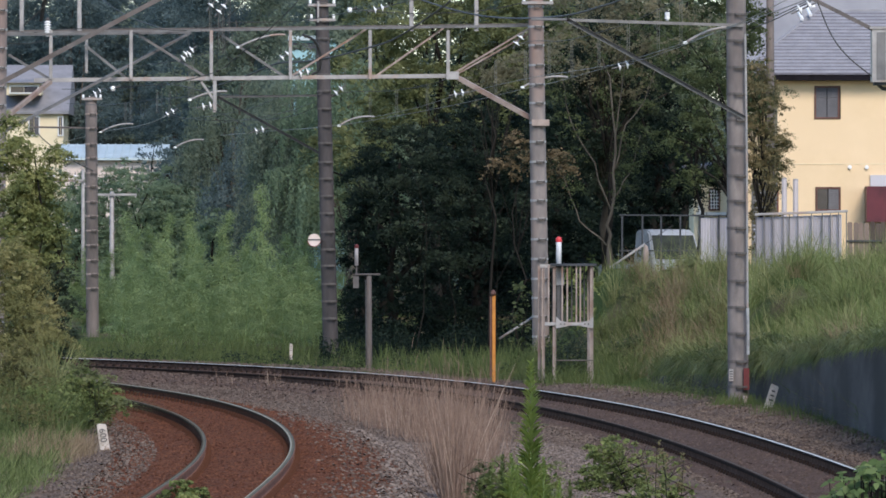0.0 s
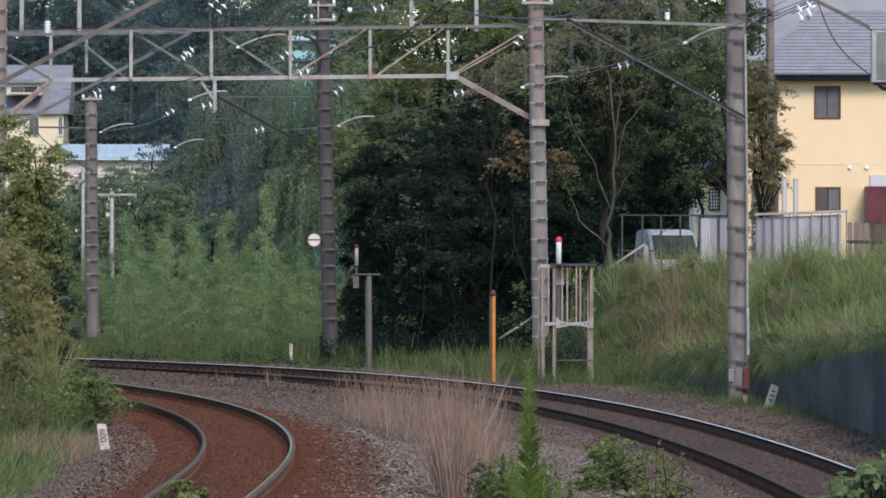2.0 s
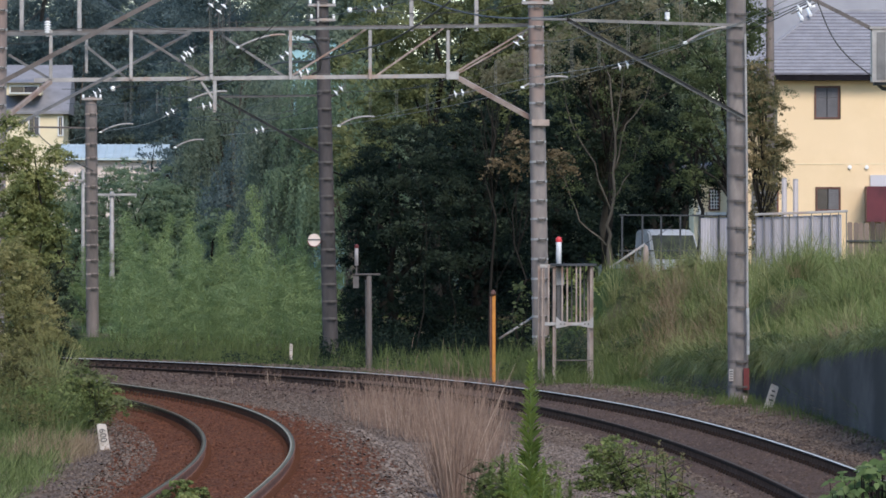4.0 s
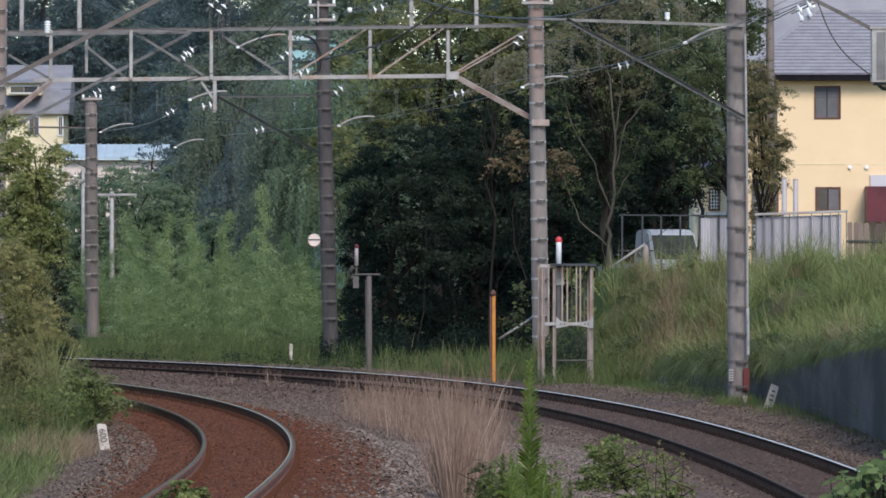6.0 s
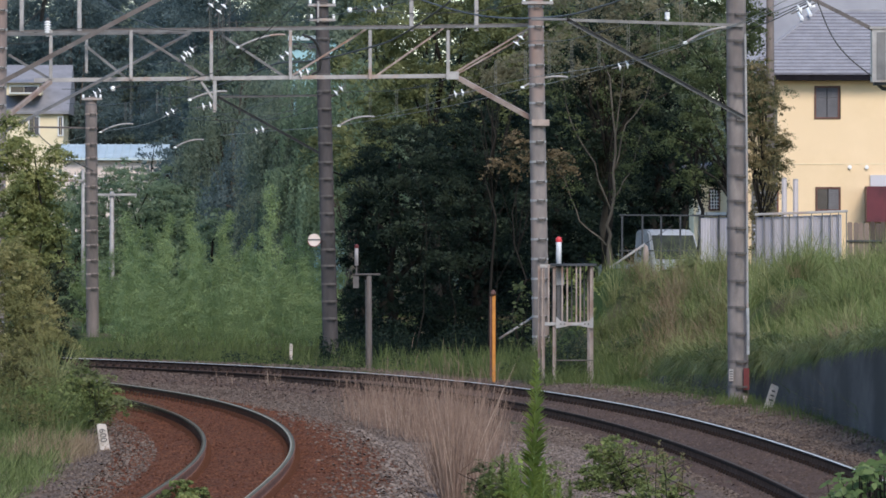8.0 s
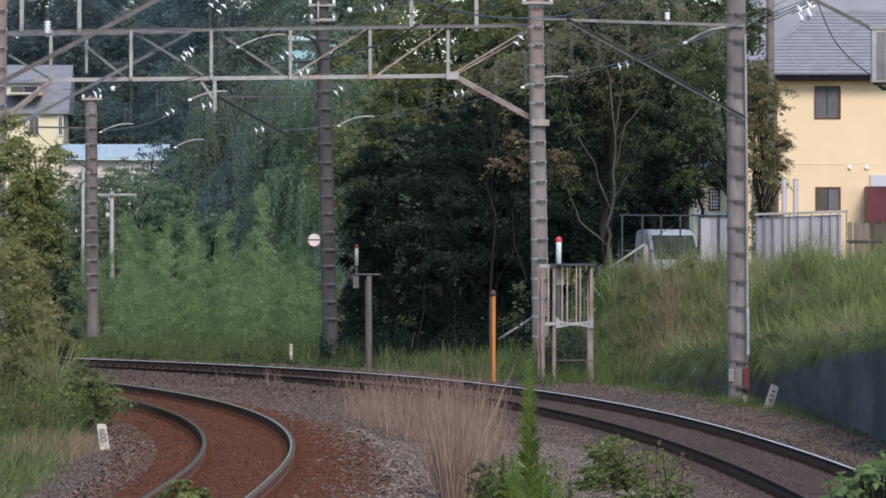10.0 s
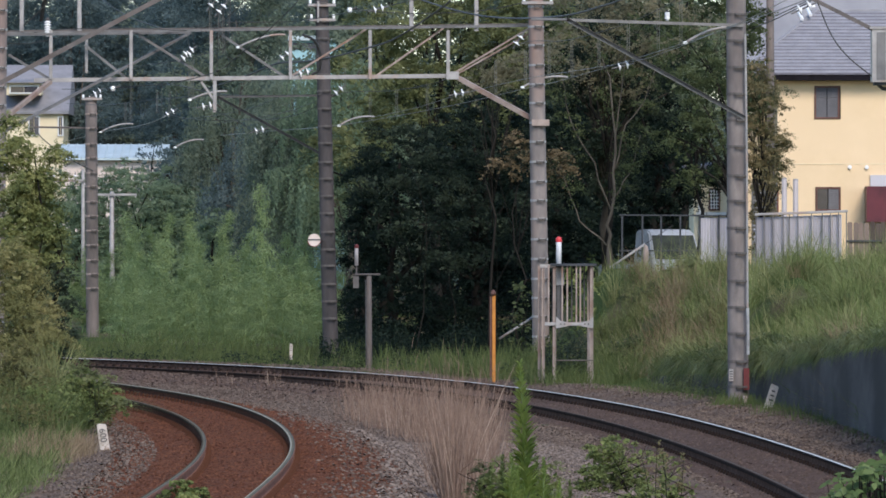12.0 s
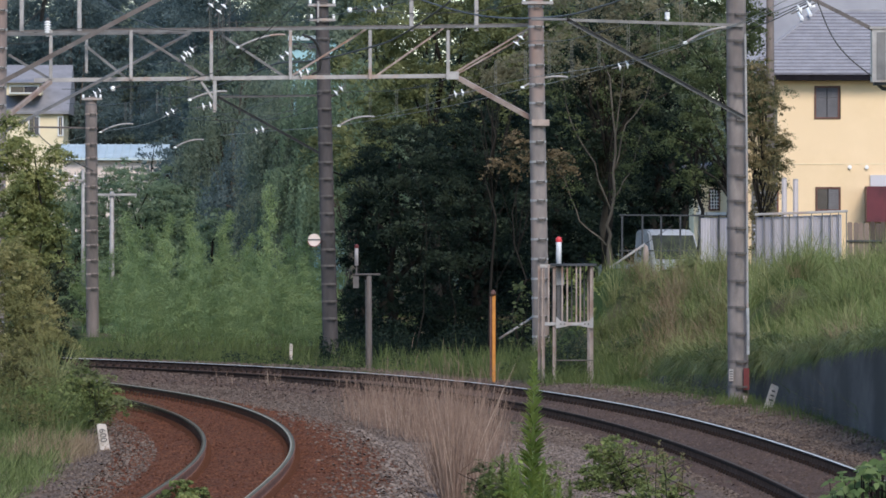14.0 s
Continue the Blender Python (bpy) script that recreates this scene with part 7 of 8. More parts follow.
def house():
    H = thing("house", "two-storey house with apricot rendered walls and a grey hipped roof", "house")
    y0, y1, x0, x1 = 252.0, 260.0, 9.324, 13.482
    zt, zb = 7.089, 1.2
    wins = ((10.348, 6.018, 0.709, 0.929), (10.379, 3.45, 0.709, 0.677))
    # front wall in panels round the two openings
    g = Geo()
    xs = [x0, wins[0][0], wins[0][0] + wins[0][2], x1]
    g.box(x0, y0, zb, wins[1][0], y0 + 0.18, zt).box(wins[1][0] + wins[1][2], y0, zb, x1, y0 + 0.18, zt)
    a, b = wins[1][0], wins[1][0] + wins[1][2]
    g.box(a, y0, zb, b, y0 + 0.18, wins[1][1]).box(a, y0, wins[1][1] + wins[1][3], b, y0 + 0.18, wins[0][1]).box(a, y0, wins[0][1] + wins[0][3], b, y0 + 0.18, zt)
    g.out("front_wall", M["render_wall"], H)
    Geo().add([(xx, yy, zz) for xx, yy in ((x0, y0 + 0.18), (x0 + 0.18, y0 + 0.18), (9.1 + 0.18, y1), (9.1, y1)) for zz in (zb, zt)], [(0, 1, 3, 2), (2, 3, 5, 4), (4, 5, 7, 6), (6, 7, 1, 0), (1, 7, 5, 3)]).out("side_wall", M["render_wall"], H)
    Geo().box(x1 - 0.18, y0 + 0.18, zb, x1, y1, zt).out("side_wall", M["render_wall"], H)
    Geo().box(x0 + 0.18, y1 - 0.18, zb, x1 - 0.18, y1, zt).out("back_wall", M["render_wall"], H)
    Geo().box(x0 + 0.18, y0 + 1.2, zb, x1 - 0.18, y0 + 1.3, zt - 0.1).out("inner_wall", M["shutter"], H)
    window(H, wins[0][0], y0 + 0.02, wins[0][1], wins[0][2], wins[0][3], "shutters")
    window(H, wins[1][0], y0 + 0.02, wins[1][1], wins[1][2], wins[1][3], "half")
    Geo().box(x0 - 0.03, y0 - 0.02, 3.293, x0 + 0.03, y0 - 0.001, 4.144).out("corner_trim", M["dull_red"], H)
    Geo().box(x0 + 0.03, y0 - 0.012, 4.758, x1, y0 - 0.001, 4.774).out("string_line", M["cream_wall"], H)
    # eaves and hipped roof laid in courses
    ex0, ex1, ey, ez = 8.25, x1 + 0.5, y0 - 0.5, zt + 0.17
    Geo().box(ex0, ey, zt - 0.0, ex1, ey + 0.16, ez).out("fascia", M["fascia"], H)
    Geo().box(ex0, ey + 0.16, zt + 0.02, ex1, y1 + 0.5, zt + 0.06).out("soffit", M["fascia"], H)
    ry, rz, rx0 = y0 + 3.6, 9.12, 10.58
    n = 19
    for k in range(n):
        u0, u1 = k / n, (k + 1) / n
        row = []
        for u, lift in ((u0, 0.042), (u1 + 0.01, 0.01)):
            y, z = ey - 0.04 + (ry - ey) * u, ez + (rz - ez) * u + lift
            xa, xb = ex0 - 0.06 + (rx0 - ex0) * u, ex1
            row += [(xa, y, z), (xb, y, z), (xa, y, z - 0.055), (xb, y, z - 0.055)]
        # darker butt edges paint in the shadow line below each course
        Geo().add(row, [(0, 1, 5, 4), (2, 3, 1, 0), (6, 2, 0, 4), (3, 7, 5, 1), (7, 6, 4, 5)]).out("roof_course", [M["roof_slate"], M["roof_edge"]], H).data.polygons[1].material_index = 1
    # slope coloured to stand in for a neighbour's blue metal roof
    Geo().add([(ex0, ey, ez), (rx0, ry, rz), (ex0, y1 + 0.5, ez + 0.1)], [(0, 1, 2)]).out("roof_side", M["roof_blue"], H, "pale blue slope standing in for a neighbouring metal roof")
    Geo().add([(ex0, y1 + 0.5, ez + 0.1), (rx0, ry, rz), (ex1, ry, rz), (ex1, y1 + 0.5, ez)], [(0, 1, 2, 3)]).out("roof_back", M["roof_slate"], H)
    Geo().bar((rx0 - 0.05, ry, rz + 0.02), (ex1, ry, rz + 0.02), 0.2, 0.06).out("ridge", M["roof_slate"], H)
    Geo().bar((ex0, ey, ez + 0.04), (rx0, ry, rz + 0.04), 0.12, 0.06).out("hip_ridge", M["roof_slate"], H)
    for a, b in (((10.12, 254.6, 8.86), (10.02, 255.2, 9.14)), ((10.36, 254.8, 8.98), (10.27, 255.4, 9.24)), ((9.98, 255.2, 9.17), (10.5, 255.4, 9.26))):
        Geo().bar(a, b, 0.09, 0.07).out("ridge_bracket", M["white_paint"], H)
    # a set-back wing under the wide eave
    Geo().box(8.45, y0 + 1.6, zb, x0, y0 + 1.78, zt).out("wing_wall", M["render_wall"], H)
    for x in (11.34, 11.812):
        v = Geo()
        v.add([(x + 0.055 * math.cos(a), y0 - d, 4.679 + 0.055 * math.sin(a)) for d in (0.0, 0.07) for a in [2 * math.pi * k / 14 for k in range(14)]], [(k, (k + 1) % 14, 14 + (k + 1) % 14, 14 + k) for k in range(14)] + [tuple(range(14, 28))])
        v.out("vent_hood", M["white_paint"], H)
    # balcony with a dark red front
    bx = 11.756
    bal = Geo().box(bx, 250.8, 3.149, x1, 250.88, 4.136).out("balcony", M["red_panel"], H)
    Geo().box(bx, 250.88, 3.149, x1, 252.0, 3.149 + 0.12).out("balcony_floor", M["red_panel"], H)
    Geo().box(bx, 250.88, 3.149 + 0.12, bx + 0.06, 252.0, 4.136).out("balcony_side", M["red_panel"], H)
    Geo().box(11.907, 251.93, 4.144, x1 - 0.4, 251.99, 4.458).out("door_pane", M["sheet"], H)
    return H


house()


def simple_house(label, x0, x1, y, depth, zb, zt, ridge, wall, roof, over=0.4, slope_side=None, gable=False):
    """A small house with thick walls and a hipped roof; returns it for its windows."""
    h = thing("house", label, "house", (0, 0, 0), "houses beyond the trees")
    Geo().box(x0, y, zb, x1, y + 0.2, zt).out("front_wall", M[wall], h)
    Geo().box(x0, y + 0.2, zb, x0 + 0.2, y + depth, zt).out("side_wall", M[wall], h)
    Geo().box(x1 - 0.2, y + 0.2, zb, x1, y + depth, zt).out("side_wall", M[wall], h)
    a, b, c, d = (x0 - over, y - over), (x1 + over, y - over), (x1 + over, y + depth + over), (x0 - over, y + depth + over)
    m = y + depth / 2
    run = min((x1 - x0) / 2, depth / 2) if slope_side is None else slope_side
    r0, r1 = (x0 + run, m), ((x1 + over if gable else x1 - run * 0.35), m)
    v = [(*a, zt), (*b, zt), (*c, zt), (*d, zt), (*r0, ridge), (*r1, ridge), (*a, zt + 0.12), (*b, zt + 0.12), (*c, zt + 0.12), (*d, zt + 0.12)]
    Geo().add(v, [(0, 1, 7, 6), (1, 2, 8, 7), (2, 3, 9, 8), (3, 0, 6, 9), (6, 7, 5, 4), (7, 8, 5), (8, 9, 4, 5), (9, 6, 4), (3, 2, 1, 0)]).out("roof", M[roof], h)
    return h


far_house = simple_house("cream two-storey house with a grey roof beyond the bushes", -22.5, -16.17, 385, 8, 1.0, 8.038, 10.204, "cream_wall", "roof_dark", 0.25, gable=True)
window(far_house, -17.662, 384.98, 7.1, 0.5, 0.85, "half", "frame_pale")
window(far_house, -16.411, 384.98, 7.1, 0.25, 0.85, "half", "frame_pale")
dormer = thing("roof_dormer", "white-framed dormer window on the grey roof", "dormer")
Geo().box(-18.576, 384.3, 8.84, -17.088, 388, 9.344).out("dormer_body", M["cream_wall"], dormer)
Geo().add([(-18.672, 384.0, 9.344), (-16.992, 384.0, 9.344), (-16.992, 388.4, 9.536), (-18.672, 388.4, 9.536), (-18.672, 384.0, 9.392), (-16.992, 384.0, 9.392), (-16.992, 388.4, 9.584), (-18.672, 388.4, 9.584)],
          [(0, 1, 5, 4), (4, 5, 6, 7), (1, 2, 6, 5), (3, 0, 4, 7), (3, 2, 1, 0)]).out("dormer_roof", M["roof_dark"], dormer)
window(dormer, -18.432, 384.28, 8.888, 1.248, 0.36, "half", "frame_pale")

shed = thing("shed", "low building with a pale blue sheet-metal roof", "shed", (0, 0, 0), "houses beyond the trees")
sx0, sx1, sy = -14.49, -10.76, 345.0
Geo().box(sx0, sy, 0.6, sx1, sy + 0.2, 5.813).out("front_wall", M["pale_wall"], shed)
Geo().box(sx1 - 0.2, sy + 0.2, 0.6, sx1, sy + 5, 5.813).out("side_wall", M["pale_wall"], shed)
for k in range(14):
    a, b = sx0 - 0.2 + (sx1 - sx0 + 0.45) * k / 14, sx0 - 0.2 + (sx1 - sx0 + 0.45) * (k + 1) / 14
    z0, z1 = 5.788, 6.352
    p = Geo()
    p.add([(a, sy - 0.35, z0), (b, sy - 0.35, z0), (b, sy + 3.2, z1), (a, sy + 3.2, z1), (a, sy - 0.35, z0 - 0.08), (b, sy - 0.35, z0 - 0.08)], [(0, 1, 2, 3), (4, 5, 1, 0)])
    p.bar((a, sy - 0.36, z0 + 0.01), (a, sy + 3.2, z1 + 0.01), 0.035, 0.05).out("roof_sheet", M["roof_blue"], shed)
Geo().box(sx0, sy - 0.3, 5.727, sx1 + 0.2, sy - 0.02, 5.78).out("eave_board", M["fascia"], shed)

teal = thing("teal_building", "teal-walled building half hidden by the trees", "building", (0, 0, 0), "houses beyond the trees")
Geo().box(-5.185, 305, 1.0, -3.355, 307, 9.386).out("wall", M["teal_wall"], teal)
Geo().box(-5.223, 304.8, 9.386, -3.317, 307.2, 9.539).out("roof_edge", M["roof_blue"], teal)
Geo().box(-5.071, 304.96, 9.081, -4.27, 304.995, 9.31).out("window_band", M["shutter"], teal)

annex = simple_house("small cream house seen under the tree branches", 7.271, 8.941, 262, 5, 1.2, 4.696, 4.958, "cream_wall", "roof_edge", 0.3)
lattice = window(annex, 7.696, 261.98, 3.501, 0.328, 0.655, "panes", "frame_brown")
for k in range(3):
    Geo().box(7.762 + 0.08 * k, 261.93, 3.533, 7.762 + 0.08 * k + 0.02, 261.95, 4.123).out("glazing_bar", M["frame_pale"], lattice)
for k in range(6):
    Geo().box(7.729, 261.925, 3.533 + 0.1 * k + 0.03, 7.991, 261.945, 3.533 + 0.1 * k + 0.05).out("glazing_bar", M["frame_pale"], lattice)
Geo().box(7.336, 261.7, 3.37, 8.941, 261.96, 3.452).out("ledge", M["frame_pale"], annex)
Geo().box(7.399, 261.8, 1.4, 7.481, 261.95, 4.532).out("downpipe", M["frame_pale"], annex)


back_block = thing("apartment_block", "pale lavender grey building behind the house", "building", (0, 0, 0), "houses beyond the trees")
Geo().box(10.088, 300, 1.0, 16.8, 306, 11.375).out("wall", M["block_wall"], back_block)
Geo().box(10.012, 299.7, 11.375, 16.988, 306.4, 11.75).out("parapet", M["roof_slate"], back_block)
Geo().box(12.296, 299.94, 10.062, 16.794, 299.995, 10.137).out("string_course", M["roof_dark"], back_block)
hut = thing("louvred_screen", "grey louvred screen between the small house and the fence", "screen")
for k in range(26):
    z = 1.6 + 0.1 * k
    Geo().add([(xx, yy, zz) for xx in (8.509, 9.114) for yy, zz in ((248.0, z), (248.05, z + 0.085), (248.07, z + 0.085), (248.02, z))], [(0, 1, 5, 4), (1, 2, 6, 5), (2, 3, 7, 6), (3, 0, 4, 7), (3, 2, 1, 0), (4, 5, 6, 7)]).out("slat", M["roof_dark"], hut)
for x in (8.494, 9.145):
    Geo().bar((x, 248.03, 1.4), (x, 248.03, 4.25), 0.06, 0.08).out("post", M["steel_grey"], hut)
Geo().box(8.516, 248.15, 1.4, 9.137, 248.3, 4.25).out("back_sheet", M["shutter"], hut)


# ---------------------------------------------------------------- fences, posts and a truck above the bank
def steel_fence():
    t = thing("steel_fence", "steel fence with dark posts and pale corrugated sheets above the bank", "fence")
    y = 213.0
    zb = 1.7
    for x in (4.22, 4.699, 5.139, 5.591, 6.044, 6.497):
        Geo().bar((x, y, zb), (x, y, 3.239), 0.045, 0.045).out("post", M["fence_dark"], t)
    Geo().bar((4.154, y, 3.226), (6.763, y, 3.212), 0.045, 0.035).out("top_rail", M["fence_dark"], t)
    Geo().bar((4.154, y, 2.387), (6.044, y, 2.387), 0.035, 0.035).out("low_rail", M["fence_dark"], t)
    for x in (7.375, 7.561, 7.774, 8.014, 8.161, 8.36, 8.68, 8.933, 9.132, 9.319, 9.505):
        top = 3.24 + 0.0375 * (x - 7.38)
        Geo().bar((x, y - 0.04, zb), (x, y - 0.04, top), 0.026, 0.04).out("post", M["steel_grey"], t)
    Geo().bar((7.348, y - 0.05, 3.239), (9.532, y - 0.05, 3.319), 0.06, 0.06).out("top_rail", M["galv"], t)
    one = None
    for x in [6.071, 6.297, 6.523] + [7.362 + 0.2263 * k for k in range(9)]:
        top = 3.17 + 0.0375 * max(0, x - 7.38)
        if one is None:
            g = Geo()
            v = []
            n = 13
            for i in range(n):
                v += [(0.222 * i / (n - 1), 0.02 + 0.014 * math.cos(i * math.pi), 0.0), (0.222 * i / (n - 1), 0.02 + 0.014 * math.cos(i * math.pi), 1.45), (0.222 * i / (n - 1), 0.024 + 0.014 * math.cos(i * math.pi), 1.45), (0.222 * i / (n - 1), 0.024 + 0.014 * math.cos(i * math.pi), 0.0)]
            g.add(v, [(4 * i + j, 4 * i + 4 + j, 4 * i + 4 + (j + 1) % 4, 4 * i + (j + 1) % 4) for i in range(n - 1) for j in range(4)])
            one = g.out("sheet", M["sheet"], t)
            one.matrix_basis = pose(x, y + 0.03, top - 1.45)
        else:
            again(one, pose(x, y + 0.03, top - 1.45), t)


steel_fence()


def wooden_fence():
    t = thing("wooden_fence", "weathered brown plank fence above the bank", "fence")
    rng = np.random.default_rng(200)
    y = 209.0
    g = Geo()
    g.add([(x, yy, z) for x, z in ((0, 0), (0.112, 0), (0.112, 1.18), (0.09, 1.21), (0.022, 1.21), (0, 1.18)) for yy in (0, 0.02)],
          [(0, 2, 4, 6, 8, 10), (11, 9, 7, 5, 3, 1)] + [(2 * i, 2 * i + 1, (2 * i + 3) % 12, (2 * i + 2) % 12) for i in range(6)])
    one = None
    for k in range(14):
        x = 9.366 + 0.128 * k
        m = pose(x, y + rng.uniform(-0.01, 0.01), 3.044 - 1.21 + rng.uniform(-0.02, 0.02), 0, rng.uniform(-0.8, 0.8), 0)
        if one is None:
            one = g.out("plank", M["plank"], t)
            one.matrix_basis = m
        else:
            again(one, m, t)
    Geo().bar((9.314, y - 0.03, 2.613), (11.312, y - 0.03, 2.613), 0.05, 0.05).out("rail", M["fence_dark"], t)


wooden_fence()

for x, tall in ((8.079, 2.08), (8.346, 2.05)):
    p = thing("steel_post", "pale galvanised round post beside the fence", "post", (x, 214, 2.0), "pale posts beside the fence")
    Geo().tube([(0, 0, -0.8), (0, 0, tall)], 0.062, 14).out("tube", M["post_pale"], p)
    Geo().lathe([(0.066, tall), (0.05, tall + 0.03), (0.01, tall + 0.045)], 14).out("cap", M["galv"], p)



def truck():
    """A small cab-over pickup seen half from the front, parked below the edge of the bank."""
    vx, vy = 5.82, 224.0
    v = thing("truck", "small white cab-over pickup truck parked behind the fence", "truck", (vx, vy, gz(vx, vy) - 0.03), turn=24.0)
    w = 0.70
    def shell(name, prof, mat, narrow):
        n = len(prof)
        bm = bmesh.new()
        pts = [bm.verts.new((s * (w - (narrow if z > 1.2 else 0.0)), y, z)) for s in (-1, 1) for y, z in prof]
        bm.faces.new(pts[:n])
        bm.faces.new(pts[n:][::-1])
        for i in range(n):
            bm.faces.new((pts[i], pts[n + i], pts[n + (i + 1) % n], pts[(i + 1) % n]))
        bmesh.ops.recalc_face_normals(bm, faces=bm.faces)
        bmesh.ops.bevel(bm, geom=list(bm.edges), offset=0.04, segments=2, affect="EDGES")
        return part(name, bm, mat, v)
    cab = shell("cab", [(-0.02, 0.35), (-0.04, 0.75), (0.02, 1.0), (0.36, 1.7), (0.5, 1.78), (1.1, 1.78), (1.16, 1.7), (1.18, 0.4)], M["truck_paint"], 0.09)
    shell("load_bed", [(1.24, 0.5), (1.24, 0.92), (3.2, 0.92), (3.2, 0.5)], M["truck_paint"], 0.0)
    for k in range(5):
        x = -0.44 + 0.22 * k
        Geo().bar((x, 0.55, 1.785), (x, 1.08, 1.785), 0.05, 0.02).out("roof_rib", M["truck_paint"], cab)
    def slab(name, y0, z0, y1, z1, x0, x1, mat, parent=v, lift=0.012):
        d = Vector((0, y1 - y0, z1 - z0)).normalized()
        nrm = Vector((0, -d.z, d.y)) * lift
        q = [Vector(p) for p in ((x0, y0, z0), (x1, y0, z0), (x1 * 0.94, y1, z1), (x0 * 0.94, y1, z1))]
        return Geo().add([p + nrm for p in q] + [p - nrm * 2 for p in q], [(0, 1, 2, 3), (0, 4, 5, 1), (1, 5, 6, 2), (2, 6, 7, 3), (3, 7, 4, 0)]).out(name, mat, parent)
    slab("windscreen", 0.035, 1.05, 0.322, 1.64, -0.6, 0.6, M["screen"], cab)
    slab("grille", -0.035, 0.55, -0.04, 0.72, -0.46, 0.46, M["fence_dark"], cab)
    slab("bumper", -0.03, 0.36, -0.045, 0.5, -0.66, 0.66, M["sheet"], cab, lift=0.03)
    for s in (-1, 1):
        slab("headlight", -0.04, 0.74, 0.0, 0.93, s * 0.56 - 0.1, s * 0.56 + 0.1, M["porcelain"], cab, lift=0.02)
        side = 0.655 * s
        Geo().add([(side, 0.32, 1.1), (side, 1.0, 1.1), (side * 0.94, 1.0, 1.6), (side * 0.94, 0.55, 1.6)] + [(side * 0.96, 0.32, 1.1), (side * 0.96, 1.0, 1.1), (side * 0.9, 1.0, 1.6), (side * 0.9, 0.55, 1.6)], [(0, 1, 2, 3), (7, 6, 5, 4), (0, 4, 5, 1), (1, 5, 6, 2), (2, 6, 7, 3), (3, 7, 4, 0)]).out("side_window", M["screen"], cab)
        Geo().bar((s * 0.68, 0.2, 1.15), (s * 0.8, 0.12, 1.2), 0.03, 0.03).box(min(s * 0.77, s * 0.86), 0.08, 1.08, max(s * 0.77, s * 0.86), 0.13, 1.3).out("mirror", M["fence_dark"], cab)
        for wy in (0.5, 2.5):
            wh = Geo().add([(s * 0.63 + dx, wy + 0.27 * math.cos(a), 0.27 + 0.27 * math.sin(a)) for dx in (-0.08, 0.08) for a in [2 * math.pi * k / 18 for k in range(18)]], [(k, (k + 1) % 18, 18 + (k + 1) % 18, 18 + k) for k in range(18)] + [tuple(range(17, -1, -1)), tuple(range(18, 36))]).out("wheel", M["tyre"], v)
            Geo().add([(s * 0.715, wy + 0.16 * math.cos(a), 0.27 + 0.16 * math.sin(a)) for a in [2 * math.pi * k / 14 for k in range(14)]] + [(s * 0.725, wy, 0.27)], [(k, (k + 1) % 14, 14) for k in range(14)]).out("rim", M["galv"], wh)
    return v


truck()


# ---------------------------------------------------------------- signals, posts and small line-side things
def warning_light(at, h, r, label, paint="white_paint", top="red_paint"):
    t = thing("signal_beacon", label, "beacon", at, "line-side beacons")
    Geo().lathe([(r, 0), (r, h * 0.78), (r * 0.98, h * 0.8)], 14).out("tube", M[paint], t, smooth=True)
    Geo().lathe([(r * 1.12, h * 0.8), (r * 1.12, h * 0.9), (r * 0.8, h * 0.98), (r * 0.25, h)], 14).out("cap", M[top], t, "red domed cap")
    return t


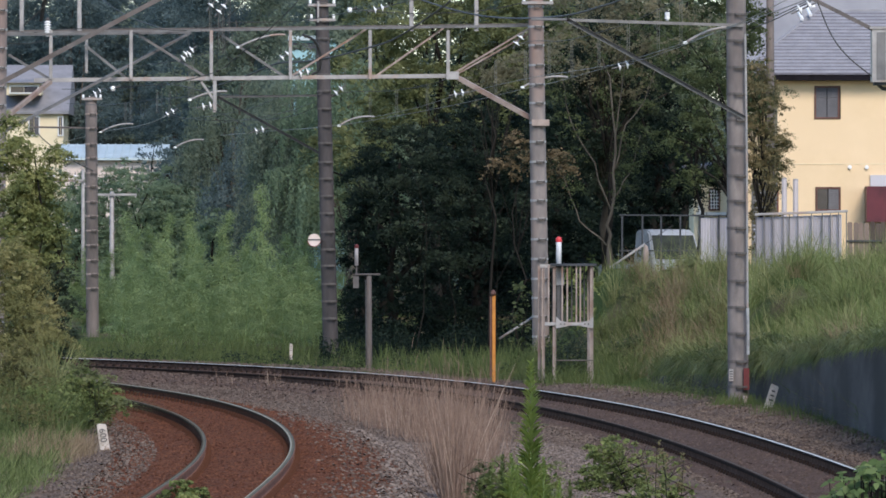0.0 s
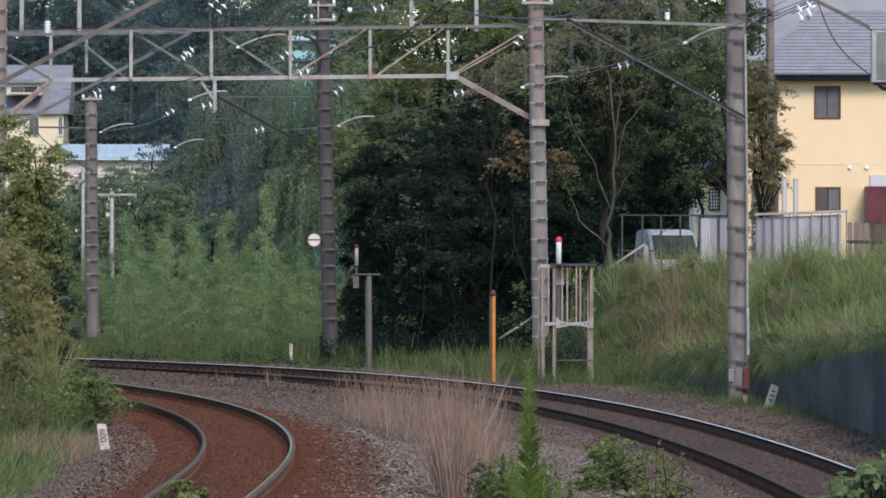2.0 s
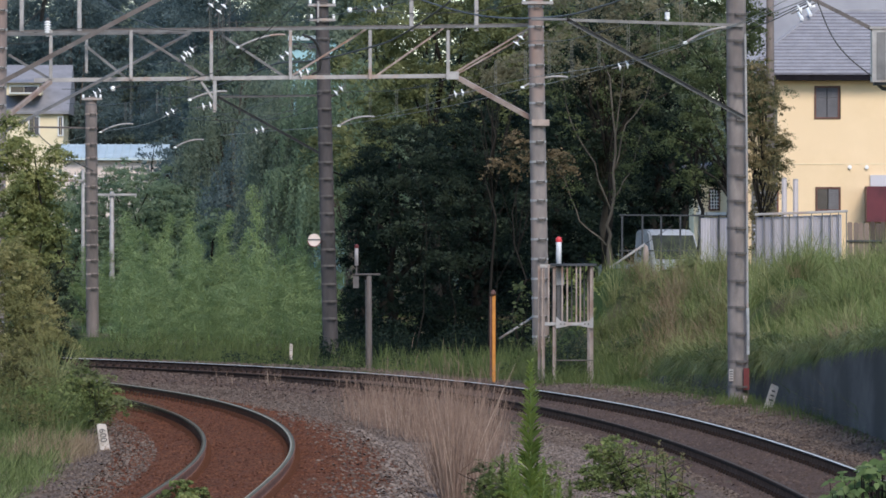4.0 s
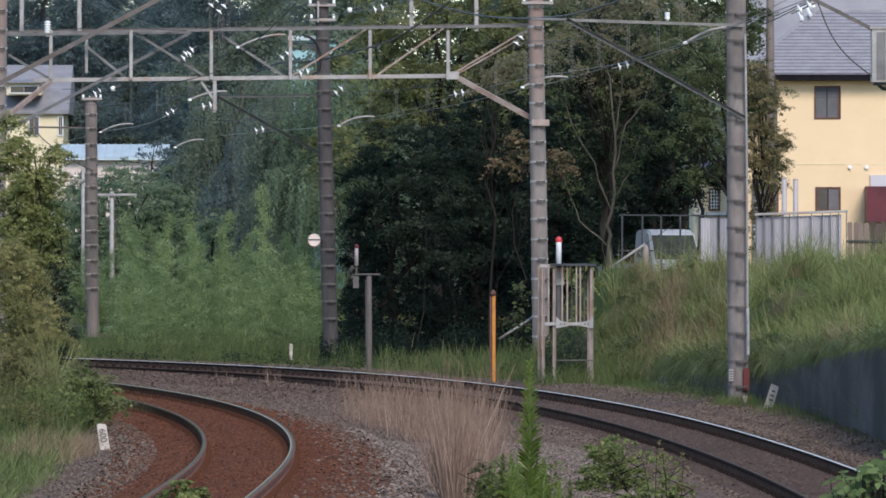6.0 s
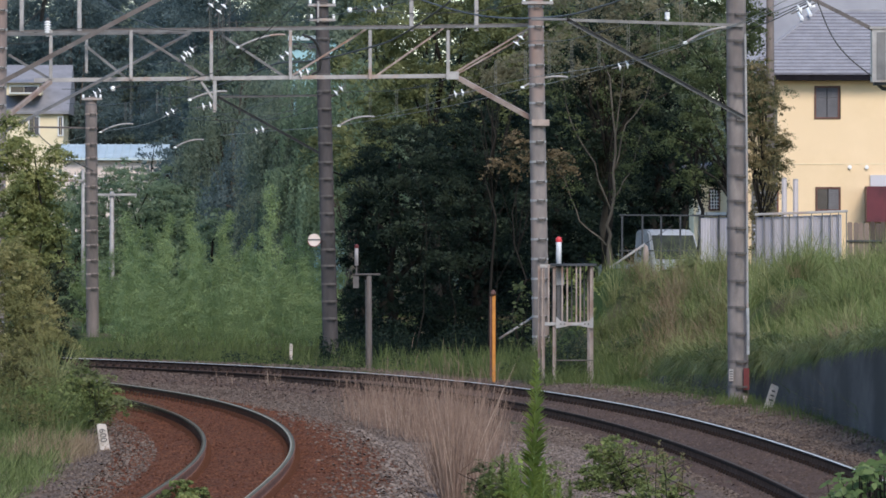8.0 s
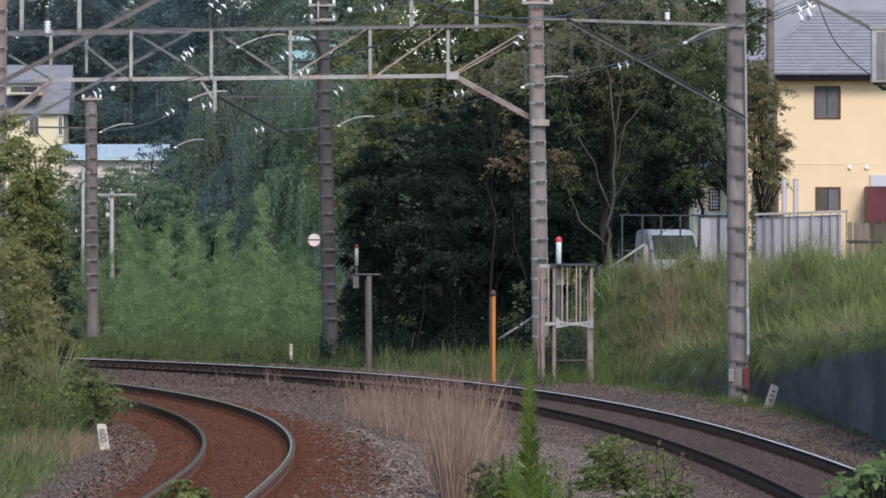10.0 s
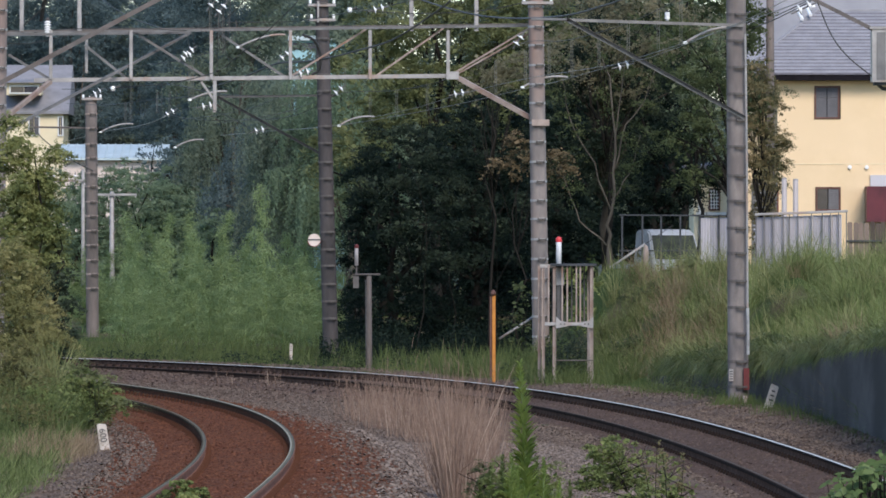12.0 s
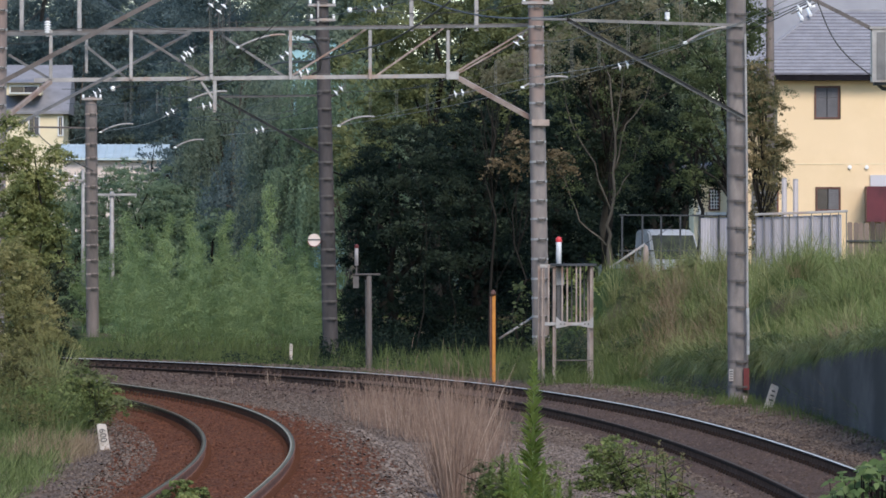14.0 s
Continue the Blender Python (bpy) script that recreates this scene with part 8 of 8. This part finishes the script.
def signal_cage():
    """A railed steel stand with a beacon on a dark post inside it."""
    t = thing("railed_stand", "pale steel stand with upright bars beside the outer track", "stand")
    y, d = 190.0, 0.9
    zt, zf, zb = 2.089, 0.866, -0.55
    xl, xm, xr = 2.138, 2.375, 3.159
    for x, yy, bot in ((xl, y, zb), (xm, y, zb), (xr, y, zb), (2.066, y + d, zb), (xr - 0.05, y + d, zb)):
        Geo().angle((x, yy, bot), (x, yy, zt), 0.062).out("leg", M["galv_brown"], t)
    Geo().box(2.256, y - 0.06, zt - 0.0, 3.23, y + d, zt + 0.05).out("top_plate", M["fence_dark"], t, "dark top plate")
    Geo().angle((2.042, y, zt), (xm, y, zt), 0.07).out("top_rail", M["galv"], t)
    Geo().bar((xl, y, zf), (xr, y, zf), 0.06, 0.07).out("floor_beam", M["galv"], t)
    Geo().bar((xl, y + d, zf), (xr, y + d, zf), 0.06, 0.07).out("floor_beam", M["galv"], t)
    Geo().bar((xm, y, 0.106), (xr, y, 0.106), 0.025, 0.025).out("cross_bar", M["steel_brown"], t)
    for x in (2.221, 2.506, 2.612, 2.803, 2.886):
        Geo().bar((x, y, zf), (x, y, zt), 0.034, 0.03).out("bar", M["galv_brown"], t)
    for x in (2.315, 2.482, 2.72, 2.983, 3.102):
        Geo().bar((x, y + d, zf), (x, y + d, zt), 0.034, 0.03).out("bar", M["steel_brown"], t)
    for x, s in ((xm, 1), (xr, -1)):
        g = Geo()
        o = [(0, -0.09), (0.26, -0.04), (0.26, 0.04), (0.1, 0.07), (0, 0.16)]
        g.add([(x + s * a, yy, zf + b) for yy in (y - 0.06, y - 0.05) for a, b in o], [(0, 1, 2, 3, 4), (9, 8, 7, 6, 5)] + [(i, (i + 1) % 5, 5 + (i + 1) % 5, 5 + i) for i in range(5)])
        pl = g.out("gusset", M["galv"], t)
        for a in (0.1, 0.18):
            Geo().lathe([(0.014, -0.01), (0.014, 0.012), (0.006, 0.016)], 6, at=(x + s * a, y - 0.065, zf)).out("bolt", M["step"], pl)
    Geo().bar((2.339, y + 0.3, zb), (2.339, y + 0.3, zf), 0.07, 0.07).out("inner_post", M["galv_brown"], t)
    Geo().bar((3.076, y + 0.3, zb), (3.076, y + 0.3, zf), 0.06, 0.06).out("inner_post", M["galv_brown"], t)
    box = Geo().box(2.387, y + 0.35, 1.686, 2.553, y + 0.5, 2.054).out("control_box", M["galv"], t)
    Geo().bar((2.434, y + 0.45, zf), (2.434, y + 0.45, 1.686), 0.07, 0.07).out("mast", M["steel_grey"], t)


signal_cage()
warning_light((2.439, 190.4, 2.136), 0.57, 0.057, "white beacon tube with a red cap on the railed stand")

post = thing("signal_post", "slim concrete post with a steel crossarm in the verge", "post", (-1.736, 212, -0.45))
Geo().lathe([(0.085, -0.3), (0.075, 0.5), (0.06, 1.818 + 0.45), (0.03, 1.845 + 0.45)], 14).out("shaft", M["concrete_brown"], post, smooth=True)
Geo().bar((-0.331, -0.06, 1.832 + 0.45), (0.265, -0.06, 1.832 + 0.45), 0.05, 0.045).out("crossarm", M["steel_brown"], post)
Geo().tube([(-0.291, -0.06, 1.832 + 0.45), (-0.291, -0.06, 2.097 + 0.45)], 0.02, 8).out("stub", M["steel_brown"], post)
Geo().box(-0.371, -0.14, 1.514 + 0.45, -0.238, 0.0, 1.792 + 0.45).out("relay_box", M["steel_brown"], post)
Geo().tube([(-0.066, -0.1, 0.0), (-0.08, -0.1, 1.712 + 0.45)], 0.012, 6).out("cable", M["wire"], post)
warning_light((-2.027, 211.94, 2.043), 0.503, 0.045, "dull pinkish beacon tube with a dull red cap", "post_pale", "dull_red")

ymark = thing("yellow_marker", "weathered orange-yellow marker post with a black cap", "marker post", (1.079, 194, -0.213))
Geo().bar((0.012, 0.02, -0.2), (0.012, 0.02, 1.673), 0.072, 0.03).out("post", M["orange"], ymark)
Geo().lathe([(0.04, 1.66), (0.06, 1.69), (0.055, 1.73), (0.025, 1.78)], 10).out("cap", M["frame_brown"], ymark, "rusty brown cap")
Geo().bar((-0.052, 0.012, -0.1), (-0.052, 0.012, 1.64), 0.045, 0.02).out("rust_edge", M["frame_brown"], ymark, "dark brown left edge")


def disc_sign():
    t = thing("round_sign", "small round cream sign with a dark bar on the shaded pole", "sign", (-3.16, 221.75, 2.642))
    n, r = 24, 0.153
    Geo().add([(r * math.cos(2 * math.pi * k / n), y, r * math.sin(2 * math.pi * k / n)) for y in (0.0, 0.03) for k in range(n)], [tuple(range(n - 1, -1, -1)), tuple(range(n, 2 * n))] + [(k, (k + 1) % n, n + (k + 1) % n, n + k) for k in range(n)]).out("plate", M["pale_wall"], t)
    Geo().box(-r * 1.02, -0.012, -0.012, r * 1.02, -0.003, 0.022).out("bar_mark", M["ink"], t)
    Geo().add([(r * 1.12 * math.cos(a), y, r * 1.12 * math.sin(a)) for y in (-0.01, 0.034) for a in np.linspace(math.pi * 1.05, math.pi * 1.95, 12)] + [(r * 1.0 * math.cos(a), y, r * 1.0 * math.sin(a)) for y in (-0.01, 0.034) for a in np.linspace(math.pi * 1.05, math.pi * 1.95, 12)],
              [(i, i + 1, 25 + i, 24 + i) for i in range(11)] + [(12 + i, 13 + i, i + 1, i) for i in range(11)]).out("rim", M["dull_red"], t)
    Geo().bar((r * 0.9, 0.04, 0.0), (0.416, 0.2, 0.0), 0.03, 0.02).out("bracket", M["step"], t)


disc_sign()


def lettering(text, size, parent, m, mat):
    """Raised figures in the built-in letters, as a mesh part."""
    cu = bpy.data.curves.new("figures", "FONT")
    cu.body, cu.size, cu.extrude, cu.align_x, cu.align_y = text, size, 0.001, "CENTER", "CENTER"
    tmp = bpy.data.objects.new("figures_curve", cu)
    scene.collection.objects.link(tmp)
    me = bpy.data.meshes.new_from_object(tmp.evaluated_get(bpy.context.evaluated_depsgraph_get()))
    bpy.data.objects.remove(tmp)
    me.materials.append(mat)
    ob = new("figures", me)
    ob.parent = parent
    ob.matrix_basis = m
    ob["label"] = "black figures reading " + text
    return ob


def distance_post(at, h, w, lean, text, label, face=0.0):
    t = thing("distance_post", label, "distance post", at, "distance posts")
    t.matrix_basis = pose(*at, 0, lean, face)
    bm = bmesh.new()
    bmesh.ops.create_cube(bm, size=1.0)
    for v in bm.verts:
        v.co = (v.co.x * w, v.co.y * w * 0.8, (v.co.z + 0.5) * (h + 0.12) - 0.12)
    top = [v for v in bm.verts if v.co.z > h * 0.9]
    for v in top:
        v.co.x *= 0.9
        v.co.z -= 0.02 if v.co.x > 0 else 0.0
    bmesh.ops.bevel(bm, geom=list(bm.edges), offset=0.012, segments=2, affect="EDGES")
    part("post", bm, M["post_paint"], t)
    if text:
        lettering(text, w * 0.92, t, pose(0, -w * 0.4 - 0.006, h * 0.56, 90, 90, 0), M["ink"])
    else:
        for k in range(3):
            Geo().box(-w * 0.2, -w * 0.4 - 0.006, h * (0.34 + 0.18 * k), w * 0.22, -w * 0.4 + 0.004, h * (0.4 + 0.18 * k)).out("mark", M["step"], t)
    return t


distance_post((-4.597, 123, -0.244), 0.377, 0.138, -8, "600", "short white distance post leaning beside the inner track")
distance_post((5.786, 161, -0.378), 0.453, 0.161, 17, "", "short white distance post leaning against the wall")
distance_post((-3.665, 218, -0.125), 0.273, 0.075, 1, "", "small white distance post in the verge")

red = thing("red_marker", "dull red marker box strapped to the near concrete pole", "marker", (5.554, 165.8, -0.115))
Geo().box(-0.042, -0.05, 0.0, 0.062, 0.05, 0.394).out("box", M["dull_red"], red)
stub = thing("cable_stub", "rusty orange cable pipe stub beside the pole", "pipe", (5.504, 164.6, -0.425))
Geo().lathe([(0.05, -0.3), (0.05, 0.2), (0.042, 0.22)], 12).out("pipe", M["galv_brown"], stub, smooth=True)
plate = thing("pole_plate", "small white plate with dark lines on the concrete pole", "plate", (5.285, 165.81, 0.154))
Geo().box(-0.04, -0.41 + 0.38, -0.11, 0.04, 0.0, 0.11).out("sheet", M["galv"], plate)
for k in range(4):
    Geo().box(-0.03, -0.035, -0.08 + 0.045 * k, 0.03, -0.0302, -0.06 + 0.045 * k).out("line", M["ink"], plate)

for p, q in (((1.284, 205.5, 0.391), (2.081, 205.5, 0.905)), ((3.848, 208, 2.002), (4.654, 208, 2.548))):
    t = thing("guard_pipe", "slanting pale steel guard pipe over a stay wire", "pipe", (0, 0, 0), "guard pipes")
    Geo().tube([p, q], 0.03, 10).out("pipe", M["galv"], t, smooth=True)
    d = Vector(q) - Vector(p)
    Geo().tube([Vector(q), Vector(q) + d * 0.8], 0.008, 5).out("stay", M["wire"], t)
old = thing("old_post", "short rusty brown post at the edge of the bank", "post", (4.645, 207, 1.992))
Geo().lathe([(0.07, -0.3), (0.065, 0.4), (0.05, 0.5), (0.02, 0.53)], 10).out("stump", M["galv_brown"], old, smooth=True)


def utility_pole(x, y, base, top, r, label, mat="concrete", arms=()):
    t = thing("utility_pole", label, "utility pole", (x, y, base), "utility poles")
    Geo().lathe([(r * 1.15, -0.3), (r, (top - base) * 0.5), (r * 0.85, top - base), (r * 0.4, top - base + 0.02)], 12).out("shaft", M[mat], t, smooth=True)
    for x0, x1, z in arms:
        Geo().bar((x0, -r - 0.03, z - base), (x1, -r - 0.03, z - base), 0.08, 0.08).out("crossarm", M["galv"], t)
    return t


utility_pole(8.685, 240, 1.8, 9.2, 0.12, "grey utility pole beside the house", "concrete_brown")
utility_pole(-10.621, 290, -0.2, 4.195, 0.082, "pale utility pole with a crossarm above the bamboo", "galv", ((-0.471, 0.797, 4.104),))
utility_pole(-11.625, 292, -0.2, 4.936, 0.064, "thin pale utility pole behind the bamboo", "galv", ((-0.949, 0.036, 4.571),))
for spot in ((-12.566, 291.8, 4.716), (-11.873, 291.8, 4.716)):
    insulator(spot, 0, 0, 0.7, 1, "small white pin insulator on a crossarm")

near_pole = thing("equipment_pole", "concrete pole with a grey equipment box beside the bank", "pole", (6.676, 129, -0.3))
Geo().lathe([(0.18, 0), (0.16, 8.5)], 16).out("shaft", M["concrete"], near_pole, smooth=True)
bx = Geo()
bx.box(-0.564, -0.25, 4.874 + 0.3, -0.177, 0.25, 5.631 + 0.3).box(-0.597, -0.27, 5.631 + 0.3, -0.161, 0.27, 5.664 + 0.3)
body = bx.out("equipment_box", M["galv"], near_pole)
Geo().box(-0.5, -0.262, 4.906 + 0.3, -0.371, -0.25, 5.583 + 0.3).out("door", M["steel_grey"], body)
Geo().box(-0.532, -0.2, 4.833 + 0.3, -0.242, 0.2, 4.874 + 0.3).out("base_frame", M["fence_dark"], body)
Geo().bar((-0.177, 0, 5.325 + 0.3), (-0.065, 0, 5.325 + 0.3), 0.08, 0.1).out("bracket", M["steel_grey"], near_pole)
Geo().tube([(-0.468, 0, 4.841 + 0.3), (-0.403, 0, 4.785 + 0.3), (-0.242, 0, 4.761 + 0.3), (-0.081, 0, 4.841 + 0.3)], 0.025, 8).out("cable", M["wire"], near_pole)

inner_pole = thing("catenary_pole", "concrete catenary pole inside the curve", "pole", (-9.635, 188, -0.4), "concrete catenary poles")
Geo().lathe([(0.19, -0.3), (0.16, 9.4)], 16).out("shaft", M["concrete"], inner_pole, smooth=True)


build_stones()


# ---------------------------------------------------------------- what the wind moves
def motions():
    camera_path()
    # the tall weed: how far its tip leans, in metres
    m0 = WEED.matrix_basis.copy()
    tip = ((0, 0.01), (0.5, 0.01), (1, -0.005), (1.5, 0.016), (2, -0.016), (2.5, 0.016), (3, 0.01), (3.6, -0.02), (4.2, 0.015), (4.8, -0.01), (5.5, 0.053), (6, -0.005), (6.5, -0.021), (7, -0.048), (7.5, -0.053), (8, 0.068), (8.6, -0.03),
           (9.2, 0.03), (9.8, -0.02), (10.5, 0.01), (11, -0.032), (11.5, 0.0), (12, -0.095), (12.5, 0.01), (13, -0.053), (13.5, -0.016), (14, 0.042))
    walk(WEED, [(t, m0 @ pose(0, 0, 0, 0, math.degrees(d / 1.85), 0)) for t, d in tip])
    # the bamboo: the tallest stem swings most, the others less and later
    swing = ((0, 0.0), (0.5, 0.13), (1, 0.31), (1.5, 0.28), (2, 0.14), (2.5, -0.14), (3, -0.36), (3.5, -0.38), (4.2, -0.1), (4.9, 0.08), (5.5, 0.03), (6, 0.03), (6.5, -0.02), (7, 0.0), (7.5, 0.14), (8, 0.26), (8.7, 0.2), (9.5, -0.02), (10.5, 0.08),
             (11, 0.12), (11.5, 0.03), (12, -0.02), (12.5, 0.03), (13, 0.12), (13.5, 0.19), (14, 0.22))
    rng = np.random.default_rng(300)
    times = [t for t, _ in swing]
    for k, b in enumerate(BAMBOO):
        home = b.matrix_basis.to_3x3().normalized().to_4x4()
        home.translation = b.matrix_basis.translation
        share = 1.0 if k == 0 else rng.uniform(0.12, 0.45)
        late = 0.0 if k == 0 else rng.uniform(0.0, 0.5)
        rows = []
        for t in times:
            d = float(np.interp(t - late, times, [s for _, s in swing])) * share
            spot = home.translation
            rows.append((t, pose(*spot, 0, math.degrees(d / 4.0), 0) @ home.to_3x3().to_4x4()))
        walk(b, rows)
    # the kudzu in front nods
    m1 = KUDZU.matrix_basis.copy()
    nod = (0, 0.4, 0, -0.6, 0, 0.4, 0.4, -0.4, 0.3, -0.5, 0.2, -1.0, 0.9, 0.4, 0.9, 0.3, -1.0, 0.5, -0.4, 0.3, -0.2, 0.2, -1.0, 0.0, -1.0, 0.8, -1.0, 0.0, 0.2)
    walk(KUDZU, [(k * 0.5, m1 @ pose(0, 0, 0, 0, v * 1.4, 0)) for k, v in enumerate(nod)])


motions()
